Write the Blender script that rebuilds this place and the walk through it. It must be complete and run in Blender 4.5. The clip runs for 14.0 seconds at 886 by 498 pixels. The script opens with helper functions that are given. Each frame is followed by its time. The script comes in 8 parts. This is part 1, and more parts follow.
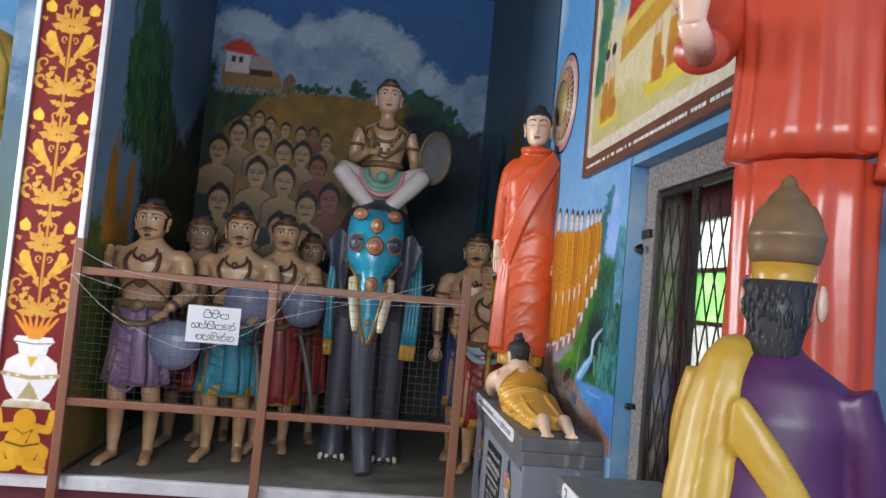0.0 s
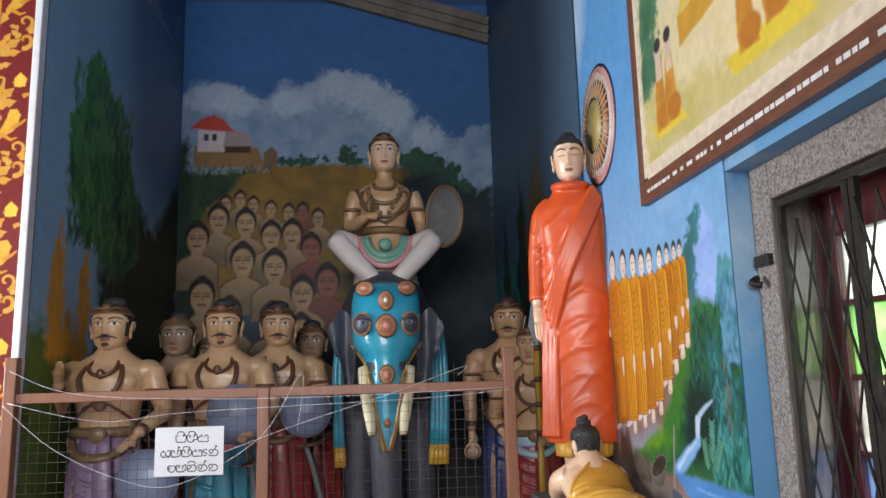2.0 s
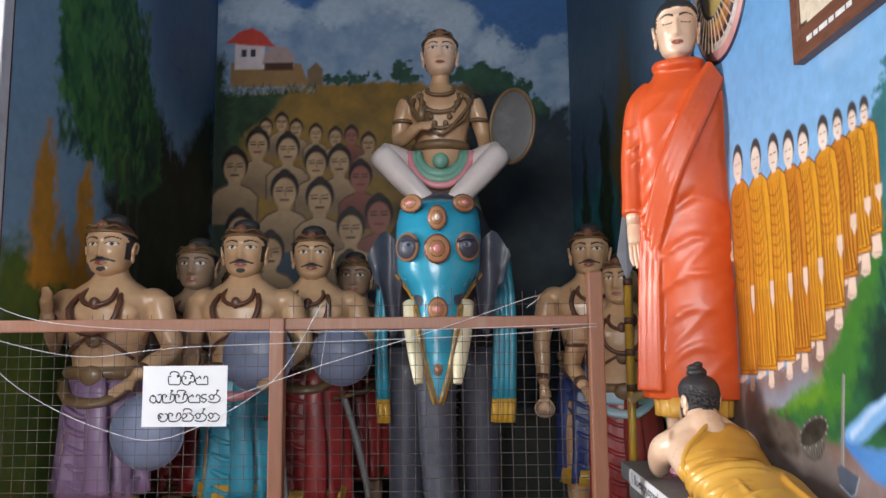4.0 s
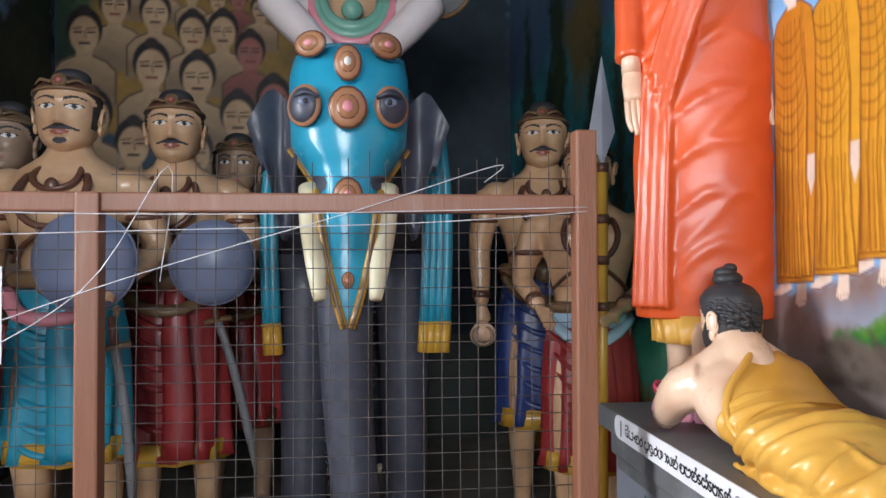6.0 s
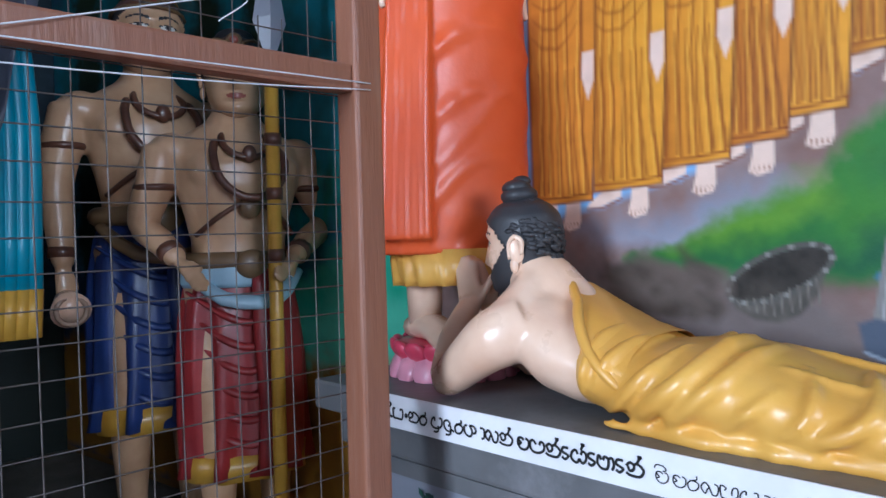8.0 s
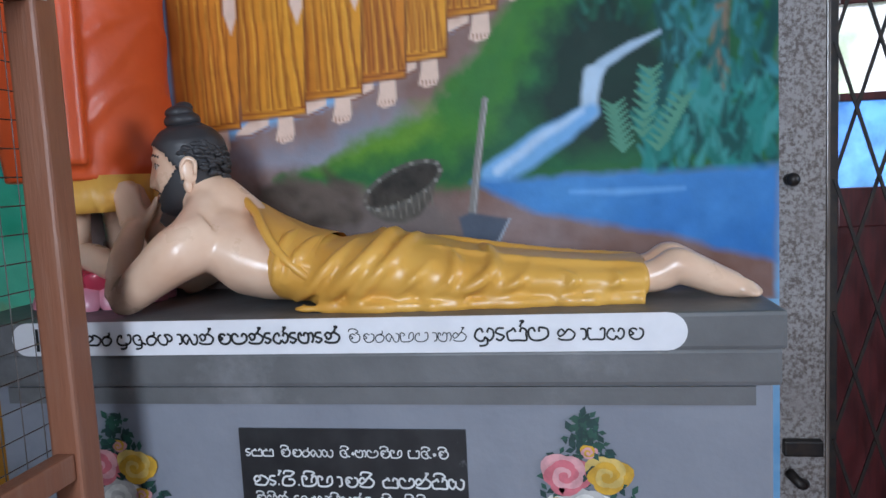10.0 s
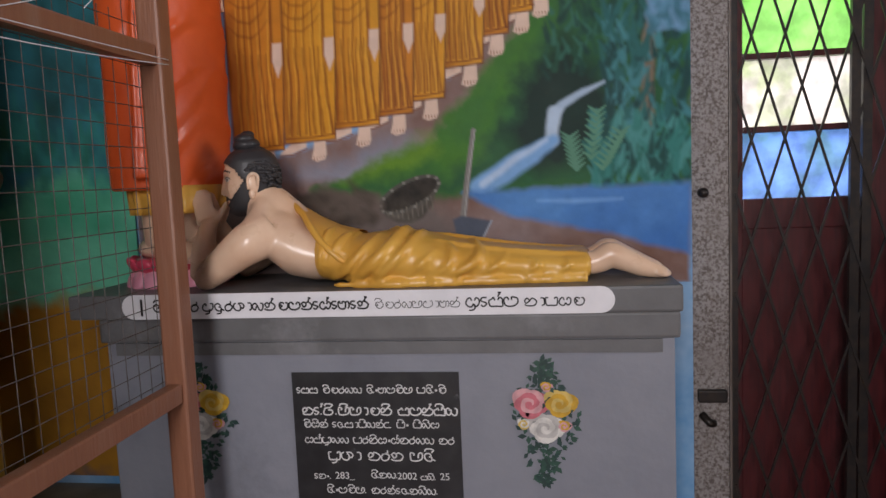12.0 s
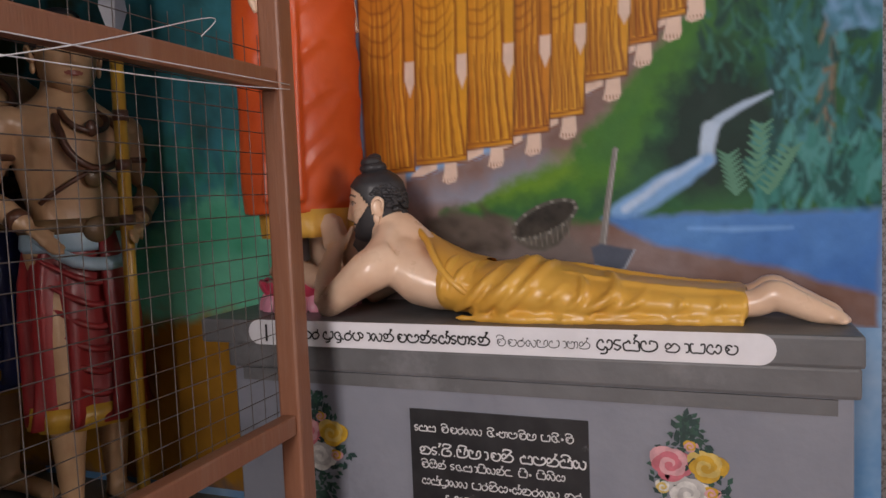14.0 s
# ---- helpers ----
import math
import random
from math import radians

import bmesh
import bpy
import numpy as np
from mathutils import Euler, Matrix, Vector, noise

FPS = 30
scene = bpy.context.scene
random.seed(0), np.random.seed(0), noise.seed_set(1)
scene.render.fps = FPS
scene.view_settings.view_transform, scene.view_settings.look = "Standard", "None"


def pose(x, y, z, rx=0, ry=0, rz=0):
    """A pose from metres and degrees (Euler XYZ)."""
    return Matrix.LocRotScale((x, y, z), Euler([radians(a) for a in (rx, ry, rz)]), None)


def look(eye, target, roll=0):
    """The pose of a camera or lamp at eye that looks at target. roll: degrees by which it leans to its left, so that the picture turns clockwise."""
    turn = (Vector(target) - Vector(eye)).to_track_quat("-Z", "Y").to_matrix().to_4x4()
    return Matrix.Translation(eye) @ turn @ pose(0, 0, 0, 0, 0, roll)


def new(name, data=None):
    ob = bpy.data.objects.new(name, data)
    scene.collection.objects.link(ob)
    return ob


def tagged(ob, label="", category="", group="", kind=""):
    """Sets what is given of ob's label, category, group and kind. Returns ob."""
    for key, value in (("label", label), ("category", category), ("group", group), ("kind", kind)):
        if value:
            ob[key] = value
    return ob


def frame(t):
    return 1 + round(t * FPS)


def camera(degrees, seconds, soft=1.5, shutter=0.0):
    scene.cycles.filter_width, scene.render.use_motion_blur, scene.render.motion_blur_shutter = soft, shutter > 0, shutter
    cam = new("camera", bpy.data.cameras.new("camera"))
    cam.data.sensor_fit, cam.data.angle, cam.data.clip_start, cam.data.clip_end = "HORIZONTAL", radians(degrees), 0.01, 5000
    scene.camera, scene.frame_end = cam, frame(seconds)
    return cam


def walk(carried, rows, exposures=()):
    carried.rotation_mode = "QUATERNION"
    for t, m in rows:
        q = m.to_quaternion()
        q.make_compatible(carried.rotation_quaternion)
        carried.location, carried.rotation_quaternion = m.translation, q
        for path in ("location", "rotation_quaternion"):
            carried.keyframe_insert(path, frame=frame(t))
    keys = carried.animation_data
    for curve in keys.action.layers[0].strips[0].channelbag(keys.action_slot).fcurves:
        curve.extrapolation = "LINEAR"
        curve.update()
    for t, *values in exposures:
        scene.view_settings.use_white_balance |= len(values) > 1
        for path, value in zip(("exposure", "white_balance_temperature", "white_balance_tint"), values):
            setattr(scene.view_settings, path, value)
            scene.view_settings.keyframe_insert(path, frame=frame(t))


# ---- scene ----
cam = camera(62.8, 14.0)
PATH = [
    (0, (-0.012, 0.228, 1.646), (0.167, 2.217, 1.759), 5.1),
    (0.5, (-0.017, 0.442, 1.663), (0.159, 2.431, 1.77), 3.2),
    (1, (0.001, 0.703, 1.665), (0.167, 2.692, 1.788), 1.1),
    (1.5, (0.005, 0.929, 1.661), (0.164, 2.916, 1.817), 0.8),
    (2, (-0.03, 1.124, 1.661), (0.129, 3.091, 1.987), -1.5),
    (2.5, (-0.023, 1.347, 1.642), (0.084, 3.318, 1.968), -2.1),
    (2.7, (-0.015, 1.433, 1.637), (-0.006, 3.408, 1.955), -1.8),
    (4.8, (0.122, 2.36, 1.482), (0.091, 4.35, 1.678), -0.3),
    (5, (0.14, 2.475, 1.475), (0.246, 4.462, 1.668), 2.3),
    (5.5, (0.084, 2.652, 1.473), (0.306, 4.635, 1.616), 2.5),
    (6, (0.016, 2.867, 1.439), (0.233, 4.855, 1.478), -0.2),
    (6.5, (-0.031, 3.055, 1.431), (0.288, 5.029, 1.443), -1.2),
    (7, (-0.122, 3.279, 1.421), (0.663, 5.119, 1.43), -2.0),
    (7.5, (-0.184, 3.455, 1.372), (0.975, 5.085, 1.373), -2.0),
    (8, (-0.193, 3.64, 1.329), (1.216, 5.058, 1.29), -1.5),
    (8.5, (-0.21, 3.743, 1.312), (1.541, 4.706, 1.229), -0.8),
    (9, (-0.263, 3.772, 1.298), (1.654, 4.318, 1.143), -0.3),
    (9.2, (-0.291, 3.768, 1.29), (1.644, 4.239, 1.113), -1.2),
    (11.3, (-0.875, 3.764, 1.255), (1.097, 4.025, 1.052), -2.9),
    (11.5, (-0.916, 3.778, 1.271), (1.057, 4.034, 1.066), -2.9),
    (12, (-0.973, 3.724, 1.288), (0.997, 4.011, 1.096), -2.4),
    (12.5, (-1.016, 3.686, 1.296), (0.948, 4.022, 1.125), -2.1),
    (13, (-1.033, 3.673, 1.306), (0.901, 4.16, 1.148), -2.5),
    (13.5, (-0.925, 3.688, 1.306), (0.975, 4.292, 1.148), -2.5),
    (14, (-0.812, 3.668, 1.318), (1.047, 4.391, 1.175), -2.3),
]
walk(cam, [(t, look(eye, target, roll)) for t, eye, target, roll in PATH], [(0, -0.22, 6300, 10), (1.2, -0.12, 6500, 10), (2.7, 0.06, 6700, 11), (5.0, 0.22, 6700, 11), (6.5, 0.28, 5900, 10), (7.5, 0.16, 5300, 9), (8.5, -0.12, 5050, 8), (9.2, -0.24, 4950, 6), (11.3, -0.84, 6900, 16), (12.5, -0.90, 6900, 20), (13.5, -0.96, 7200, 22), (14, -0.84, 7300, 22)])

# ---- light ----
world = bpy.data.worlds.new("sky")
world.use_nodes = True
scene.world = world
wn = world.node_tree
sky = wn.nodes.new("ShaderNodeTexSky")
sky.sky_type, sky.sun_disc, sky.sun_elevation, sky.sun_rotation = "NISHITA", False, radians(50), radians(200)
wn.links.new(sky.outputs[0], wn.nodes["Background"].inputs[0])
wn.nodes["Background"].inputs[1].default_value = 0.10


def sun(power, m):
    d = bpy.data.lights.new("sun", "SUN")
    d.energy, d.angle, d.color = power, radians(0.5), (1.0, 0.95, 0.87)
    new("sun", d).matrix_world = m


def window_light(power, w, h, eye, target, tint=(0.93, 0.97, 1.0)):
    d = bpy.data.lights.new("window_light", "AREA")
    d.shape, d.size, d.size_y, d.energy, d.color = "RECTANGLE", w, h, power, tint
    new("window_light", d).matrix_world = look(eye, target)


sun(3.0, look((6, -8, 14), (0, 0, 0)))
window_light(305, 3.0, 1.6, (-1.4, -2.92, 2.7), (-0.6, 3.0, 1.5))
window_light(215, 0.95, 1.7, (-3.92, 4.12, 2.1), (1.0, 4.2, 1.4))


# ---- materials ----
def mix_node(nt, a, b, fac):
    n = nt.nodes.new("ShaderNodeMix")
    n.data_type = "RGBA"
    for sock, v in ((n.inputs[0], fac), (n.inputs[6], a), (n.inputs[7], b)):
        if hasattr(v, "links"):
            nt.links.new(v, sock)
        else:
            sock.default_value = v
    return n.outputs[2]


def rgb(c):
    return (c[0], c[1], c[2], 1.0)


def noise_node(nt, scale, detail=4.0, rough=0.55, stretch=(1, 1, 1), coords="Object"):
    co = nt.nodes.new("ShaderNodeTexCoord")
    mp = nt.nodes.new("ShaderNodeMapping")
    mp.inputs["Scale"].default_value = stretch
    nt.links.new(co.outputs[coords], mp.inputs[0])
    n = nt.nodes.new("ShaderNodeTexNoise")
    n.inputs["Scale"].default_value, n.inputs["Detail"].default_value, n.inputs["Roughness"].default_value = scale, detail, rough
    nt.links.new(mp.outputs[0], n.inputs[0])
    return n.outputs[0]


def ramp(nt, fac, lo, hi):
    n = nt.nodes.new("ShaderNodeMapRange")
    n.inputs[1].default_value, n.inputs[2].default_value = lo, hi
    nt.links.new(fac, n.inputs[0])
    return n.outputs[0]


def surface(name, base, second=None, rough=0.4, grain=30.0, spread=(0.4, 0.65), bump=0.05, bump_scale=60.0, stain=None,
            coat=0.0, metal=0.0, stretch=(1, 1, 1), stain_scale=2.0, stain_range=(0.55, 0.75)):
    """A painted or raw surface: two colours mixed by fine grain, larger stains, varied gloss and fine relief."""
    m = bpy.data.materials.new(name)
    m.use_nodes = True
    nt = m.node_tree
    b = nt.nodes["Principled BSDF"]
    second = second or tuple(c * 0.82 for c in base)
    col = mix_node(nt, rgb(base), rgb(second), ramp(nt, noise_node(nt, grain, stretch=stretch), *spread))
    if stain:
        col = mix_node(nt, col, rgb(stain), ramp(nt, noise_node(nt, stain_scale, 6.0, 0.65, stretch), *stain_range))
    nt.links.new(col, b.inputs["Base Color"])
    r = nt.nodes.new("ShaderNodeMapRange")
    r.inputs[3].default_value, r.inputs[4].default_value = max(0.02, rough - 0.08), min(1.0, rough + 0.1)
    nt.links.new(noise_node(nt, 9.0, 5.0), r.inputs[0])
    nt.links.new(r.outputs[0], b.inputs["Roughness"])
    b.inputs["Metallic"].default_value = metal
    b.inputs["Coat Weight"].default_value, b.inputs["Coat Roughness"].default_value = coat, 0.18
    if bump:
        bn = nt.nodes.new("ShaderNodeBump")
        bn.inputs["Strength"].default_value, bn.inputs["Distance"].default_value = bump, 0.01
        nt.links.new(noise_node(nt, bump_scale, 5.0, stretch=stretch), bn.inputs["Height"])
        nt.links.new(bn.outputs[0], b.inputs["Normal"])
    return m


def enamel(name, base, second=None, rough=0.3, spread=(0.35, 0.75), **kw):
    return surface(name, base, second or tuple(c * 0.78 for c in base), rough, kw.pop("grain", 7.0), spread, 0.16, 16.0, coat=0.10, **kw)


SKIN = enamel("tan_skin_paint", (0.60, 0.375, 0.215), (0.42, 0.235, 0.12), 0.32)
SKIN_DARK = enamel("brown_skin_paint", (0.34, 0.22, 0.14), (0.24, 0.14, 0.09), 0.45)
SKIN_PALE = enamel("cream_skin_paint", (0.80, 0.575, 0.42), (0.66, 0.41, 0.27), 0.28)
SKIN_ROSE = enamel("rose_skin_paint", (0.78, 0.50, 0.38), (0.62, 0.36, 0.25), 0.28)
HAIR = enamel("black_hair_paint", (0.018, 0.018, 0.022), (0.04, 0.035, 0.035), 0.58)
BROWN = enamel("brown_leather_paint", (0.14, 0.055, 0.03), (0.07, 0.03, 0.02), 0.36)
BRONZE = enamel("bronze_ornament_paint", (0.22, 0.13, 0.06), (0.10, 0.06, 0.03), 0.4)
GOLD = enamel("gold_trim_paint", (0.58, 0.33, 0.04), (0.40, 0.20, 0.02), 0.35)
ORANGE = enamel("orange_robe_paint", (0.70, 0.105, 0.022), (0.58, 0.07, 0.016), 0.36, grain=4.0)
SCARLET = enamel("scarlet_robe_paint", (0.54, 0.075, 0.035), (0.44, 0.05, 0.025), 0.3, grain=4.0)
OCHRE = enamel("ochre_robe_paint", (0.72, 0.40, 0.075), (0.60, 0.28, 0.035), 0.37, grain=5.0)
YELLOW = enamel("yellow_shawl_paint", (0.54, 0.335, 0.045), (0.43, 0.235, 0.025), 0.42)
PURPLE = enamel("purple_cloth_paint", (0.085, 0.02, 0.09), (0.05, 0.012, 0.06), 0.45)
LILAC = enamel("lilac_cloth_paint", (0.26, 0.16, 0.28), (0.18, 0.10, 0.19), 0.4)
TEAL = enamel("teal_cloth_paint", (0.025, 0.30, 0.42), (0.018, 0.20, 0.30), 0.35)
RED = enamel("crimson_cloth_paint", (0.34, 0.03, 0.03), (0.22, 0.018, 0.02), 0.36)
NAVY = enamel("navy_cloth_paint", (0.03, 0.055, 0.20), (0.02, 0.035, 0.12), 0.38)
PINK = enamel("pink_paint", (0.72, 0.30, 0.34), (0.62, 0.20, 0.24), 0.35)
WHITE = enamel("white_cloth_paint", (0.76, 0.68, 0.66), (0.66, 0.56, 0.54), 0.4)
MINT = enamel("mint_ornament_paint", (0.20, 0.42, 0.32), (0.12, 0.30, 0.22), 0.35)
SKYCLOTH = enamel("pale_blue_sash_paint", (0.42, 0.58, 0.68), (0.34, 0.48, 0.58), 0.4)
SHIELD = enamel("blue_grey_shield_paint", (0.20, 0.24, 0.36), (0.15, 0.18, 0.28), 0.34)
STEEL = enamel("grey_blade_paint", (0.34, 0.36, 0.42), (0.28, 0.30, 0.36), 0.35)
IVORY = enamel("ivory_tusk_paint", (0.76, 0.70, 0.50), (0.62, 0.54, 0.34), 0.3)
ELEPHANT = enamel("slate_elephant_paint", (0.060, 0.064, 0.090), (0.038, 0.041, 0.060), 0.46, grain=20.0)
MASK_BLUE = enamel("cyan_mask_paint", (0.025, 0.33, 0.50), (0.02, 0.27, 0.42), 0.24)
COPPER = enamel("copper_boss_paint", (0.42, 0.20, 0.10), (0.30, 0.13, 0.06), 0.34)
LIP = enamel("red_lip_paint", (0.30, 0.075, 0.05), None, 0.35)
EYE_WHITE = enamel("eye_white_paint", (0.72, 0.68, 0.62), None, 0.3)
LOTUS = enamel("deep_pink_lotus_paint", (0.70, 0.07, 0.13), (0.60, 0.05, 0.1), 0.3)
LOTUS_PALE = enamel("pale_pink_lotus_paint", (0.82, 0.36, 0.46), (0.76, 0.26, 0.36), 0.3)
GREY_PAINT = surface("grey_plinth_paint", (0.235, 0.245, 0.285), (0.20, 0.21, 0.25), 0.5, 6.0, (0.35, 0.7), 0.1, 40.0, stain=(0.15, 0.155, 0.18), stain_scale=3.0)
GREY_DARK = surface("dark_grey_plinth_paint", (0.145, 0.145, 0.150), (0.11, 0.11, 0.112), 0.45, 8.0, (0.35, 0.7), 0.15, 30.0, stain=(0.22, 0.22, 0.23), stain_scale=5.0)
SLAB_BLUE = surface("blue_grey_slab_paint", (0.20, 0.25, 0.34), (0.16, 0.2, 0.28), 0.5, 8.0)
STRIP_WHITE = surface("white_label_paint", (0.78, 0.77, 0.80), (0.70, 0.69, 0.72), 0.5, 10.0, stain=(0.55, 0.54, 0.55), stain_scale=9.0, stain_range=(0.66, 0.8))
BLACK = surface("black_panel_paint", (0.012, 0.012, 0.014), (0.022, 0.022, 0.024), 0.4, 20.0, stain=(0.13, 0.13, 0.14), stain_scale=11.0, stain_range=(0.66, 0.72))
INK = surface("black_ink", (0.012, 0.012, 0.012), None, 0.6, bump=0)
INK_WHITE = surface("white_lettering", (0.72, 0.72, 0.72), None, 0.6, bump=0)
TIMBER = surface("red_brown_painted_timber", (0.27, 0.11, 0.06), (0.235, 0.092, 0.05), 0.42, 18.0, (0.3, 0.7), 0.15, 30.0, stain=(0.29, 0.15, 0.10), stretch=(6, 6, 0.6), stain_scale=3.0)
WIRE = surface("galvanised_wire", (0.12, 0.105, 0.10), (0.08, 0.06, 0.05), 0.5, 40.0, metal=0.3)
STRING = surface("white_nylon_string", (0.75, 0.75, 0.78), None, 0.5, bump=0)
PAPER = surface("white_paper", (0.80, 0.80, 0.84), (0.76, 0.76, 0.80), 0.6, 5.0, bump=0.05)
GRANITE = surface("terrazzo_door_frame", (0.29, 0.265, 0.255), (0.11, 0.085, 0.075), 0.6, 130.0, (0.42, 0.62), 0.3, 150.0, stain=(0.22, 0.19, 0.18), stain_scale=6.0)
DOOR_WOOD = surface("dark_red_door_wood", (0.085, 0.014, 0.016), (0.05, 0.010, 0.012), 0.32, 12.0, stretch=(8, 8, 0.7), coat=0.2)
BLACK_IRON = surface("black_iron", (0.018, 0.016, 0.016), (0.035, 0.025, 0.02), 0.45, 40.0, metal=0.4)
ALCOVE_FLOOR = surface("dusty_cement", (0.20, 0.185, 0.155), (0.14, 0.13, 0.105), 0.75, 5.0, (0.3, 0.7), 0.3, 25.0, stain=(0.28, 0.26, 0.21))
FLOOR = surface("polished_red_cement", (0.17, 0.06, 0.05), (0.12, 0.04, 0.035), 0.35, 4.0, (0.3, 0.7), 0.1, 20.0)
MAROON = surface("maroon_wall_paint", (0.115, 0.018, 0.03), (0.085, 0.014, 0.024), 0.45, 4.0, (0.3, 0.7), 0.1, 20.0)
MAROON_PIER = surface("maroon_pier_paint", (0.20, 0.022, 0.022), (0.16, 0.018, 0.018), 0.45, 6.0, (0.3, 0.7), 0.1, 20.0)
WHITE_EDGE = surface("white_border_paint", (0.72, 0.70, 0.74), (0.62, 0.60, 0.63), 0.5, 8.0, stain=(0.5, 0.46, 0.44), stain_scale=6.0)
PLASTER = surface("cream_hall_plaster", (0.62, 0.58, 0.52), (0.52, 0.48, 0.43), 0.7, 3.0, bump=0.1)
ROOF_SHEET = surface("weathered_roof_sheet", (0.17, 0.15, 0.13), (0.11, 0.095, 0.085), 0.8, 6.0, stain=(0.24, 0.22, 0.2))
PIER_GOLD = surface("gold_scroll_paint", (0.72, 0.31, 0.035), (0.68, 0.42, 0.09), 0.42, 5.0, (0.35, 0.65), 0.1, 25.0, stain=(0.72, 0.5, 0.22), stain_scale=7.0, stain_range=(0.58, 0.72))
BLUE_WALL = surface("sky_blue_wall_paint", (0.12, 0.33, 0.58), (0.10, 0.27, 0.50), 0.5, 2.5, (0.3, 0.7), 0.1, 20.0, stain=(0.40, 0.55, 0.70), stain_scale=1.3, stain_range=(0.5, 0.72))


# ---- builders ----
def part(name, bm_or_geo, material, parent, label=""):
    ob = bm_or_geo.make(name, material)
    ob.parent = parent
    if label:
        tagged(ob, label)
    return ob


def thing(name, label, category, x=0, y=0, z=0, turn=0, group="", kind=""):
    ob = new(name)
    ob.matrix_world = pose(x, y, z, 0, 0, turn)
    return tagged(ob, label, category, group, kind)


class Geo:
    """Gathers shapes, each with a material slot, into one mesh."""

    def __init__(self):
        self.v, self.f, self.m, self.s, self.mats = [], [], [], [], []

    def add(self, verts, faces, mat=0, smooth=True):
        n = len(self.v)
        self.v += [tuple(p) for p in verts]
        self.f += [tuple(i + n for i in f) for f in faces]
        self.m += [mat] * len(faces)
        self.s += [smooth] * len(faces)

    def loft(self, rings, mat=0, caps=True, smooth=True):
        k = len(rings[0])
        faces = [(i * k + j, i * k + (j + 1) % k, (i + 1) * k + (j + 1) % k, (i + 1) * k + j) for i in range(len(rings) - 1) for j in range(k)]
        if caps:
            faces += [tuple(range(k))[::-1], tuple((len(rings) - 1) * k + j for j in range(k))]
        self.add([p for r in rings for p in r], faces, mat, smooth)

    def body(self, rows, mat=0, seg=32, folds=0, amp=0.0, twist=0.0, power=2.0, front=None):
        """Level rings, rows of (z, x, y, half width, half depth); folds deepen towards the last row."""
        rings = []
        for i, (z, x, y, rx, ry) in enumerate(rows):
            u = i / max(1, len(rows) - 1)
            ring = []
            for j in range(seg):
                a = 2 * math.pi * j / seg
                c, s = math.cos(a), math.sin(a)
                k = (abs(c) ** power + abs(s) ** power) ** (-1 / power)
                k *= 1 + amp * u * math.sin(folds * a + twist * u) + amp * 0.5 * u * math.sin(folds * 1.7 * a + 1.3)
                ring.append((x + rx * c * k, y + ry * s * k, z))
            rings.append(ring)
        self.loft(rings, mat)

    def tube(self, pts, radii, mat=0, seg=12, flat=1.0, smooth_steps=3, closed=False):
        """A limb or cord through the points; radii one for each point, or one for all."""
        P = [Vector(p) for p in pts]
        R = list(radii) if hasattr(radii, "__len__") else [radii] * len(P)
        if smooth_steps > 1 and len(P) > 2:
            Q, S = [], []
            n = len(P)
            for i in range(n if closed else n - 1):
                if closed:
                    a, b, c, d = P[(i - 1) % n], P[i], P[(i + 1) % n], P[(i + 2) % n]
                else:
                    a, b, c, d = P[max(0, i - 1)], P[i], P[i + 1], P[min(n - 1, i + 2)]
                for t in range(smooth_steps):
                    u = t / smooth_steps
                    Q.append(0.5 * (2 * b + (c - a) * u + (2 * a - 5 * b + 4 * c - d) * u * u + (3 * b - a - 3 * c + d) * u ** 3))
                    S.append(R[i] * (1 - u) + R[(i + 1) % n] * u)
            if not closed:
                Q.append(P[-1])
                S.append(R[-1])
            P, R = Q, S
        rings, up = [], None
        n = len(P)
        for i, p in enumerate(P):
            d = (P[(i + 1) % n] - P[i - 1]) if closed else (P[min(n - 1, i + 1)] - P[max(0, i - 1)])
            d = d.normalized() if d.length > 1e-9 else Vector((0, 0, 1))
            if up is None:
                up = Vector((0, 0, 1)) if abs(d.z) < 0.9 else Vector((0, 1, 0))
            side = d.cross(up).normalized()
            up = side.cross(d).normalized()
            rings.append([p + (side * math.cos(2 * math.pi * j / seg) + up * (math.sin(2 * math.pi * j / seg) * flat)) * R[i] for j in range(seg)])
        if closed:
            rings.append(rings[0])
        self.loft(rings, mat, caps=not closed)

    def ball(self, c, r, mat=0, turn=None, seg=20, rows=12, cut=None):
        rings = []
        top = math.pi if cut is None else math.acos(max(-1, min(1, cut)))
        for i in range(rows + 1):
            a = max(0.02, min(math.pi - 0.02, top * i / rows))
            ring = []
            for j in range(seg):
                b = -2 * math.pi * j / seg
                p = Vector((r[0] * math.sin(a) * math.cos(b), r[1] * math.sin(a) * math.sin(b), r[2] * math.cos(a)))
                if turn is not None:
                    p = turn @ p
                ring.append(p + Vector(c))
            rings.append(ring)
        self.loft(rings, mat)

    def box(self, lo, hi, mat=0, bevel=0.0):
        (x0, y0, z0), (x1, y1, z1) = lo, hi
        if bevel <= 0:
            v = [(x, y, z) for x in (x0, x1) for y in (y0, y1) for z in (z0, z1)]
            f = [(0, 1, 3, 2), (4, 6, 7, 5), (0, 4, 5, 1), (2, 3, 7, 6), (0, 2, 6, 4), (1, 5, 7, 3)]
            self.add(v, f, mat, False)
            return
        bm = bmesh.new()
        bmesh.ops.create_cube(bm, size=1)
        for q in bm.verts:
            q.co = Vector(((x0 + x1) / 2 + q.co.x * (x1 - x0), (y0 + y1) / 2 + q.co.y * (y1 - y0), (z0 + z1) / 2 + q.co.z * (z1 - z0)))
        bmesh.ops.bevel(bm, geom=bm.edges[:], offset=bevel, segments=2, affect="EDGES", profile=0.6)
        bm.verts.index_update()
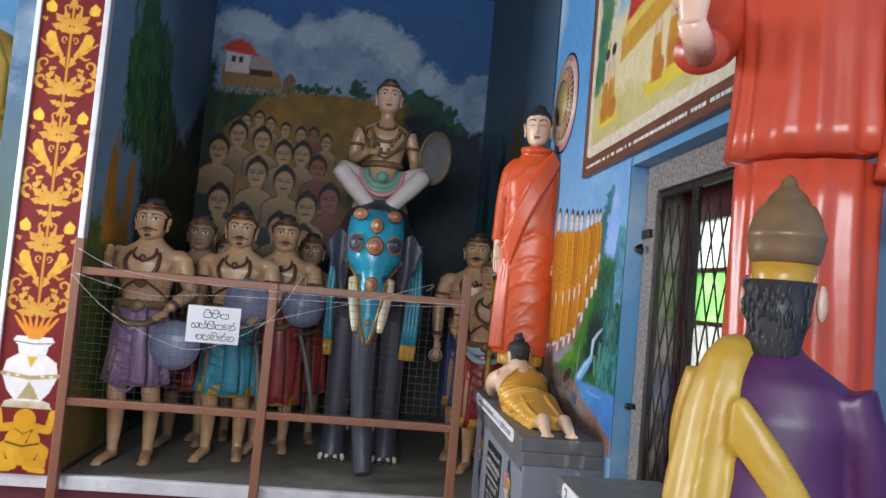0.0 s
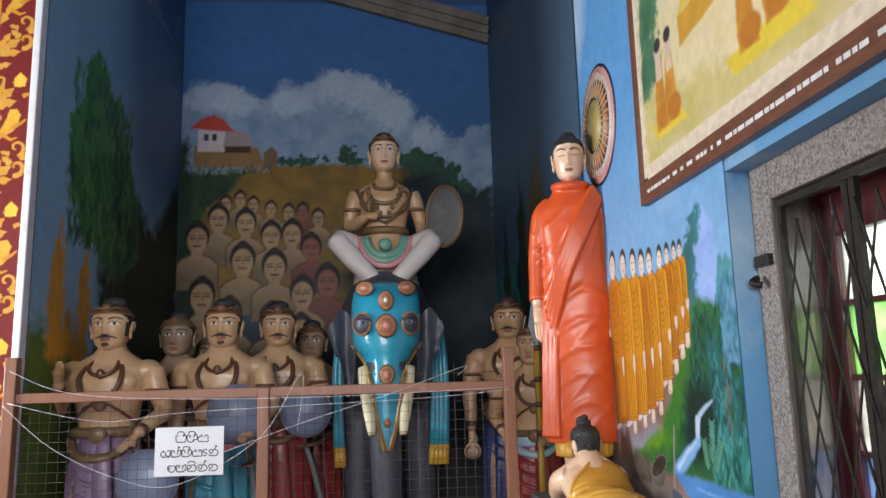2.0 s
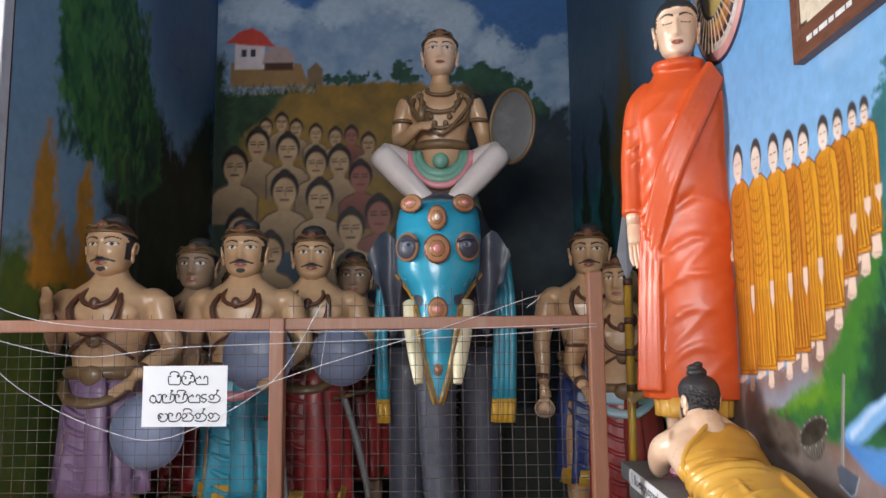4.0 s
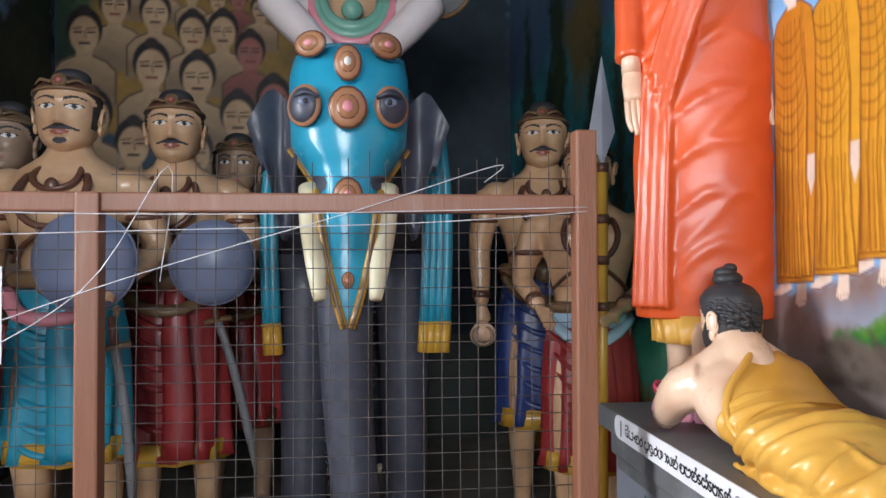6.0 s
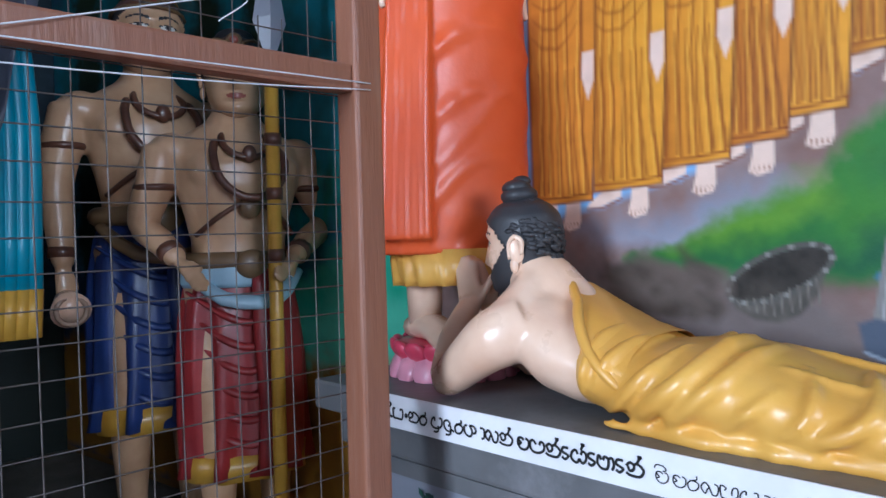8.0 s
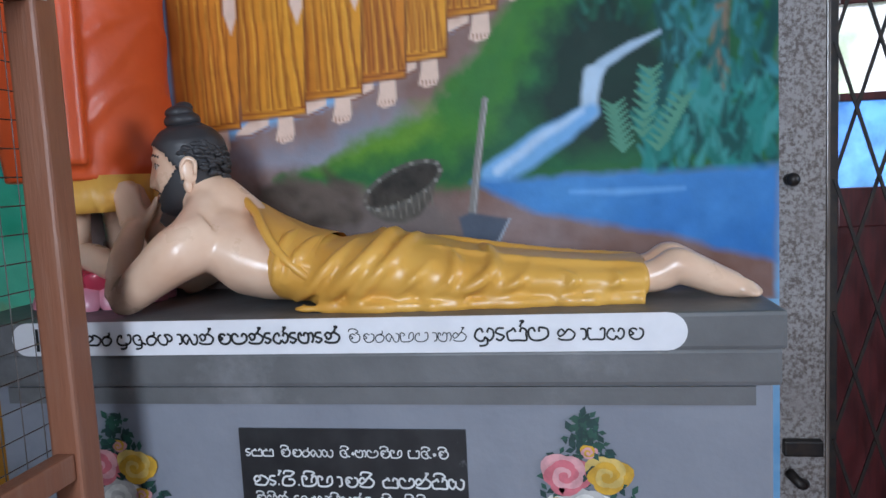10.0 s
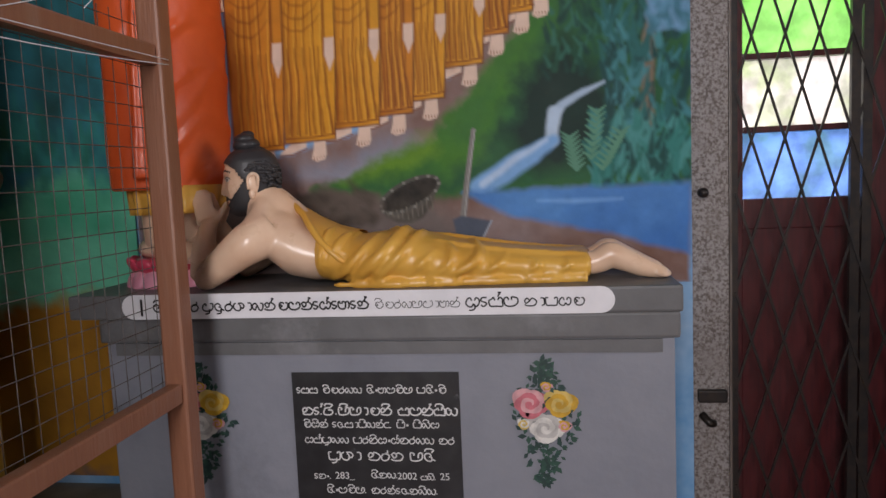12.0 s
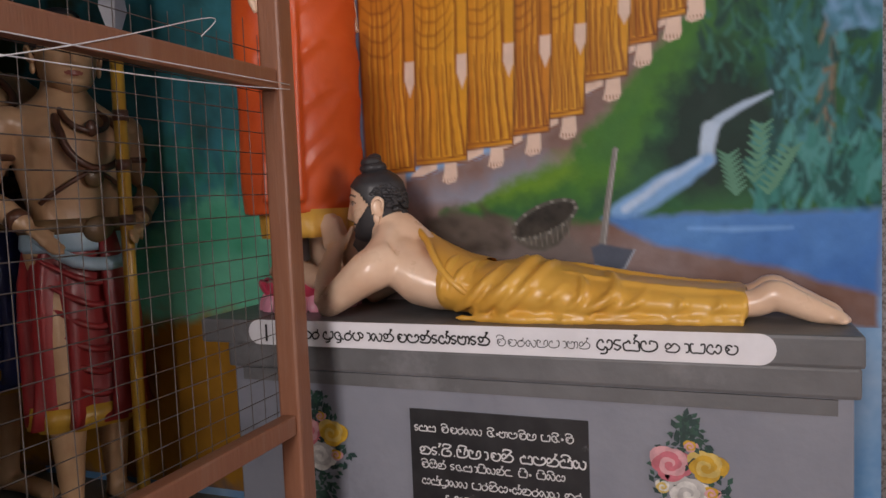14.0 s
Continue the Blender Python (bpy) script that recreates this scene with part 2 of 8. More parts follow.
        self.add([q.co[:] for q in bm.verts], [[q.index for q in f.verts] for f in bm.faces], mat, False)
        bm.free()

    def beam(self, a, b, w, h, mat=0, bevel=0.004):
        """A squared timber from a to b, w across and h up."""
        a, b = Vector(a), Vector(b)
        d = (b - a).normalized()
        up = Vector((0, 0, 1)) if abs(d.z) < 0.9 else Vector((0, 1, 0))
        side = d.cross(up).normalized()
        up = side.cross(d)
        g = Geo()
        g.box((-w / 2, 0, -h / 2), (w / 2, (b - a).length, h / 2), mat, bevel)
        self.add([a + side * p[0] + d * p[1] + up * p[2] for p in g.v], g.f, mat, False)

    def sheet(self, pts, to3, lift, mat=0):
        """A flat painted patch: outline in the wall's own two axes, taken to the room by to3(u, v, lift)."""
        self.add([to3(u, v, lift) for u, v in pts], [tuple(range(len(pts)))], mat, False)

    def stroke(self, pts, w, to3, lift, mat=0):
        """A painted line of width w (one width, or one for each point)."""
        n = len(pts)
        W = list(w) if hasattr(w, "__len__") else [w] * n
        L, R = [], []
        for i, (u, v) in enumerate(pts):
            a, b = pts[max(0, i - 1)], pts[min(n - 1, i + 1)]
            d = Vector((b[0] - a[0], b[1] - a[1]))
            d = d.normalized() if d.length > 1e-9 else Vector((1, 0))
            L.append((u - d.y * W[i] / 2, v + d.x * W[i] / 2))
            R.append((u + d.y * W[i] / 2, v - d.x * W[i] / 2))
        self.add([to3(u, v, lift) for u, v in L + R], [(i, i + 1, n + i + 1, n + i) for i in range(n - 1)], mat, False)

    def move(self, m):
        self.v = [tuple(m @ Vector(p)) for p in self.v]
        return self

    def make(self, name, materials):
        me = bpy.data.meshes.new(name)
        me.from_pydata(self.v, [], self.f)
        for mt in materials if isinstance(materials, (list, tuple)) else [materials]:
            me.materials.append(mt)
        me.polygons.foreach_set("material_index", self.m)
        me.polygons.foreach_set("use_smooth", self.s)
        me.update()
        return new(name, me)


def structure(name, geo, material, label, category):
    return tagged(geo.make(name, material), label, category, kind="structure")


# ---- the hall ----
WALL_X, BACK_Y, LEDGE, FRONT_Y = 1.075, 7.3, 0.37, 4.72
g = Geo()
g.box((-4.2, -3.2, -0.15), (1.6, 4.9, 0.0))
structure("floor", g, FLOOR, "polished red cement floor of the hall", "floor")
g = Geo()
g.box((-2.6, FRONT_Y + 0.03, 0.0), (WALL_X, BACK_Y, LEDGE))
structure("alcove_floor", g, ALCOVE_FLOOR, "dusty raised cement floor of the statue alcove", "alcove floor")
g = Geo()
g.box((-4.0, FRONT_Y, 0.0), (WALL_X, FRONT_Y + 0.03, LEDGE - 0.075))
structure("ledge_face", g, MAROON, "maroon painted face of the raised ledge", "ledge")
g = Geo()
g.box((-4.0, FRONT_Y - 0.012, LEDGE - 0.075), (WALL_X, FRONT_Y + 0.04, LEDGE + 0.004), 0, 0.006)
structure("ledge_trim", g, WHITE_EDGE, "scuffed white painted edge along the ledge", "trim")
# side wall with the doorway, its picture and painted scene
DOOR_Y0, DOOR_Y1, DOOR_TOP = 2.25, 3.335, 2.27
g = Geo()
g.box((WALL_X, DOOR_Y1, 0), (1.42, BACK_Y + 0.2, 5.6))
g.box((WALL_X, DOOR_Y0, DOOR_TOP), (1.42, DOOR_Y1, 5.6))
g.box((WALL_X, -3.2, 0), (1.42, DOOR_Y0, 5.6))
wall_east = structure("wall_east", g, BLUE_WALL, "sky-blue plastered wall with a painted scene", "wall")


def mural_material(name, low, mid, high, cloud, z0, z1, z2, cloud_range=(0.52, 0.66), cloud_scale=0.9):
    """Wall paint that shades from low to high colours, with soft painted clouds in its upper part."""
    m = bpy.data.materials.new(name)
    m.use_nodes = True
    nt = m.node_tree
    b = nt.nodes["Principled BSDF"]
    co = nt.nodes.new("ShaderNodeTexCoord")
    sp = nt.nodes.new("ShaderNodeSeparateXYZ")
    nt.links.new(co.outputs["Object"], sp.inputs[0])
    jitter = nt.nodes.new("ShaderNodeMath")
    jitter.operation = "MULTIPLY_ADD"
    jitter.inputs[1].default_value, jitter.inputs[2].default_value = 0.5, -0.25
    nt.links.new(noise_node(nt, 2.2, 6.0), jitter.inputs[0])
    zz = nt.nodes.new("ShaderNodeMath")
    nt.links.new(sp.outputs[2], zz.inputs[0])
    nt.links.new(jitter.outputs[0], zz.inputs[1])
    col = mix_node(nt, rgb(low), rgb(mid), ramp(nt, zz.outputs[0], z0, z1))
    col = mix_node(nt, col, rgb(high), ramp(nt, zz.outputs[0], z1, z2))
    if cloud:
        puff = ramp(nt, noise_node(nt, cloud_scale, 7.0, 0.6, (1, 1, 1.7)), *cloud_range)
        up = nt.nodes.new("ShaderNodeMath")
        up.operation = "MULTIPLY"
        nt.links.new(puff, up.inputs[0])
        nt.links.new(ramp(nt, zz.outputs[0], z1 - 0.1, z1 + 0.5), up.inputs[1])
        col = mix_node(nt, col, rgb(cloud), up.outputs[0])
    dark = nt.nodes.new("ShaderNodeMix")
    dark.data_type, dark.blend_type = "RGBA", "MULTIPLY"
    dark.inputs[0].default_value = 0.35
    nt.links.new(col, dark.inputs[6])
    shade = mix_node(nt, (0.7, 0.7, 0.7, 1), (1.2, 1.2, 1.2, 1), noise_node(nt, 14.0, 6.0))
    nt.links.new(shade, dark.inputs[7])
    nt.links.new(dark.outputs[2], b.inputs["Base Color"])
    b.inputs["Roughness"].default_value = 0.45
    return m


# dark tones hold the alcove's shade in the wall colour, near black low down
SKY_BACK = mural_material("painted_evening_sky", (0.012, 0.02, 0.016), (0.035, 0.085, 0.17), (0.03, 0.075, 0.19), (0.22, 0.28, 0.37), 1.2, 2.9, 4.6, (0.9, 1.0))
SKY_LEFT = mural_material("painted_forest_wall", (0.05, 0.06, 0.02), (0.03, 0.06, 0.05), (0.045, 0.10, 0.20), (0.20, 0.27, 0.34), 0.5, 1.9, 3.3)
SKY_RIGHT = mural_material("painted_night_wall", (0.20, 0.10, 0.02), (0.02, 0.10, 0.07), (0.03, 0.07, 0.15), None, 0.55, 1.15, 2.1)

g = Geo()
g.box((-2.2, BACK_Y, LEDGE), (WALL_X, BACK_Y + 0.2, 6.4))
structure("wall_back", g, SKY_BACK, "back wall of the alcove painted as a dark blue evening sky", "wall")
g = Geo()
v = [(-1.745, FRONT_Y + 0.03, LEDGE), (-1.775, BACK_Y, LEDGE), (-2.3, BACK_Y, LEDGE), (-2.3, FRONT_Y + 0.03, LEDGE)]
g.loft([v, [(x, y, 6.6) for x, y, z in v]], smooth=False)
structure("wall_west_of_alcove", g, SKY_LEFT, "side wall of the alcove painted with dark trees", "wall")

g = Geo()
v = [(WALL_X, 6.0, LEDGE), (WALL_X, BACK_Y, LEDGE), (0.928, BACK_Y, LEDGE)]
g.loft([v, [(x, y, 5.6) for x, y, z in v]], smooth=False)
structure("wall_corner", g, SKY_RIGHT, "angled corner wall of the alcove painted dark", "wall")

# piers between the alcoves
PIER_X0, PIER_X1 = -2.16, -1.745
g = Geo()
g.box((PIER_X0, FRONT_Y - 0.02, LEDGE), (PIER_X1, FRONT_Y + 0.28, 6.6))
pier = structure("pier", g, MAROON_PIER, "maroon pier with gold scrollwork and white edges", "pier")
for x0, x1 in ((PIER_X0 - 0.004, PIER_X0 + 0.028), (PIER_X1 - 0.03, PIER_X1 + 0.006)):
    g = Geo()
    g.box((x0, FRONT_Y - 0.034, LEDGE + 0.004), (x1, FRONT_Y + 0.03, 6.5), 0, 0.005)
    part("border", g, WHITE_EDGE, pier, "white painted border of the pier")

# second alcove, seen past the pier
g = Geo()
g.box((-4.2, 5.6, 0), (-2.3, 5.8, 6.6))
structure("wall_far_alcove", g, BLUE_WALL, "blue painted wall of the next alcove", "wall")
g = Geo()
g.box((-4.2, FRONT_Y + 0.03, 0), (-2.3, 5.6, LEDGE))
structure("far_alcove_floor", g, ALCOVE_FLOOR, "cement floor of the next alcove", "alcove floor")

# walls behind the walk, with the openings that light the hall
g = Geo()
g.box((-4.2, -3.2, 0), (1.075, -3.0, 1.9))
g.box((-4.2, -3.2, 3.5), (1.075, -3.0, 6.8))
g.box((-4.2, -3.2, 1.9), (-2.9, -3.0, 3.5))
g.box((0.1, -3.2, 1.9), (1.075, -3.0, 3.5))
structure("wall_south", g, PLASTER, "plain plastered wall with a wide window opening", "wall")
g = Geo()
g.box((-4.2, -3.0, 0), (-4.0, 3.6, 6.8))
g.box((-4.2, 4.65, 0), (-4.0, 5.8, 6.8))
g.box((-4.2, 3.6, 3.0), (-4.0, 4.65, 6.8))
g.box((-4.2, 3.6, 0), (-4.0, 4.65, 1.2))
structure("wall_west", g, PLASTER, "plain plastered wall with a tall opening", "wall")

# sloping sheet roof, seen from below
g = Geo()
n = 110
for i in range(0, n):
    y0, y1 = -3.3 + i * 11.8 / n, -3.3 + (i + 1) * 11.8 / n
    h0, h1 = (0.03, 0.0) if i % 2 else (0.0, 0.03)
    g.add([(-4.4, y0, 6.95 + h0), (1.6, y0, 5.08 + h0), (1.6, y1, 5.08 + h1), (-4.4, y1, 6.95 + h1)], [(0, 1, 2, 3)], 0, False)
for y in (-1.0, 1.4, 3.8, 6.2, 7.7):
    g.beam((-4.3, y, 6.80), (1.5, y, 5.00), 0.06, 0.12)
structure("ceiling", g, ROOF_SHEET, "weathered corrugated roof sheets on rafters", "ceiling")

g = Geo()
for q in range(3):
    g.beam((-0.60, BACK_Y - 0.04 - 0.02 * q, 5.02 + 0.075 * q), (0.925, BACK_Y - 0.04 - 0.02 * q, 4.60 + 0.075 * q), 0.05, 0.08)
structure("roof_beam", g, ROOF_SHEET, "weathered timber roof beams against the alcove wall", "roof beam")

# ---- doorway ----
FRAME_X = 1.15
frame_1 = tagged(new("door_frame_1"), "rough grey terrazzo door frame set into the blue wall", "door frame", kind="structure")
for lo, hi in (((FRAME_X, DOOR_Y1 - 0.115, 0), (1.27, DOOR_Y1, DOOR_TOP)), ((FRAME_X, DOOR_Y0, 0), (1.27, DOOR_Y0 + 0.115, DOOR_TOP)),
               ((FRAME_X, DOOR_Y0 + 0.115, DOOR_TOP - 0.12), (1.27, DOOR_Y1 - 0.115, DOOR_TOP))):
    g = Geo()
    g.box(lo, hi, 0, 0.008)
    part("frame_stone", g, GRANITE, frame_1)
g = Geo()
g.tube([(FRAME_X - 0.03, 3.295, 1.22), (FRAME_X + 0.01, 3.295, 1.22)], 0.012)
g.ball((FRAME_X - 0.03, 3.295, 1.22), (0.014, 0.014, 0.014))
part("hook", g, BLACK_IRON, frame_1, "small black iron stud")
for z in (0.62, 1.95):
    g = Geo()
    g.box((FRAME_X - 0.02, 3.23, z), (FRAME_X + 0.02, 3.31, z + 0.035), 0, 0.004)
    g.tube([(FRAME_X - 0.02, 3.30, z - 0.035), (FRAME_X - 0.045, 3.285, z - 0.05), (FRAME_X - 0.02, 3.27, z - 0.06)], 0.011, 0)
    part("gate_hinge", g, BLACK_IRON, frame_1, "rusty black iron hinge bracket")

door_1 = tagged(new("door_1"), "dark red glazed wooden door with coloured panes", "door", kind="structure")


def glass(name, colour):
    m = bpy.data.materials.new(name)
    m.use_nodes = True
    nt = m.node_tree
    nt.nodes.remove(nt.nodes["Principled BSDF"])
    t = nt.nodes.new("ShaderNodeBsdfTranslucent")
    p = nt.nodes.new("ShaderNodeBsdfTransparent")
    gl = nt.nodes.new("ShaderNodeBsdfGlossy")
    gl.inputs["Roughness"].default_value = 0.15
    c = mix_node(nt, rgb(colour), rgb(tuple(x * 0.7 for x in colour)), ramp(nt, noise_node(nt, 18.0, 4.0), 0.35, 0.65))
    nt.links.new(c, t.inputs[0])
    nt.links.new(c, p.inputs[0])
    a, b = nt.nodes.new("ShaderNodeMixShader"), nt.nodes.new("ShaderNodeMixShader")
    a.inputs[0].default_value, b.inputs[0].default_value = 0.65, 0.06
    nt.links.new(t.outputs[0], a.inputs[1])
    nt.links.new(p.outputs[0], a.inputs[2])
    nt.links.new(a.outputs[0], b.inputs[1])
    nt.links.new(gl.outputs[0], b.inputs[2])
    nt.links.new(b.outputs[0], nt.nodes["Material Output"].inputs[0])
    return m


GLASS = [glass("blue_glass", (0.38, 0.55, 0.98)), glass("rosy_clear_glass", (0.95, 0.86, 0.86)), glass("green_glass", (0.50, 0.84, 0.36)), glass("clear_glass", (0.95, 0.95, 0.95))]
LEAF_X = 1.30
rows = [(1.19 + 0.213 * i, 1.385 + 0.213 * i) for i in range(4)]
cols = [(2.835, 3.145), (2.42, 2.73)]
for y0, y1 in ((3.145, 3.22), (2.73, 2.835), (2.36, 2.42)):
    g = Geo()
    g.box((LEAF_X, y0, 0.02), (LEAF_X + 0.045, y1, DOOR_TOP - 0.12), 0, 0.004)
    part("stile", g, DOOR_WOOD, door_1)
for y0, y1 in cols:
    for z0, z1 in [(0.02, 0.15)] + [(rows[i][1], rows[i + 1][0]) for i in range(3)] + [(1.10, rows[0][0]), (rows[3][1], DOOR_TOP - 0.12)]:
        g = Geo()
        g.box((LEAF_X + 0.002, y0, z0), (LEAF_X + 0.043, y1, z1), 0, 0.003)
        part("rail", g, DOOR_WOOD, door_1)
    g = Geo()
    g.box((LEAF_X + 0.012, y0, 0.15), (LEAF_X + 0.033, y1, 1.10))
    part("door_panel", g, DOOR_WOOD, door_1)
    for (z0, z1), mt in zip(rows, GLASS):
        g = Geo()
        g.box((LEAF_X + 0.018, y0, z0), (LEAF_X + 0.022, y1, z1))
        pane = part("pane", g, mt, door_1, mt.name.replace("_", " ") + " pane")
        pane.visible_shadow = False
g = Geo()
g.box((1.27, 3.20, 0.0), (LEAF_X + 0.06, 3.332, DOOR_TOP))
g.box((1.27, DOOR_Y0, 0.0), (LEAF_X + 0.06, 2.36, DOOR_TOP))
g.box((1.27, 2.36, DOOR_TOP - 0.12), (LEAF_X + 0.06, 3.20, DOOR_TOP))
part("lining", g, DOOR_WOOD, door_1, "dark wooden door lining")
g = Geo()
g.box((1.152, 3.212, 0.0), (LEAF_X, 3.2195, DOOR_TOP - 0.121), 0, 0.002)
part("reveal_board", g, surface("varnished_reveal_board", (0.16, 0.135, 0.12), (0.10, 0.08, 0.07), 0.16, 10.0, stretch=(6, 6, 0.6), coat=0.3), door_1, "glossy dark varnished reveal board")

# folding lattice gate in front of the door
gate = tagged(new("lattice_gate_1"), "black iron folding lattice gate closed across the doorway", "gate", kind="structure")
GATE_X = 1.175
for y in (3.205, 2.885, 2.855, 2.385):
    g = Geo()
    g.box((GATE_X - 0.008, y - 0.012, 0.05), (GATE_X + 0.008, y + 0.012, DOOR_TOP - 0.13))
    part("gate_bar", g, BLACK_IRON, gate)
for z in (0.06, DOOR_TOP - 0.15):
    g = Geo()
    g.box((GATE_X - 0.012, 2.37, z), (GATE_X + 0.012, 3.215, z + 0.02))
    part("gate_rail", g, BLACK_IRON, gate)
for k in range(9):
    y0, y1 = 3.20 - k * 0.088, 3.20 - (k + 1) * 0.088
    for i in range(7):
        z = 0.08 + i * 0.284
        for a, b in ((y0, y1), (y1, y0)):
            g = Geo()
            g.beam((GATE_X - 0.01 + (0.006 if a == y0 else 0), a, z), (GATE_X - 0.01 + (0.006 if a == y0 else 0), b, z + 0.284), 0.004, 0.007, 0, 0)
            part("gate_strip", g, BLACK_IRON, gate)

# bright garden beyond the door
BACKDROP = bpy.data.materials.new("sunlit_garden_backdrop")
BACKDROP.use_nodes = True
nt = BACKDROP.node_tree
e = nt.nodes.new("ShaderNodeEmission")
bright = mix_node(nt, (0.85, 0.95, 1.0, 1), (0.25, 0.5, 0.10, 1), ramp(nt, noise_node(nt, 3.0, 6.0, 0.7), 0.47, 0.62))
where = nt.nodes.new("ShaderNodeSeparateXYZ")
nt.links.new(nt.nodes.new("ShaderNodeTexCoord").outputs["Object"], where.inputs[0])
rise = nt.nodes.new("ShaderNodeMath")
rise.operation, rise.inputs[1].default_value = "MULTIPLY_ADD", -0.12
nt.links.new(where.outputs[1], rise.inputs[0])
lift = nt.nodes.new("ShaderNodeMath")
lift.inputs[1].default_value = 0.36
nt.links.new(where.outputs[2], lift.inputs[0])
nt.links.new(lift.outputs[0], rise.inputs[2])
nt.links.new(mix_node(nt, (0.012, 0.018, 0.008, 1), bright, ramp(nt, rise.outputs[0], 0.80, 1.02)), e.inputs[0])
e.inputs[1].default_value = 6.0
nt.links.new(e.outputs[0], nt.nodes["Material Output"].inputs[0])
g = Geo()
g.add([(3.6, -1.5, -0.5), (3.6, 10.5, -0.5), (3.6, 10.5, 5), (3.6, -1.5, 5)], [(0, 1, 2, 3)], 0, False)
structure("backdrop", g, BACKDROP, "sunlit garden seen through the door panes", "backdrop")

# ---- plinths ----
PL_X = 0.72


def plinth(y0, y1, label):
    p = thing("plinth", label, "plinth", PL_X, y0, 0)
    L, D = y1 - y0, WALL_X - PL_X
    g = Geo()
    g.box((0, 0.012, 0), (D, L - 0.012, 0.905), 0, 0.004)
    part("body", g, GREY_PAINT, p)
    g = Geo()
    g.box((-0.012, 0.0, 0.905), (D, L, 0.968), 0, 0.008)
    part("moulding", g, GREY_DARK, p, "dark grey moulding under the slab")
    g = Geo()
    g.box((-0.025, -0.004, 0.968), (D, L + 0.07, 1.03), 0, 0.007)
    part("slab", g, GREY_DARK, p, "dark grey painted top slab")
    # dark grey band along the body, just under the moulding
    g = Geo()
    g.box((-0.006, 0.04, 0.872), (0.002, L - 0.04, 0.903))
    part("painted_band", g, GREY_DARK, p, "dark grey painted frame band")
    return p


plinth_1 = plinth(3.43, 4.865, "grey painted plinth with a white label strip and black notice panel")
plinth_2 = plinth(1.15, 2.73, "grey painted plinth carrying a standing and a kneeling statue")

# ---- painted walls: colours laid on fine grids ----
def cloud_field(U, V, size, seed, octaves=4):
    """Smooth uneven values from -1 to 1 over the wall's own axes."""
    rng = np.random.RandomState(seed)
    out, amp, total = np.zeros_like(U), 1.0, 0.0
    for k in range(octaves):
        s = size / 2 ** k
        a, b = (U - U.min()) / s, (V - V.min()) / s
        lat = rng.uniform(-1, 1, (int(b.max()) + 3, int(a.max()) + 3))
        i, j = a.astype(int), b.astype(int)
        fa, fb = a - i, b - j
        fa, fb = fa * fa * (3 - 2 * fa), fb * fb * (3 - 2 * fb)
        out += amp * ((lat[j, i] * (1 - fa) + lat[j, i + 1] * fa) * (1 - fb) + (lat[j + 1, i] * (1 - fa) + lat[j + 1, i + 1] * fa) * fb)
        total += amp
        amp *= 0.55
    return out / total * 1.6


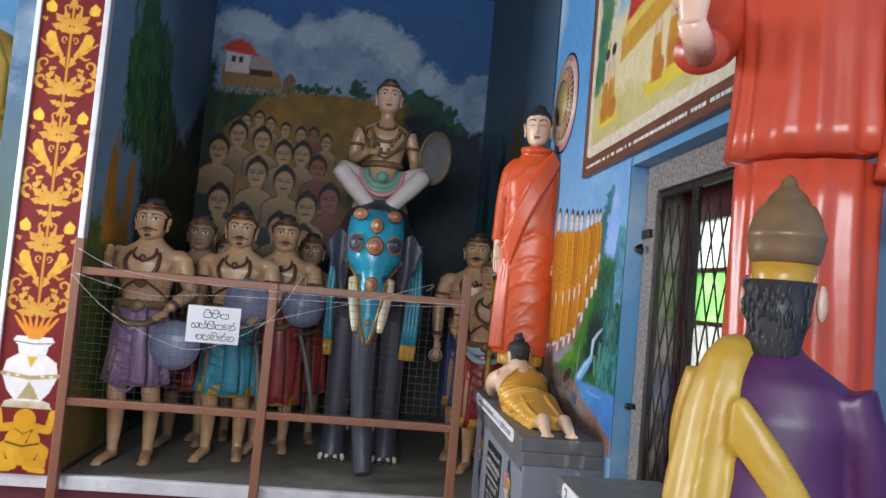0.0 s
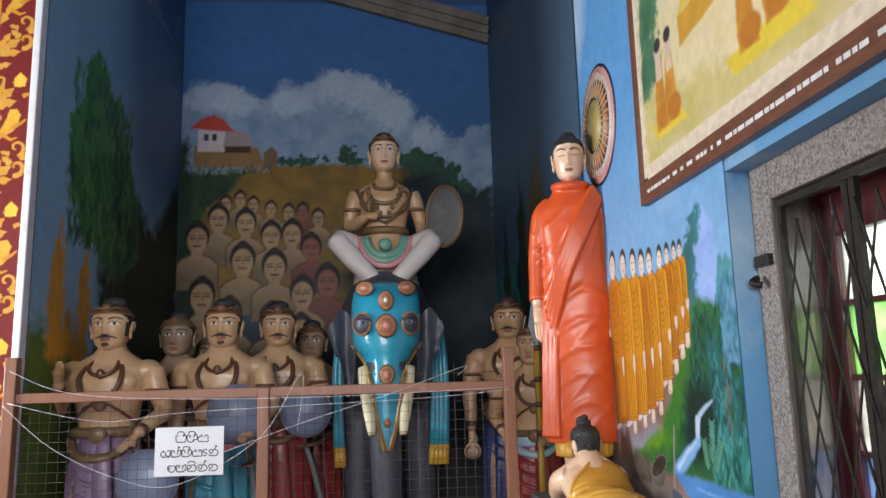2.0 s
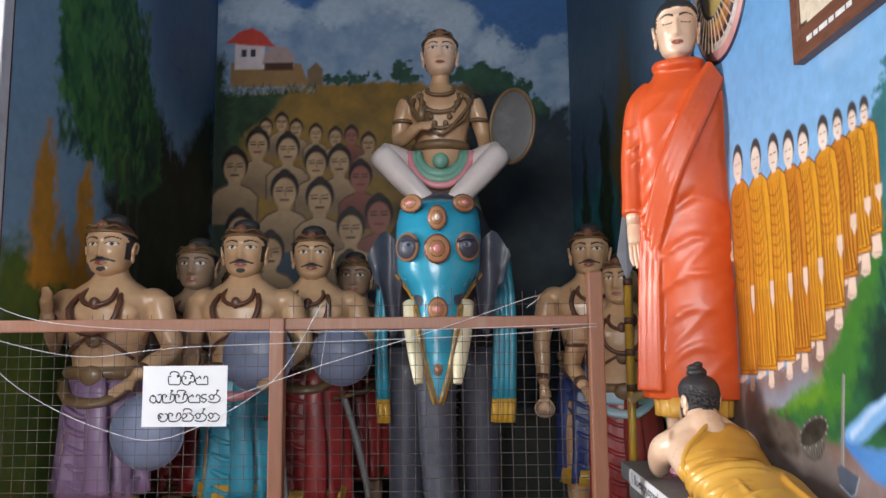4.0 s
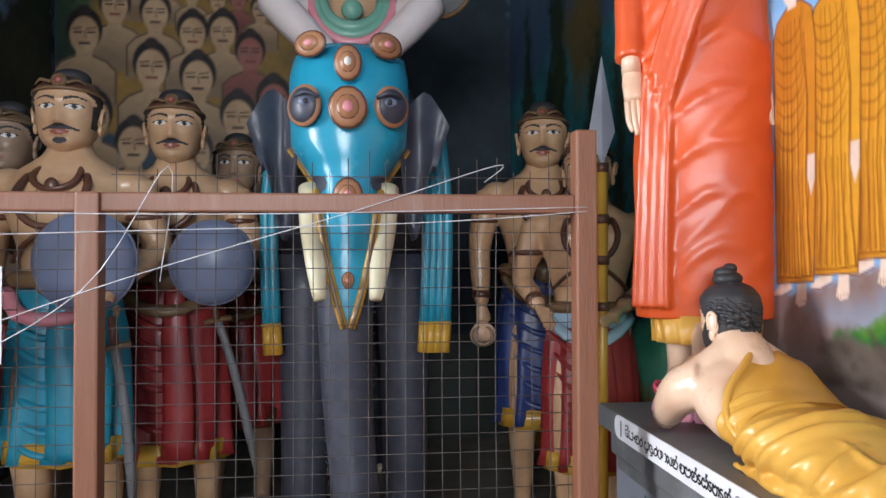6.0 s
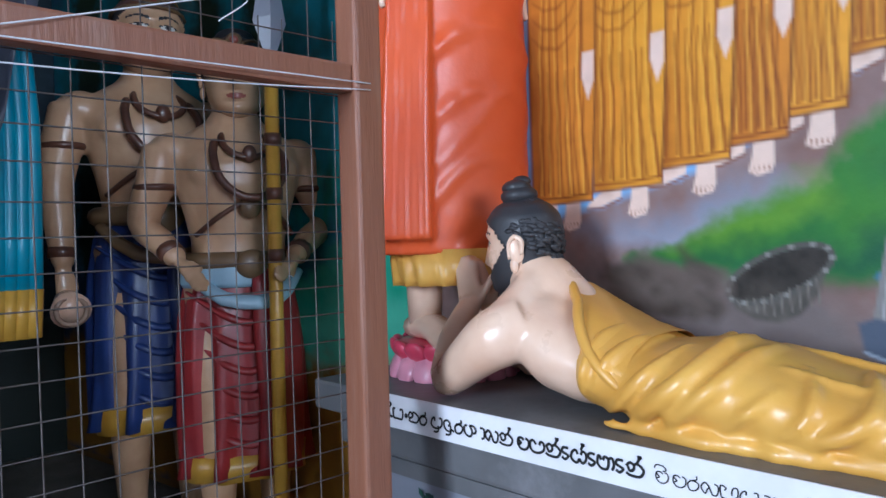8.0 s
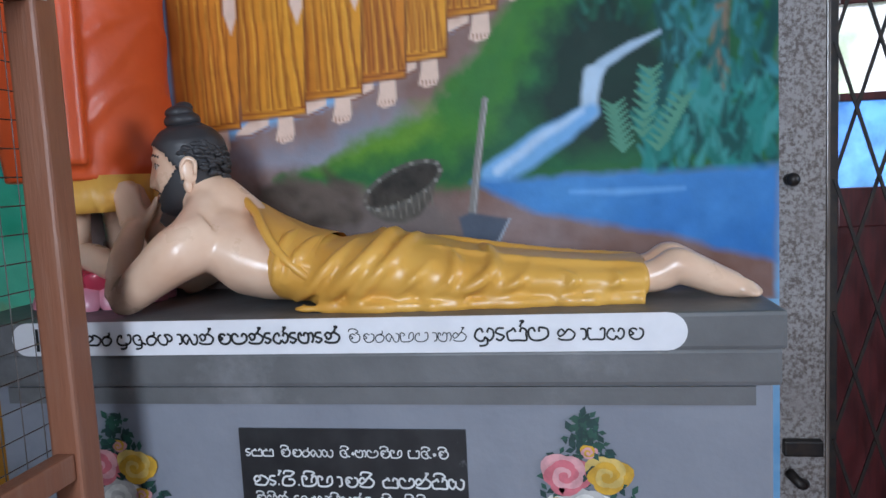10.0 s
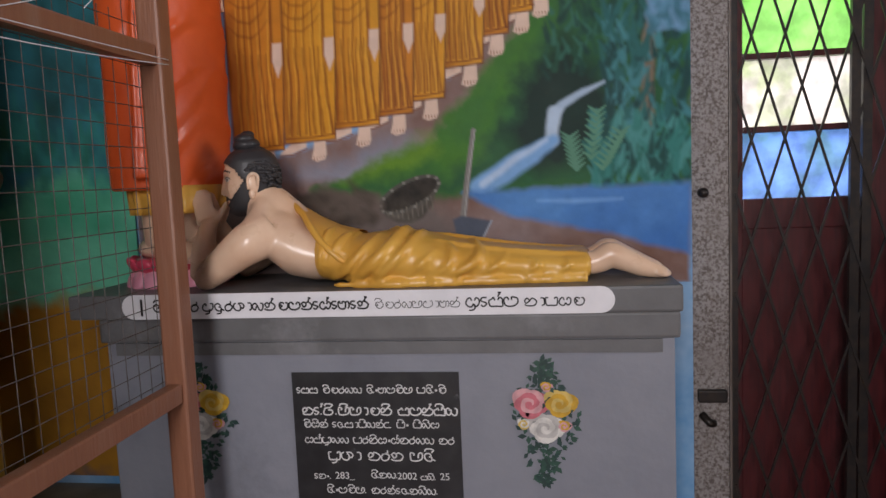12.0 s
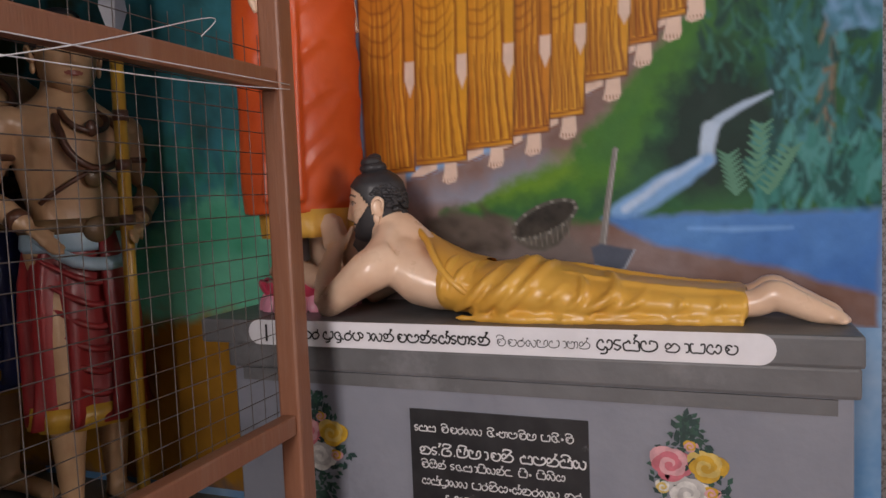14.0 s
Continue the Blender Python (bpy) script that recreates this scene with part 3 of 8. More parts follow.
class Canvas:
    def __init__(self, u0, u1, v0, v1, res, base, seed=1):
        nu, nv = int((u1 - u0) / res) + 1, int((v1 - v0) / res) + 1
        self.U, self.V = np.meshgrid(np.linspace(u0, u1, nu), np.linspace(v0, v1, nv))
        self.C = np.ones((nv, nu, 3)) * np.array(base)
        self.n1, self.n2 = cloud_field(self.U, self.V, 0.12, seed), cloud_field(self.U, self.V, 0.12, seed + 7)
        self.fine = cloud_field(self.U, self.V, 0.03, seed + 3, 3)
        self.seed = seed

    def lay(self, mask, colour, second=None, tone=None, win=np.s_[:, :]):
        """Brush a colour, or a blend of two by tone, through the mask."""
        c = np.array(colour)
        if second is not None:
            t = np.clip(0.5 + 0.5 * (self.n1 if tone is None else tone)[win], 0, 1)[..., None]
            c = c * (1 - t) + np.array(second) * t
        m = np.clip(mask, 0, 1)[..., None]
        self.C[win] = self.C[win] * (1 - m) + c * m

    def window(self, xs, ys, pad):
        """The part of the grid that a shape can touch."""
        a = np.searchsorted(self.U[0], [min(xs) - pad, max(xs) + pad])
        b = np.searchsorted(self.V[:, 0], [min(ys) - pad, max(ys) + pad])
        return np.s_[b[0]:b[1] + 1, a[0]:a[1] + 1]

    def poly(self, pts, colour, soft=0.01, rough=0.0, second=None, tone=None, strength=1.0):
        xs, ys = [p[0] for p in pts], [p[1] for p in pts]
        win = self.window(xs, ys, soft + rough * 3)
        u = self.U[win] + rough * (self.n1[win] + 0.6 * self.fine[win])
        v = self.V[win] + rough * (self.n2[win] + 0.6 * self.fine[win])
        if not u.size:
            return
        inside, dist = np.zeros(u.shape, bool), np.full(u.shape, 9.0)
        for (ax, ay), (bx, by) in zip(pts, pts[1:] + pts[:1]):
            dx, dy = bx - ax, by - ay
            t = np.clip(((u - ax) * dx + (v - ay) * dy) / (dx * dx + dy * dy + 1e-12), 0, 1)
            dist = np.minimum(dist, np.hypot(u - ax - t * dx, v - ay - t * dy))
            if dy:
                inside ^= ((ay > v) != (by > v)) & (u < dx * (v - ay) / dy + ax)
        self.lay(np.clip(0.5 + np.where(inside, dist, -dist) / soft, 0, 1) * strength, colour, second, tone, win)

    def line(self, pts, w, colour, soft=0.004, rough=0.0, strength=1.0, second=None):
        W = list(w) if hasattr(w, "append") else [w] * len(pts)
        win = self.window([p[0] for p in pts], [p[1] for p in pts], max(W) + soft + rough * 2)
        u, v = self.U[win] + rough * self.n1[win], self.V[win] + rough * self.n2[win]
        if not u.size:
            return
        m = np.zeros(u.shape)
        for i in range(len(pts) - 1):
            (ax, ay), (bx, by) = pts[i], pts[i + 1]
            dx, dy = bx - ax, by - ay
            t = np.clip(((u - ax) * dx + (v - ay) * dy) / (dx * dx + dy * dy + 1e-12), 0, 1)
            r = (W[i] * (1 - t) + W[i + 1] * t) / 2
            m = np.maximum(m, np.clip(0.5 + (r - np.hypot(u - ax - t * dx, v - ay - t * dy)) / soft, 0, 1))
        self.lay(m * strength, colour, second, None, win)

    def oval(self, c, ru, rv, colour, soft=0.008, rough=0.0, second=None, tone=None, strength=1.0):
        win = self.window([c[0] - ru, c[0] + ru], [c[1] - rv, c[1] + rv], soft + rough * 3)
        u = self.U[win] + rough * (self.n1[win] + 0.5 * self.fine[win])
        v = self.V[win] + rough * (self.n2[win] + 0.5 * self.fine[win])
        d = np.hypot((u - c[0]) / ru, (v - c[1]) / rv)
        self.lay(np.clip(0.5 + (1 - d) * min(ru, rv) / soft, 0, 1) * strength, colour, second, tone, win)

    def dabs(self, n, box, size, colours, soft=0.012, lean=0.0, seed=0, slim=0.35):
        """Many short leaf-like brush marks inside a box."""
        rnd = random.Random(seed)
        for _ in range(n):
            u, v = rnd.uniform(box[0], box[1]), rnd.uniform(box[2], box[3])
            a = lean + rnd.uniform(-0.7, 0.7)
            L = size * rnd.uniform(0.6, 1.4)
            self.line([(u, v), (u + L * math.sin(a), v + L * math.cos(a))], [L * slim, L * slim * 0.2], rnd.choice(colours), soft)

    def wall(self, name, to3, label, category, rough=0.42, kind="structure", flip=False):
        nv, nu = self.U.shape
        C = np.clip(self.C * (1 + 0.07 * self.fine[..., None] + 0.05 * self.n1[..., None]), 0.004, 0.95)
        me = bpy.data.meshes.new(name)
        i = (np.arange(nv - 1)[:, None] * nu + np.arange(nu - 1)[None, :]).ravel()
        faces = np.stack([i, i + 1, i + nu + 1, i + nu], 1)
        P = to3(self.U.ravel(), self.V.ravel())
        me.vertices.add(len(P))
        me.vertices.foreach_set("co", P.ravel())
        me.loops.add(faces.size)
        me.loops.foreach_set("vertex_index", faces.ravel())
        me.polygons.add(len(faces))
        me.polygons.foreach_set("loop_start", np.arange(len(faces)) * 4)
        me.update(calc_edges=True)
        at = me.color_attributes.new("paint", "FLOAT_COLOR", "POINT")
        at.data.foreach_set("color", np.concatenate([C.reshape(-1, 3), np.ones((nv * nu, 1))], 1).ravel())
        m = bpy.data.materials.new(name + "_paint")
        m.use_nodes = True
        nt = m.node_tree
        b = nt.nodes["Principled BSDF"]
        a = nt.nodes.new("ShaderNodeVertexColor")
        a.layer_name = "paint"
        nt.links.new(a.outputs[0], b.inputs["Base Color"])
        b.inputs["Specular IOR Level"].default_value = 0.15
        r = nt.nodes.new("ShaderNodeMapRange")
        r.inputs[3].default_value, r.inputs[4].default_value = rough - 0.08, rough + 0.15
        nt.links.new(noise_node(nt, 6.0, 5.0), r.inputs[0])
        nt.links.new(r.outputs[0], b.inputs["Roughness"])
        bn = nt.nodes.new("ShaderNodeBump")
        bn.inputs["Strength"].default_value, bn.inputs["Distance"].default_value = 0.12, 0.006
        nt.links.new(noise_node(nt, 70.0, 5.0), bn.inputs["Height"])
        nt.links.new(bn.outputs[0], b.inputs["Normal"])
        me.materials.append(m)
        return tagged(new(name, me), label, category, kind=kind)


def on_side(x, lift=0.004):
    return lambda u, v: np.stack([np.full_like(u, x - lift), u, v], 1)


# side wall above the plinth: a row of robed figures, hill, waterfall and pond
c = Canvas(3.336, 4.95, 0.98, 3.75, 0.0042, (0.20, 0.40, 0.66), 11)
big = cloud_field(c.U, c.V, 0.9, 5)
c.lay(np.clip((c.V - 2.1) / 0.8, 0, 1) * 0.8, (0.09, 0.29, 0.60))
c.lay(np.clip(big * 1.6 - 0.25, 0, 1) * np.clip((c.V - 1.7) / 0.5, 0, 1) * 0.75, (0.55, 0.66, 0.80))
# dark strip beside the standing statue, a shadow put into the paint colour
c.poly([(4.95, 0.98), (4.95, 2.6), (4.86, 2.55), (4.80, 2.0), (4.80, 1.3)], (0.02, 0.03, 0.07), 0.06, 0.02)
# distant peak and woods beside the door
c.poly([(3.70, 1.75), (3.62, 2.08), (3.53, 2.20), (3.45, 2.12), (3.33, 1.6)], (0.22, 0.36, 0.72), 0.02, 0.012, (0.30, 0.44, 0.78))
c.poly([(3.76, 1.6), (3.74, 1.95), (3.66, 2.12), (3.60, 2.22), (3.55, 2.20), (3.60, 2.05), (3.64, 1.85), (3.60, 1.6)], (0.03, 0.13, 0.14), 0.02, 0.03, (0.05, 0.20, 0.24))
c.poly([(3.50, 1.85), (3.44, 2.0), (3.38, 2.02), (3.33, 1.95), (3.33, 1.5), (3.45, 1.5)], (0.04, 0.16, 0.16), 0.02, 0.03, (0.10, 0.34, 0.40))
# brown path under the feet
c.poly([(4.95, 1.33), (4.62, 1.35), (4.45, 1.38), (4.25, 1.44), (4.10, 1.49), (3.95, 1.60), (3.85, 1.70), (3.74, 1.79), (3.64, 1.84), (3.58, 1.76), (3.336, 1.5), (3.336, 0.98), (4.95, 0.98)],
       (0.19, 0.10, 0.075), 0.02, 0.008, (0.26, 0.20, 0.20))
c.poly([(4.50, 1.33), (4.1, 1.40), (4.0, 1.35), (4.3, 1.28)], (0.25, 0.28, 0.36), 0.07, 0.02, strength=0.8)
c.poly([(4.85, 1.2), (4.45, 1.26), (4.0, 1.22), (3.9, 1.05), (4.85, 1.0)], (0.17, 0.15, 0.145), 0.08, 0.02, (0.09, 0.07, 0.06), strength=0.8)
# green hill
c.poly([(4.40, 1.268), (4.22, 1.325), (4.05, 1.405), (3.97, 1.50), (3.84, 1.63), (3.73, 1.77), (3.62, 1.90), (3.50, 1.86), (3.336, 1.8), (3.336, 1.25), (3.95, 1.245), (4.2, 1.248)], (0.06, 0.20, 0.02), 0.03, 0.01, (0.025, 0.13, 0.03))
c.poly([(4.30, 1.29), (4.12, 1.37), (4.05, 1.42), (4.02, 1.37), (4.15, 1.31)], (0.12, 0.26, 0.02), 0.05, 0.012, strength=0.9)
c.poly([(4.38, 1.262), (4.2, 1.285), (4.0, 1.30), (3.9, 1.36), (3.8, 1.55), (3.70, 1.70), (3.62, 1.84), (3.336, 1.8), (3.336, 1.25), (3.9, 1.245)], (0.012, 0.07, 0.035), 0.06, 0.015, (0.02, 0.11, 0.05), strength=0.85)
c.poly([(3.84, 1.42), (3.76, 1.56), (3.66, 1.66), (3.55, 1.52), (3.50, 1.35), (3.75, 1.30)], (0.008, 0.022, 0.022), 0.07, 0.02, strength=0.9)
c.dabs(160, (3.40, 3.72, 1.55, 1.85), 0.035, [(0.015, 0.08, 0.05), (0.03, 0.14, 0.10), (0.01, 0.05, 0.04)], seed=2)
# trees, ferns and reeds beside the water
c.poly([(3.47, 1.30), (3.465, 1.62), (3.45, 1.74), (3.425, 1.74), (3.43, 1.5), (3.436, 1.30)], (0.13, 0.10, 0.07), 0.012, 0.006, (0.22, 0.18, 0.13))
c.dabs(230, (3.34, 3.60, 1.25, 1.42), 0.05, [(0.02, 0.14, 0.12), (0.03, 0.20, 0.18), (0.012, 0.07, 0.065), (0.06, 0.26, 0.25)], seed=3)
c.dabs(160, (3.34, 3.56, 1.42, 1.72), 0.045, [(0.02, 0.12, 0.12), (0.05, 0.22, 0.25), (0.012, 0.06, 0.06)], seed=4)
c.dabs(150, (3.34, 3.44, 1.66, 1.92), 0.04, [(0.10, 0.28, 0.42), (0.04, 0.16, 0.22), (0.16, 0.34, 0.55)], seed=5, soft=0.02)
for bu, bv, L, a0 in ((3.60, 1.33, 0.14, -0.15), (3.57, 1.30, 0.12, -0.5), (3.64, 1.30, 0.10, 0.2)):
    for k in range(8):
        p = (bu + L * (k / 8) * math.sin(a0), bv + L * (k / 8) * math.cos(a0))
        for sx in (-1, 1):
            c.line([p, (p[0] + sx * 0.024, p[1] + 0.018)], [0.012, 0.003], (0.09, 0.25, 0.17), 0.004)
# waterfall and pond
c.line([(3.565, 1.535), (3.62, 1.51), (3.68, 1.475), (3.70, 1.45)], [0.006, 0.018, 0.024, 0.032], (0.36, 0.49, 0.64), 0.010, 0.005)
c.line([(3.703, 1.455), (3.705, 1.385)], 0.036, (0.42, 0.55, 0.70), 0.012, 0.008)
c.line([(3.70, 1.385), (3.76, 1.345), (3.84, 1.30), (3.91, 1.262)], [0.03, 0.05, 0.06, 0.055], (0.18, 0.38, 0.68), 0.015, 0.006)
c.line([(3.72, 1.385), (3.80, 1.335), (3.90, 1.27)], [0.01, 0.018, 0.02], (0.42, 0.58, 0.80), 0.012, 0.006)
c.poly([(3.96, 1.25), (3.336, 1.252), (3.336, 1.06), (3.52, 1.11), (3.70, 1.15), (3.83, 1.18)], (0.045, 0.17, 0.48), 0.02, 0.006, (0.08, 0.24, 0.55))
c.line([(3.75, 1.217), (3.64, 1.212), (3.52, 1.214)], [0.004, 0.012, 0.004], (0.16, 0.36, 0.70), 0.012)
# basket and hoe
tip = 0.42


def bowl(r, k, down=0.0):
    """Points of the tilted oval rim."""
    return [(4.112 - r * math.cos(a) * math.cos(tip) * 1.0 + k * r * math.sin(a) * math.sin(tip), 1.247 + r * math.cos(a) * math.sin(tip) + k * r * math.sin(a) * math.cos(tip) - down) for a in [2 * math.pi * q / 28 for q in range(29)]]


c.poly([(4.197, 1.21), (4.185, 1.185), (4.15, 1.168), (4.11, 1.165), (4.075, 1.18), (4.045, 1.215), (4.028, 1.285), (4.11, 1.26)], (0.07, 0.062, 0.052), 0.008, 0.001, (0.12, 0.105, 0.088), c.fine)
c.poly(bowl(0.09, 0.38)[:-1], (0.02, 0.017, 0.014), 0.006, 0.0, (0.05, 0.042, 0.034), c.fine)
c.line(bowl(0.093, 0.40), 0.010, (0.085, 0.08, 0.07), 0.004)
for k, p in enumerate(bowl(0.093, 0.40)):
    if k % 2:
        c.oval(p, 0.005, 0.004, (0.22, 0.21, 0.19), 0.003)
for k in range(10):
    u = 4.18 - k * 0.0145
    c.line([(u, 1.198 + 0.0026 * k + 0.0008 * k * k * 0.3), (u - 0.004, 1.176 + abs(k - 3.5) * 0.0045)], 0.003, (0.17, 0.15, 0.125), 0.003)
c.line([(3.923, 1.42), (3.945, 1.28), (3.96, 1.175)], [0.012, 0.016, 0.018], (0.20, 0.19, 0.18), 0.004)
c.line([(3.918, 1.42), (3.942, 1.28), (3.955, 1.18)], 0.004, (0.34, 0.33, 0.33), 0.003)
c.poly([(3.99, 1.172), (3.965, 1.182), (3.88, 1.165), (3.905, 1.12), (3.925, 1.106), (3.98, 1.125)], (0.07, 0.085, 0.12), 0.008)
c.line([(3.88, 1.165), (3.905, 1.118), (3.925, 1.108), (3.98, 1.127)], 0.005, (0.30, 0.34, 0.40), 0.003)
c.dabs(70, (4.2, 4.42, 1.17, 1.25), 0.05, [(0.06, 0.045, 0.035), (0.11, 0.085, 0.07)], 0.03, 1.2, 8)
# robed figures, far ones first
MONKS = [(4.545, 1.362, 2.215, 0.150), (4.39, 1.385, 2.195, 0.150), (4.255, 1.42, 2.175, 0.142), (4.15, 1.448, 2.155, 0.128), (4.055, 1.485, 2.145, 0.120), (3.94, 1.572, 2.135, 0.110), (3.862, 1.65, 2.128, 0.098), (3.79, 1.705, 2.122, 0.09), (3.735, 1.745, 2.118, 0.08)]
for k, (u, z0, z1, w) in reversed(list(enumerate(MONKS))):
    w *= 1.1
    o1, o2, dk = ((0.64, 0.29, 0.022), (0.52, 0.19, 0.014), (0.23, 0.062, 0.008)) if k % 3 else ((0.54, 0.20, 0.018), (0.42, 0.13, 0.012), (0.18, 0.045, 0.008))
    h = z1 - z0
    skin = (0.70, 0.52, 0.42)
    f = u + 0.20 * w
    c.poly([(f - 0.020, z0 + 0.05), (f + 0.014, z0 + 0.05), (f + 0.030, z0 + 0.022), (f + 0.062, z0 - 0.001), (f + 0.066, z0 - 0.010), (f + 0.030, z0 - 0.007), (f - 0.014, z0 + 0.010)], skin, 0.005)
    c.line([(f + 0.066, z0 - 0.012), (f + 0.028, z0 - 0.010), (f - 0.016, z0 + 0.006)], 0.004, (0.22, 0.10, 0.07), 0.004)
    f = u - 0.14 * w
    c.poly([(f - 0.016, z0 + 0.05), (f + 0.016, z0 + 0.05), (f + 0.020, z0 + 0.005), (f + 0.027, z0 - 0.024), (f + 0.012, z0 - 0.032), (f - 0.012, z0 - 0.026), (f - 0.018, z0 - 0.012)], skin, 0.005)
    for q in range(4):
        c.line([(f + 0.020 - 0.009 * q, z0 - 0.028 + 0.002 * q), (f + 0.018 - 0.009 * q, z0 - 0.016)], 0.0025, (0.34, 0.18, 0.13), 0.003)
    body = [(u - 0.42 * w, z0 + 0.03), (u + 0.5 * w, z0 + 0.022), (u + 0.52 * w, z0 + 0.45 * h), (u + 0.52 * w, z0 + 0.76 * h), (u + 0.42 * w, z0 + 0.805 * h), (u + 0.12 * w, z0 + 0.84 * h), (u - 0.2 * w, z0 + 0.838 * h), (u - 0.46 * w, z0 + 0.80 * h), (u - 0.54 * w, z0 + 0.70 * h), (u - 0.50 * w, z0 + 0.33 * h)]
    c.poly(body, o1, 0.006, 0.0, o2, np.clip((u + 0.1 * w - c.U) / w * -2.0, -1, 1) + 0.4 * c.n1)
    c.poly([(u + 0.5 * w, z0 + 0.022), (u + 0.52 * w, z0 + 0.5 * h), (u + 0.36 * w, z0 + 0.5 * h), (u + 0.28 * w, z0 + 0.02)], dk, 0.03, 0, strength=0.55)
    c.line(body + body[:1], 0.005, (0.14, 0.045, 0.012), 0.004, 0.0, 0.85)
    for q in range(5):
        a = -0.34 + 0.17 * q + 0.03 * math.sin(5 * k + q)
        run = [(u + a * w, z0 + 0.045), (u + (a * 0.86 + 0.03) * w, z0 + 0.30 * h), (u + (a * 0.95 + 0.05 * math.sin(q + k)) * w, z0 + 0.55 * h), (u + (a * 0.6 + 0.05) * w, z0 + 0.79 * h)]
        c.line(run, [0.005, 0.004, 0.003, 0.002], dk, 0.0045, 0.003, 0.85)
        c.line([(x + 0.007, y) for x, y in run[:3]], [0.004, 0.004, 0.002], (0.76, 0.42, 0.05), 0.005, 0.003, 0.5)
    for q in range(6):
        a = -0.38 + 0.155 * q
        c.line([(u + a * w, z0 + 0.05), (u + (a * 0.8 + 0.02) * w, z0 + 0.2 * h), (u + (a * 0.9) * w, z0 + 0.36 * h)], [0.006, 0.005, 0.002], dk, 0.006, 0.004, 0.75)
    for q in range(8):
        zz = z0 + (0.42 + 0.045 * q) * h
        c.line([(u + 0.46 * w, zz + 0.035 * h), (u + 0.28 * w, zz + 0.004 * h), (u + 0.05 * w, zz - 0.002 * h), (u - 0.16 * w, zz + 0.025 * h), (u - 0.26 * w, zz + (0.05 + 0.012 * q) * h)], [0.002, 0.006, 0.006, 0.004, 0.001], dk, 0.007, 0.006, 0.6)
    c.line([(u - 0.30 * w, z0 + 0.33 * h), (u - 0.33 * w, z0 + 0.55 * h), (u - 0.26 * w, z0 + 0.74 * h)], [0.008, 0.005, 0.003], dk, 0.006, 0.0, 0.8)
    c.line([(u - 0.42 * w, z0 + 0.045), (u, z0 + 0.038), (u + 0.48 * w, z0 + 0.037)], 0.004, dk, 0.004)
    hu = u - 0.40 * w
    c.poly([(hu - 0.014, z0 + 0.39 * h), (hu + 0.014, z0 + 0.39 * h), (hu + 0.016, z0 + 0.33 * h), (hu + 0.002, z0 + 0.275 * h), (hu - 0.012, z0 + 0.32 * h)], skin, 0.006)
    hz = z0 + 0.905 * h
    rr = 0.075 * h * 0.70
    c.poly([(u - 0.3 * rr, hz - 1.5 * rr), (u + 0.5 * rr, hz - 1.5 * rr), (u + 0.5 * rr, hz), (u - 0.4 * rr, hz)], skin, 0.006)
    c.oval((u, hz + 0.012), rr * 1.0, rr * 1.45, (0.05, 0.045, 0.045), 0.006)
    c.oval((u + 0.12 * rr, hz - 0.006), rr * 0.86, rr * 1.2, (0.66, 0.52, 0.44), 0.006, 0, (0.74, 0.62, 0.54))
    for e in (-0.25, 0.45):
        c.line([(u + (e - 0.2) * rr, hz + 0.1 * rr), (u + (e + 0.2) * rr, hz + 0.08 * rr)], 0.003, (0.08, 0.05, 0.05), 0.003)
    c.line([(u - 0.05 * rr, hz - 0.65 * rr), (u + 0.35 * rr, hz - 0.66 * rr)], 0.004, (0.45, 0.16, 0.12), 0.003)
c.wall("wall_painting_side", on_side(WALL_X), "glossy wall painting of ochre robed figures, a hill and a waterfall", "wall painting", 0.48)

# back wall: dark blue sky, palace on a hill, and a crowd
def on_back(u, v):
    return np.stack([u, np.full_like(u, BACK_Y - 0.004), v], 1)


c = Canvas(-1.77, 0.93, 1.0, 4.95, 0.0095, (0.035, 0.09, 0.20), 21)
c.lay(np.clip((c.V - 3.2) / 1.2, 0, 1), (0.04, 0.11, 0.27))
# lower wall darkened: alcove shade laid into the paint
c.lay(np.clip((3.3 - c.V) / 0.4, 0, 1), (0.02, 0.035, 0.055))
c.poly([(-1.8, 3.2), (-1.8, 4.10), (-1.55, 4.17), (-1.36, 4.14), (-1.1, 4.0), (-0.9, 4.1), (-0.65, 4.22), (-0.44, 4.31), (-0.2, 4.27), (-0.06, 4.17), (0.12, 4.1), (0.23, 3.92), (0.45, 3.75), (0.58, 3.6), (0.80, 3.80), (0.95, 3.85), (0.95, 3.0), (0, 3.1)],
       (0.22, 0.29, 0.39), 0.05, 0.05, (0.12, 0.19, 0.29))
for q, (u, v, r) in enumerate(((-1.55, 4.05, 0.17), (-1.3, 4.0, 0.16), (-0.85, 4.02, 0.18), (-0.5, 4.18, 0.16), (-0.2, 4.1, 0.17), (0.05, 3.9, 0.2), (0.35, 3.68, 0.14))):
    c.oval((u, v), r, r * 0.8, (0.34, 0.41, 0.48), 0.10, 0.05, strength=0.7)
# hills and woods
c.poly([(-1.8, 3.33), (-1.1, 3.42), (-0.4, 3.44), (0.2, 3.40), (0.3, 3.3), (0.3, 2.2), (-1.8, 2.2)], (0.23, 0.125, 0.022), 0.03, 0.02, (0.12, 0.075, 0.018))
c.poly([(-1.8, 3.36), (-1.2, 3.40), (-1.3, 3.25), (-1.55, 3.05), (-1.6, 2.3), (-1.8, 2.2)], (0.012, 0.028, 0.016), 0.06, 0.03, (0.03, 0.06, 0.025))
c.poly([(-1.8, 1.0), (-1.8, 3.62), (-1.72, 3.72), (-1.66, 3.3), (-1.6, 2.4), (-1.5, 1.0)], (0.010, 0.018, 0.014), 0.06, 0.03, (0.02, 0.035, 0.02))
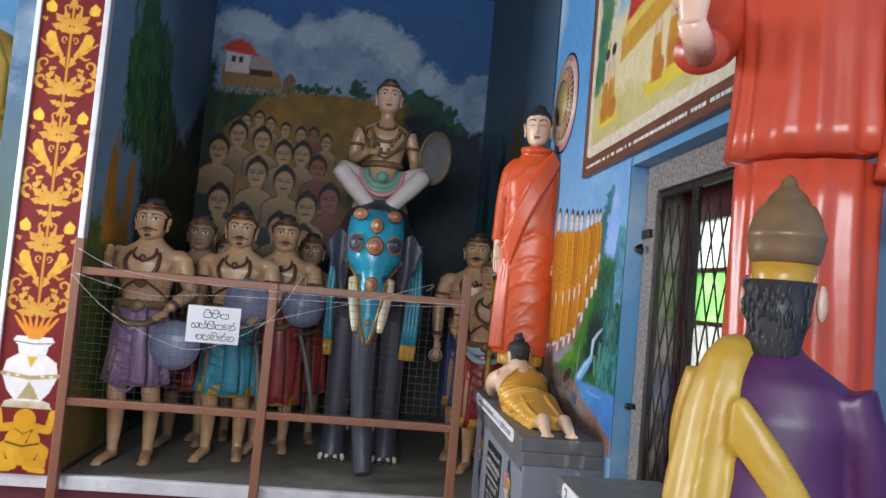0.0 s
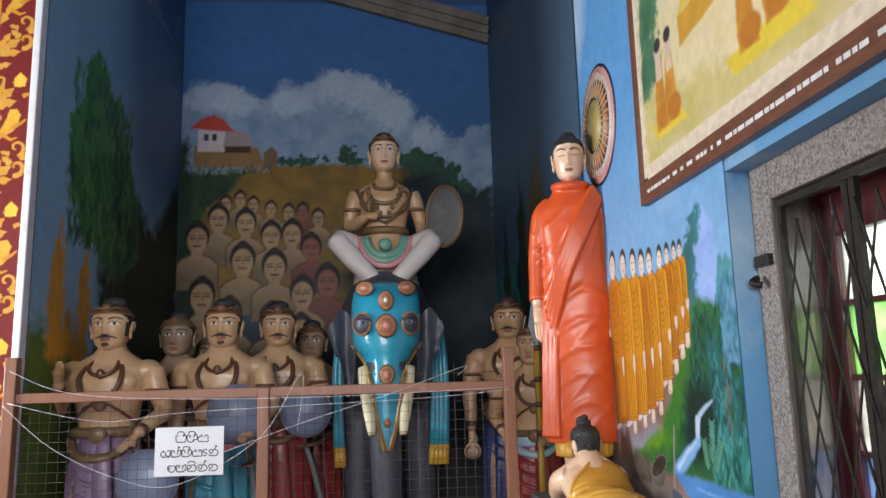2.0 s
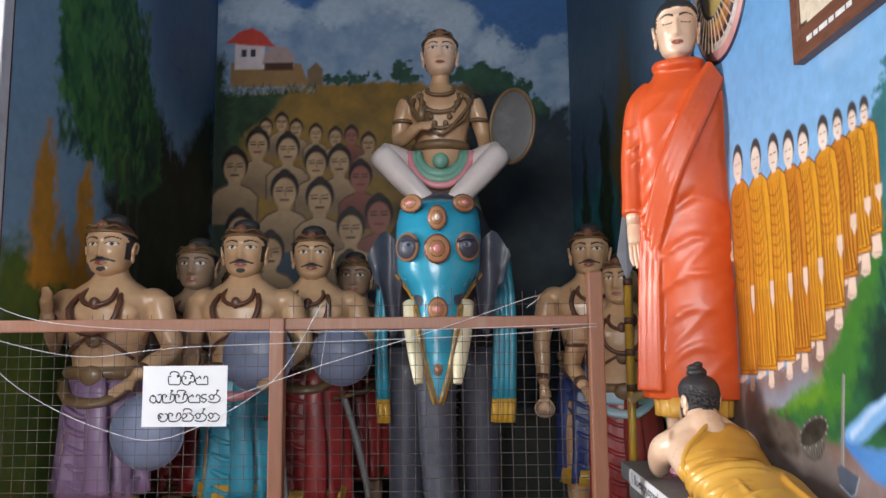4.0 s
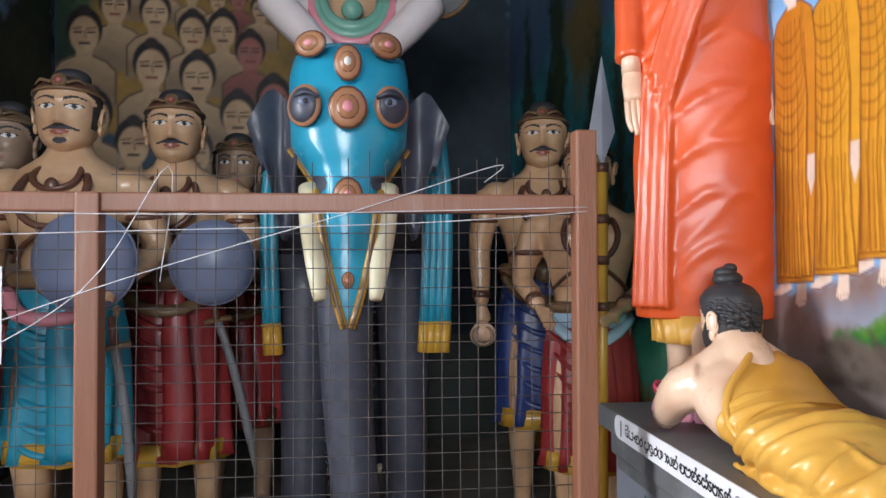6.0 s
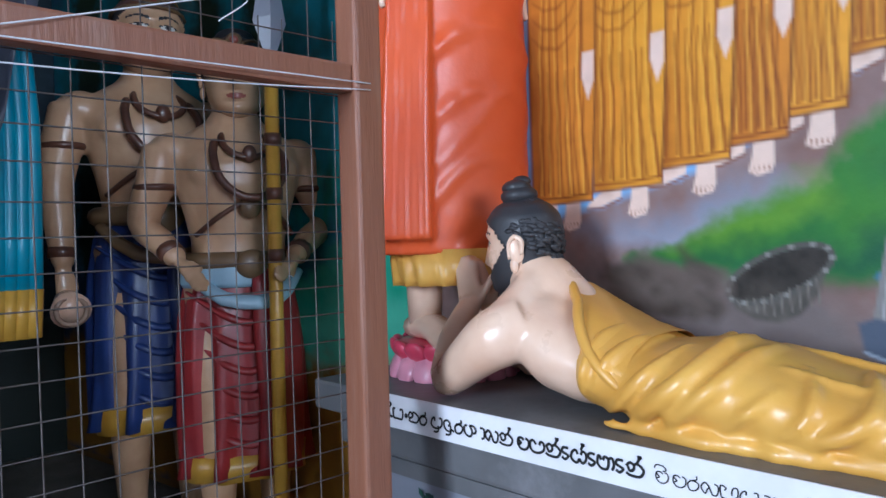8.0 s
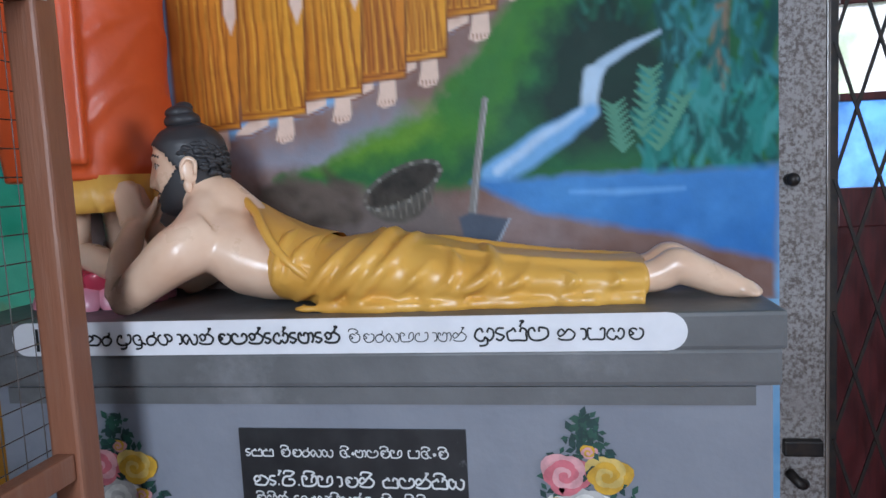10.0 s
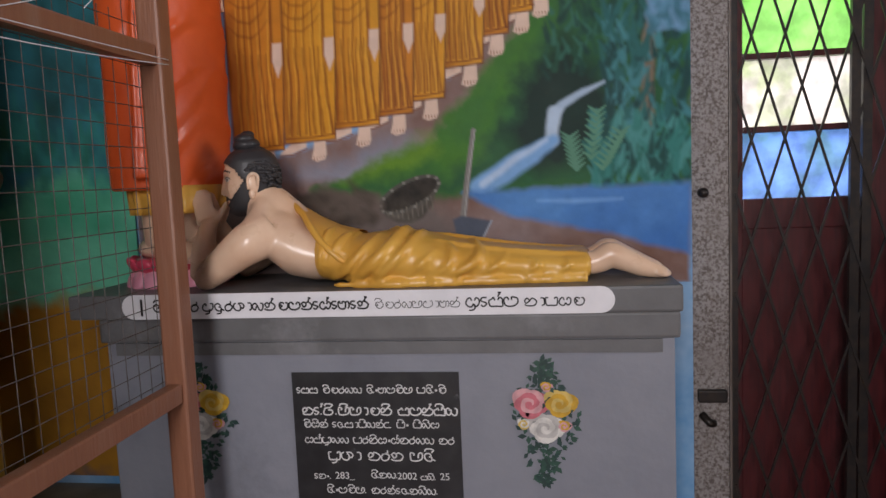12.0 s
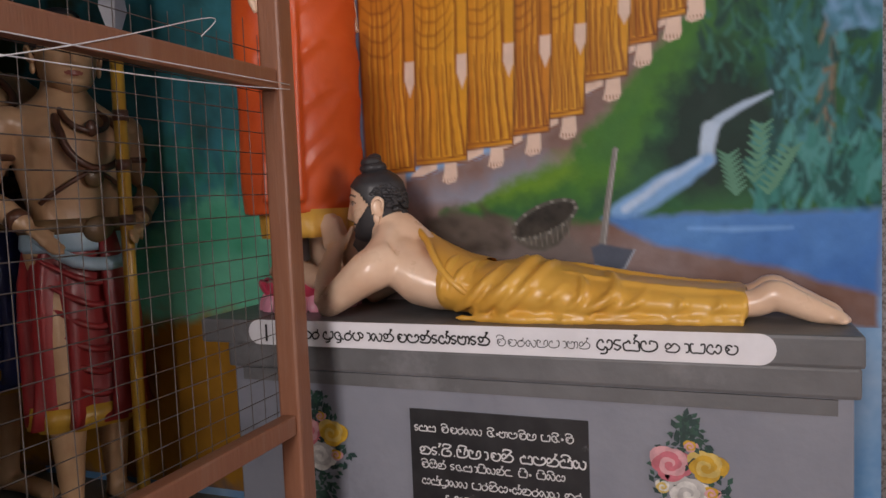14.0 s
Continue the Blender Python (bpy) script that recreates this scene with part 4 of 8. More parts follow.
for u, v, r in ((-0.93, 3.47, 0.06), (-0.82, 3.48, 0.07), (-0.7, 3.46, 0.06), (-0.55, 3.47, 0.04), (-0.36, 3.53, 0.09), (-0.25, 3.47, 0.06), (0.0, 3.46, 0.07), (0.12, 3.5, 0.09), (0.25, 3.46, 0.13), (0.38, 3.4, 0.15), (0.5, 3.3, 0.16), (0.62, 3.2, 0.14)):
    c.oval((u, v), r, r * 0.9, (0.012, 0.035, 0.025), 0.02, 0.05, (0.025, 0.07, 0.045))
# near-black right side and centre behind the elephant: shade put into the colour
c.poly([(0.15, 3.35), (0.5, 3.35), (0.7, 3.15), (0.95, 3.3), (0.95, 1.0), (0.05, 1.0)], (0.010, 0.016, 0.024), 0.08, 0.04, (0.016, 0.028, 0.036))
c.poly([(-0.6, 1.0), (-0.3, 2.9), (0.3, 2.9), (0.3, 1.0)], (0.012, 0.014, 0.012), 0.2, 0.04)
# palace
wallc, tan_, red = (0.46, 0.39, 0.40), (0.22, 0.125, 0.05), (0.40, 0.05, 0.035)
c.poly([(-1.66, 3.42), (-1.66, 3.62), (-1.12, 3.60), (-1.05, 3.42)], tan_, 0.012, 0.004, (0.19, 0.11, 0.05))
c.poly([(-1.63, 3.56), (-1.63, 3.78), (-1.40, 3.78), (-1.40, 3.56)], wallc, 0.012)
c.poly([(-1.70, 3.77), (-1.60, 3.86), (-1.50, 3.89), (-1.42, 3.85), (-1.31, 3.73), (-1.38, 3.74)], red, 0.015, 0.004)
c.poly([(-1.42, 3.6), (-1.40, 3.68), (-1.34, 3.74), (-1.25, 3.74), (-1.18, 3.68), (-1.17, 3.58)], (0.28, 0.20, 0.19), 0.012)
c.poly([(-1.40, 3.55), (-1.40, 3.61), (-1.18, 3.61), (-1.18, 3.55)], (0.05, 0.025, 0.015), 0.012)
c.poly([(-1.07, 3.42), (-1.07, 3.55), (-1.0, 3.61), (-0.95, 3.55), (-0.95, 3.42)], (0.14, 0.09, 0.05), 0.012)
for u in (-1.56, -1.49):
    c.poly([(u - 0.02, 3.66), (u - 0.02, 3.72), (u + 0.02, 3.72), (u + 0.02, 3.66)], (0.03, 0.03, 0.05), 0.008)
c.dabs(120, (-1.68, -1.0, 3.36, 3.42), 0.03, [(0.20, 0.20, 0.19), (0.10, 0.11, 0.09), (0.03, 0.05, 0.03)], seed=6)
# crowd, the far rows first
CROWD = [(-1.38, 3.10, .5), (-1.26, 3.14, .5), (-1.15, 3.09, .5), (-1.0, 3.05, .5), (-0.85, 3.02, .52), (-0.73, 3.03, .52), (-0.60, 2.97, .55),
         (-1.44, 2.97, .85), (-1.21, 2.93, .85), (-0.995, 2.82, .85), (-0.82, 2.83, .85), (-0.66, 2.71, .85), (-1.61, 2.80, .95), (-1.23, 2.61, 1.0), (-0.965, 2.55, 1.0), (-0.52, 2.42, 1.0), (-0.73, 2.32, 1.0), (-1.56, 2.31, 1.05), (-1.33, 2.15, 1.0), (-0.98, 2.1, 1.0), (-0.74, 2.0, 1.0)]
for k, (u, v, sc) in enumerate(CROWD):
    body, face = ((0.36, 0.235, 0.135), (0.26, 0.155, 0.085)) if k not in (15, 11, 5) else ((0.22, 0.07, 0.055), (0.20, 0.085, 0.065))
    s1 = 0.11 * sc
    c.poly([(u - 1.75 * s1, v - 4.2 * s1), (u - 1.75 * s1, v - 2.2 * s1), (u - 1.2 * s1, v - 1.65 * s1), (u - 0.4 * s1, v - 1.3 * s1), (u + 0.4 * s1, v - 1.3 * s1), (u + 1.2 * s1, v - 1.65 * s1), (u + 1.75 * s1, v - 2.2 * s1), (u + 1.75 * s1, v - 4.2 * s1)],
           body, 0.02, 0.004, tuple(q * 0.42 for q in body), np.clip((v - 1.9 * s1 - c.V) / (1.4 * s1), -1, 1))
    c.line([(u - 1.7 * s1, v - 4.0 * s1), (u - 1.72 * s1, v - 2.2 * s1), (u - 1.2 * s1, v - 1.65 * s1), (u - 0.4 * s1, v - 1.3 * s1)], 0.012 * sc, (0.05, 0.03, 0.02), 0.012)
    c.line([(u + 1.7 * s1, v - 4.0 * s1), (u + 1.72 * s1, v - 2.2 * s1), (u + 1.2 * s1, v - 1.65 * s1), (u + 0.4 * s1, v - 1.3 * s1)], 0.012 * sc, (0.05, 0.03, 0.02), 0.012)
    c.poly([(u - 0.42 * s1, v - 1.5 * s1), (u + 0.42 * s1, v - 1.5 * s1), (u + 0.45 * s1, v - 0.3 * s1), (u - 0.45 * s1, v - 0.3 * s1)], tuple(q * 0.8 for q in body), 0.015)
    c.oval((u, v + 0.18 * s1), 0.98 * s1, 1.22 * s1, (0.010, 0.007, 0.007), 0.012)
    c.oval((u, v + 1.25 * s1), 0.35 * s1, 0.3 * s1, (0.018, 0.012, 0.012), 0.014)
    c.oval((u, v - 0.15 * s1), 0.78 * s1, 1.05 * s1, tuple(q * 1.1 for q in body), 0.014, 0, face)
    for e in (-0.36, 0.36):
        c.line([(u + (e - 0.18) * s1, v), (u + (e + 0.18) * s1, v)], 0.012 * sc, (0.03, 0.02, 0.02), 0.01)
        c.line([(u + (e - 0.25) * s1, v + 0.2 * s1), (u + (e + 0.2) * s1, v + 0.24 * s1)], 0.009 * sc, (0.04, 0.025, 0.02), 0.01)
    c.line([(u, v + 0.05 * s1), (u + 0.08 * s1, v - 0.32 * s1)], 0.010 * sc, (0.14, 0.08, 0.05), 0.012)
    c.line([(u - 0.25 * s1, v - 0.62 * s1), (u + 0.25 * s1, v - 0.62 * s1)], 0.016 * sc, (0.13, 0.03, 0.03) if k % 2 else (0.035, 0.02, 0.02), 0.01)
c.C *= 1.22
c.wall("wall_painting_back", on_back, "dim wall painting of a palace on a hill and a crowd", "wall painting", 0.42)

# left wall of the alcove: a tall dark tree and autumn bushes
def on_left(u, v):
    return np.stack([-1.741 - 0.03 * (u - FRONT_Y) / (BACK_Y - FRONT_Y), u, v], 1)


c = Canvas(4.76, 7.28, 0.40, 4.4, 0.0125, (0.16, 0.26, 0.36), 31)
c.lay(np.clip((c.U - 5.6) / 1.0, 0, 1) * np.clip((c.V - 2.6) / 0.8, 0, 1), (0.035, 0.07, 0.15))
c.poly([(6.0, 4.4), (6.3, 3.2), (6.9, 3.1), (7.3, 3.4), (7.3, 4.4)], (0.07, 0.12, 0.19), 0.3, 0.08)
c.poly([(4.7, 0.4), (4.7, 1.95), (5.1, 1.85), (5.5, 1.7), (7.3, 1.6), (7.3, 0.4)], (0.10, 0.14, 0.025), 0.15, 0.05, (0.05, 0.09, 0.02))
# near-black over the lower wall towards the back of the alcove
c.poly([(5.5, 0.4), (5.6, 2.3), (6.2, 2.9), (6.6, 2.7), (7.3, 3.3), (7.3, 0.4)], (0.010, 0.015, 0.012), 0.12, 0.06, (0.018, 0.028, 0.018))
for u, top, w in ((5.05, 2.5, 0.11), (5.40, 2.48, 0.09), (5.22, 2.1, 0.12)):
    c.poly([(u - w, 1.75), (u - w * 0.8, top - 0.25), (u, top), (u + w * 0.8, top - 0.25), (u + w, 1.75)], (0.50, 0.22, 0.025), 0.05, 0.04, (0.28, 0.14, 0.03))
c.poly([(5.09, 2.75), (5.12, 3.1), (5.25, 3.2), (5.30, 3.5), (5.42, 3.62), (5.6, 3.55), (5.72, 3.45), (5.85, 3.5), (6.0, 3.2), (6.2, 2.9), (6.35, 2.5), (6.0, 2.3), (5.75, 2.25), (5.5, 2.45), (5.35, 2.4), (5.22, 2.55)], (0.025, 0.085, 0.035), 0.03, 0.06, (0.05, 0.16, 0.04))
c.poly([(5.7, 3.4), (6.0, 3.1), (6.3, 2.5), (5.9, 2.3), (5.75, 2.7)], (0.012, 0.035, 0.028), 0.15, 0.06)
c.dabs(420, (5.12, 6.1, 2.45, 3.45), 0.07, [(0.022, 0.08, 0.035), (0.045, 0.15, 0.05), (0.012, 0.045, 0.028), (0.07, 0.18, 0.05)], 0.03, 3.1, 9, 0.4)
for u in (5.72, 5.85, 5.98):
    c.line([(u, 2.5), (u + 0.02, 1.9), (u - 0.03, 1.2)], [0.03, 0.03, 0.05], (0.05, 0.045, 0.035), 0.04, 0.02)
c.poly([(4.7, 0.4), (4.7, 1.0), (5.0, 0.85), (5.4, 0.4)], (0.16, 0.12, 0.035), 0.12, 0.04)
c.C *= 1.5
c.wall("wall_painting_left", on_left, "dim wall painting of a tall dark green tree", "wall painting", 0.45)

# right wall of the alcove, behind the spear bearer
def on_right(u, v):
    return np.stack([1.064 - 0.144 * np.clip((u - 6.0) / 1.3, 0, 1), u, v], 1)


# very dark ground: the shade deeper in the alcove is put into the paint
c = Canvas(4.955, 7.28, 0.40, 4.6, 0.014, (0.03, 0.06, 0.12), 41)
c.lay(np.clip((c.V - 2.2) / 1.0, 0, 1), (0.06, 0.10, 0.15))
c.poly([(4.9, 1.25), (5.3, 1.32), (5.8, 1.2), (7.3, 1.3), (7.3, 2.4), (6.2, 2.6), (5.4, 2.3), (4.9, 2.1)], (0.02, 0.07, 0.07), 0.15, 0.06, (0.03, 0.20, 0.25))
c.poly([(4.9, 0.9), (4.9, 1.30), (5.2, 1.36), (5.6, 1.2), (5.9, 0.9)], (0.04, 0.30, 0.18), 0.06, 0.03, (0.10, 0.42, 0.28))
c.poly([(4.9, 0.98), (5.0, 1.15), (5.3, 1.17), (5.6, 1.05), (5.6, 0.9)], (0.12, 0.45, 0.30), 0.06, 0.02, strength=0.7)
c.poly([(4.9, 0.4), (4.9, 0.98), (5.3, 0.96), (7.3, 0.9), (7.3, 0.4)], (0.36, 0.17, 0.02), 0.06, 0.03, (0.22, 0.10, 0.015))
for u, w, top in ((6.05, 0.10, 2.9), (6.5, 0.14, 3.1), (6.95, 0.12, 2.9), (5.75, 0.06, 2.5)):
    c.poly([(u - w, 1.0), (u - w * 0.8, top - 0.4), (u, top), (u + w * 0.8, top - 0.4), (u + w, 1.0)], (0.012, 0.02, 0.014), 0.06, 0.05, (0.025, 0.04, 0.02))
c.poly([(5.9, 2.7), (6.1, 3.3), (6.4, 2.6), (6.2, 2.2)], (0.10, 0.075, 0.03), 0.15, 0.06)
c.dabs(90, (4.98, 5.7, 1.3, 1.5), 0.08, [(0.02, 0.14, 0.10), (0.03, 0.22, 0.20)], 0.03, 0.0, 12, 0.2)
c.C *= 1.25
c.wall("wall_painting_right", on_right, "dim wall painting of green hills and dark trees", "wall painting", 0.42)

# gold scrollwork on the pier: one stretch, mirrored and repeated
c = Canvas(0.0, 0.178, 0.0, 0.66, 0.0028, (0.165, 0.02, 0.02), 51)
gold, gold2 = (0.56, 0.24, 0.03), (0.58, 0.34, 0.07)


def curl(cu, cv, r0, r1, a0, a1, w0, w1):
    n_ = 18
    pts = [(cu + (r0 + (r1 - r0) * i / n_) * math.cos(a0 + (a1 - a0) * i / n_), cv + (r0 + (r1 - r0) * i / n_) * math.sin(a0 + (a1 - a0) * i / n_)) for i in range(n_ + 1)]
    c.line(pts, [w0 + (w1 - w0) * i / n_ for i in range(n_ + 1)], gold2, 0.004, second=gold)


def leaf(u, v, L, a, w):
    P = [(0, -0.5), (0.25, -0.95), (0.45, -0.5), (0.62, -0.85), (0.8, -0.35), (1.0, 0), (0.8, 0.4), (0.6, 0.8), (0.42, 0.5), (0.22, 0.9), (0, 0.5)]
    c.poly([(u + (p * math.cos(a) - q * w * math.sin(a)) * L, v + (p * math.sin(a) + q * w * math.cos(a)) * L) for p, q in P], gold, 0.004, 0.0015, gold2)


c.line([(0, 0), (0, 0.66)], [0.014, 0.014], gold, 0.004)
c.poly([(0, 0.0), (0.03, 0.02), (0.045, 0.04), (0.02, 0.05), (0, 0.07)], gold, 0.004, 0.001, gold2)
leaf(0.015, 0.03, 0.12, 0.55, 0.25), leaf(0.02, 0.01, 0.10, 0.15, 0.28), leaf(0.015, 0.05, 0.09, 1.0, 0.25)
curl(0.135, 0.085, 0.042, 0.012, -1.6, 3.2, 0.026, 0.010)
leaf(0.11, 0.10, 0.06, 2.4, 0.35), leaf(0.165, 0.12, 0.06, 1.7, 0.3)
curl(0.13, 0.185, 0.042, 0.010, -1.2, 4.2, 0.018, 0.008)
leaf(0.10, 0.15, 0.05, 2.8, 0.3)
c.poly([(0.01, 0.17), (0.05, 0.20), (0.04, 0.225), (0.015, 0.235)], gold, 0.004, 0.001, gold2)
# paired beasts as plain upright shapes
c.poly([(0.03, 0.20), (0.055, 0.235), (0.11, 0.27), (0.13, 0.31), (0.14, 0.355), (0.12, 0.385), (0.085, 0.38), (0.075, 0.34), (0.06, 0.30), (0.03, 0.25)], (0.70, 0.42, 0.06), 0.005, 0.001, gold)
c.line([(0.11, 0.29), (0.15, 0.315), (0.165, 0.33)], [0.02, 0.014, 0.008], gold, 0.004)
c.line([(0.06, 0.25), (0.10, 0.225), (0.125, 0.235)], [0.02, 0.014, 0.008], gold, 0.004)
curl(0.028, 0.34, 0.022, 0.006, -1.5, 4.0, 0.008, 0.006)
c.poly([(0, 0.375), (0.05, 0.385), (0.04, 0.405), (0, 0.42)], gold, 0.004, 0.001, gold2)
leaf(0.02, 0.40, 0.10, 0.25, 0.3), leaf(0.02, 0.42, 0.11, 0.75, 0.28), leaf(0.01, 0.43, 0.10, 1.15, 0.25)
leaf(0.11, 0.50, 0.07, 1.2, 0.45), leaf(0.14, 0.45, 0.04, 0.3, 0.4)
c.poly([(0.10, 0.50), (0.15, 0.50), (0.16, 0.54), (0.125, 0.575), (0.095, 0.54)], (0.72, 0.46, 0.06), 0.004, 0.002)
curl(0.03, 0.535, 0.022, 0.008, -1.0, 3.6, 0.012, 0.008)
c.poly([(0, 0.53), (0.028, 0.545), (0.02, 0.57), (0, 0.61)], gold, 0.004, 0.001, gold2)
leaf(0.01, 0.60, 0.07, 0.3, 0.3)
tile = np.concatenate([c.C[:, :0:-1], c.C], 1)
pot = Canvas(-0.178, 0.178, 0.0, 0.90, 0.0028, (0.165, 0.02, 0.02), 52)
Y1, Y2 = (0.68, 0.38, 0.03), (0.60, 0.29, 0.02)
for sx in (-1, 1):
    pot.line([(sx * 0.04, 0.04), (sx * 0.11, 0.05), (sx * 0.125, 0.13), (sx * 0.08, 0.16)], [0.05, 0.06, 0.055, 0.05], Y1, 0.006, second=Y2)
    pot.line([(sx * 0.06, 0.02), (sx * 0.13, 0.015)], 0.03, Y1, 0.006)
    pot.line([(sx * 0.07, 0.26), (sx * 0.135, 0.25), (sx * 0.15, 0.35)], [0.05, 0.045, 0.035], Y1, 0.006, second=Y2)
pot.oval((0, 0.16), 0.10, 0.12, Y1, 0.006, 0, Y2)
pot.oval((0, 0.30), 0.062, 0.066, Y1, 0.006, 0, Y2)
pot.line([(-0.09, 0.17), (0, 0.15), (0.09, 0.17)], 0.012, (0.14, 0.07, 0.01), 0.004)
pot.line([(-0.05, 0.25), (0, 0.22), (0.05, 0.25), (0.02, 0.17)], 0.006, (0.14, 0.07, 0.01), 0.004)
CR, OL = (0.74, 0.68, 0.60), (0.42, 0.33, 0.16)
pot.poly([(-0.14, 0.37), (0.14, 0.37), (0.125, 0.405), (0.08, 0.42), (-0.08, 0.42), (-0.125, 0.405)], CR, 0.005, 0, OL)
pot.poly([(-0.07, 0.41), (0.07, 0.41), (0.12, 0.47), (0.155, 0.56), (0.14, 0.64), (0.08, 0.68), (-0.08, 0.68), (-0.14, 0.64), (-0.155, 0.56), (-0.12, 0.47)], (0.76, 0.72, 0.72), 0.005)
pot.line([(-0.155, 0.565), (0, 0.545), (0.155, 0.565)], 0.024, OL, 0.005)
for u in (-0.12, -0.07, 0.07, 0.12):
    pot.oval((u, 0.557), 0.012, 0.008, (0.7, 0.6, 0.5), 0.004)
pot.poly([(-0.06, 0.42), (0, 0.52), (0.06, 0.42)], OL, 0.008, 0.004)
pot.poly([(-0.03, 0.67), (0, 0.60), (0.03, 0.67)], (0.62, 0.42, 0.05), 0.006)
pot.poly([(-0.075, 0.68), (0.075, 0.68), (0.085, 0.73), (0.115, 0.76), (0.10, 0.785), (-0.10, 0.785), (-0.115, 0.76), (-0.085, 0.73)], (0.76, 0.73, 0.74), 0.005)
pot.line([(-0.11, 0.752), (0, 0.742), (0.11, 0.752)], 0.006, (0.12, 0.10, 0.12), 0.004)
for k in range(7):
    a = -1.2 + 0.4 * k
    pot.line([(0.02 * a, 0.785), (0.07 * a, 0.85), (0.10 * a, 0.90)], [0.03, 0.02, 0.012], (0.70, 0.25, 0.03), 0.006)
rows_ = [pot.C] + [tile[:-1]] * 5
C = np.concatenate([r[:, :127] for r in rows_], 0)
big = Canvas(PIER_X0 + 0.03, PIER_X1 - 0.032, LEDGE + 0.01, LEDGE + 0.01 + 0.0028 * (C.shape[0] - 1), 0.0028, (0.1, 0.02, 0.02), 53)
iu = np.clip((np.linspace(0, 1, big.U.shape[1]) * (C.shape[1] - 1)).astype(int), 0, C.shape[1] - 1)
iv = np.clip(np.arange(big.U.shape[0]), 0, C.shape[0] - 1)
big.C = C[iv][:, iu]
big.wall("pier_painting", lambda u, v: np.stack([u, np.full_like(u, FRONT_Y - 0.024), v], 1), "gold scrollwork, a vase and a squat figure painted on maroon", "wall painting", 0.4)

# framed painting above the doorway
pic = thing("framed_painting", "framed painting of seated robed figures with a lettered brown frame", "painting", WALL_X, 0, 0)
c = Canvas(2.05, 3.945, 2.46, 3.62, 0.006, (0.66, 0.56, 0.34), 61)
c.lay(np.clip((c.V - 3.0) / 0.4, 0, 1), (0.30, 0.50, 0.62))
c.lay(np.clip(c.n1, 0, 1) * 0.5, (0.55, 0.42, 0.16))
c.poly([(3.95, 2.46), (3.95, 2.75), (3.7, 2.72), (3.2, 2.6), (2.05, 2.62), (2.05, 2.46)], (0.60, 0.50, 0.24), 0.08, 0.03, (0.46, 0.40, 0.14))
c.poly([(3.95, 2.7), (3.95, 3.62), (3.72, 3.62), (3.70, 3.2), (3.78, 2.95), (3.72, 2.8)], (0.04, 0.13, 0.07), 0.05, 0.05, (0.10, 0.22, 0.12))
c.poly([(3.65, 3.1), (3.5, 3.3), (3.3, 3.2), (3.4, 3.0)], (0.25, 0.42, 0.60), 0.08, 0.05)
for u, v, w in ((3.70, 2.53, 0.34), (2.98, 2.53, 0.5)):
    c.poly([(u - w / 2, v), (u + w / 2 - 0.06, v), (u + w / 2, v + 0.07), (u - w / 2 + 0.08, v + 0.09)], (0.66, 0.50, 0.06), 0.012)
for u, v in ((3.76, 2.56), (3.66, 2.56), (3.08, 2.58), (2.92, 2.60)):
    c.poly([(u - 0.07, v), (u + 0.05, v), (u + 0.06, v + 0.07), (u + 0.03, v + 0.26), (u - 0.03, v + 0.27), (u - 0.05, v + 0.1)], (0.46, 0.19, 0.03), 0.012, 0.004, (0.58, 0.30, 0.05))
    c.oval((u - 0.02, v + 0.05), 0.065, 0.05, (0.44, 0.17, 0.03), 0.012)
    c.poly([(u - 0.03, v + 0.2), (u + 0.03, v + 0.2), (u + 0.03, v + 0.29), (u - 0.02, v + 0.29)], (0.62, 0.46, 0.34), 0.012)
    c.oval((u, v + 0.32), 0.035, 0.045, (0.60, 0.46, 0.36), 0.01)
    c.oval((u, v + 0.345), 0.034, 0.03, (0.05, 0.04, 0.04), 0.01)
c.poly([(3.55, 2.80), (2.95, 2.86), (2.95, 2.96), (3.55, 2.92)], (0.58, 0.33, 0.05), 0.012, 0.004, (0.48, 0.25, 0.04))
c.poly([(3.55, 2.92), (2.95, 2.96), (3.0, 3.02), (3.5, 2.99)], (0.64, 0.46, 0.10), 0.012)
c.poly([(3.5, 2.98), (3.05, 3.0), (3.08, 3.12), (3.2, 3.35), (3.32, 3.36), (3.45, 3.12)], (0.50, 0.05, 0.03), 0.015, 0.006, (0.36, 0.035, 0.025))
c.oval((3.26, 3.44), 0.06, 0.08, (0.62, 0.46, 0.36), 0.012)
pp = c.wall("picture", lambda u, v: np.stack([np.full_like(u, -0.02), u, v], 1), "painted scene of seated robed figures", "", 0.5, "")
pp.parent = pic
FRAME_PAINT = surface("brown_frame_paint", (0.17, 0.065, 0.035), (0.12, 0.045, 0.025), 0.4, 14.0, stretch=(4, 1, 4))
MAT_PAINT = surface("cream_mount_paint", (0.72, 0.62, 0.48), None, 0.5)
for lo, hi, mt, nm in (((-0.035, 3.975, 2.31), (0, 4.02, 3.67), FRAME_PAINT, "frame_side"), ((-0.035, 2.0, 2.31), (0, 2.025, 3.67), FRAME_PAINT, "frame_side"), ((-0.035, 2.025, 2.31), (0, 3.975, 2.40), FRAME_PAINT, "frame_bottom"), ((-0.035, 2.025, 3.63), (0, 3.975, 3.67), FRAME_PAINT, "frame_top"),
                       ((-0.028, 3.94, 2.415), (0, 3.975, 3.63), MAT_PAINT, "mount"), ((-0.028, 2.025, 2.40), (0, 3.94, 2.462), MAT_PAINT, "mount")):
    g = Geo()
    g.box(lo, hi, 0, 0.003)
    part(nm, g, mt, pic)

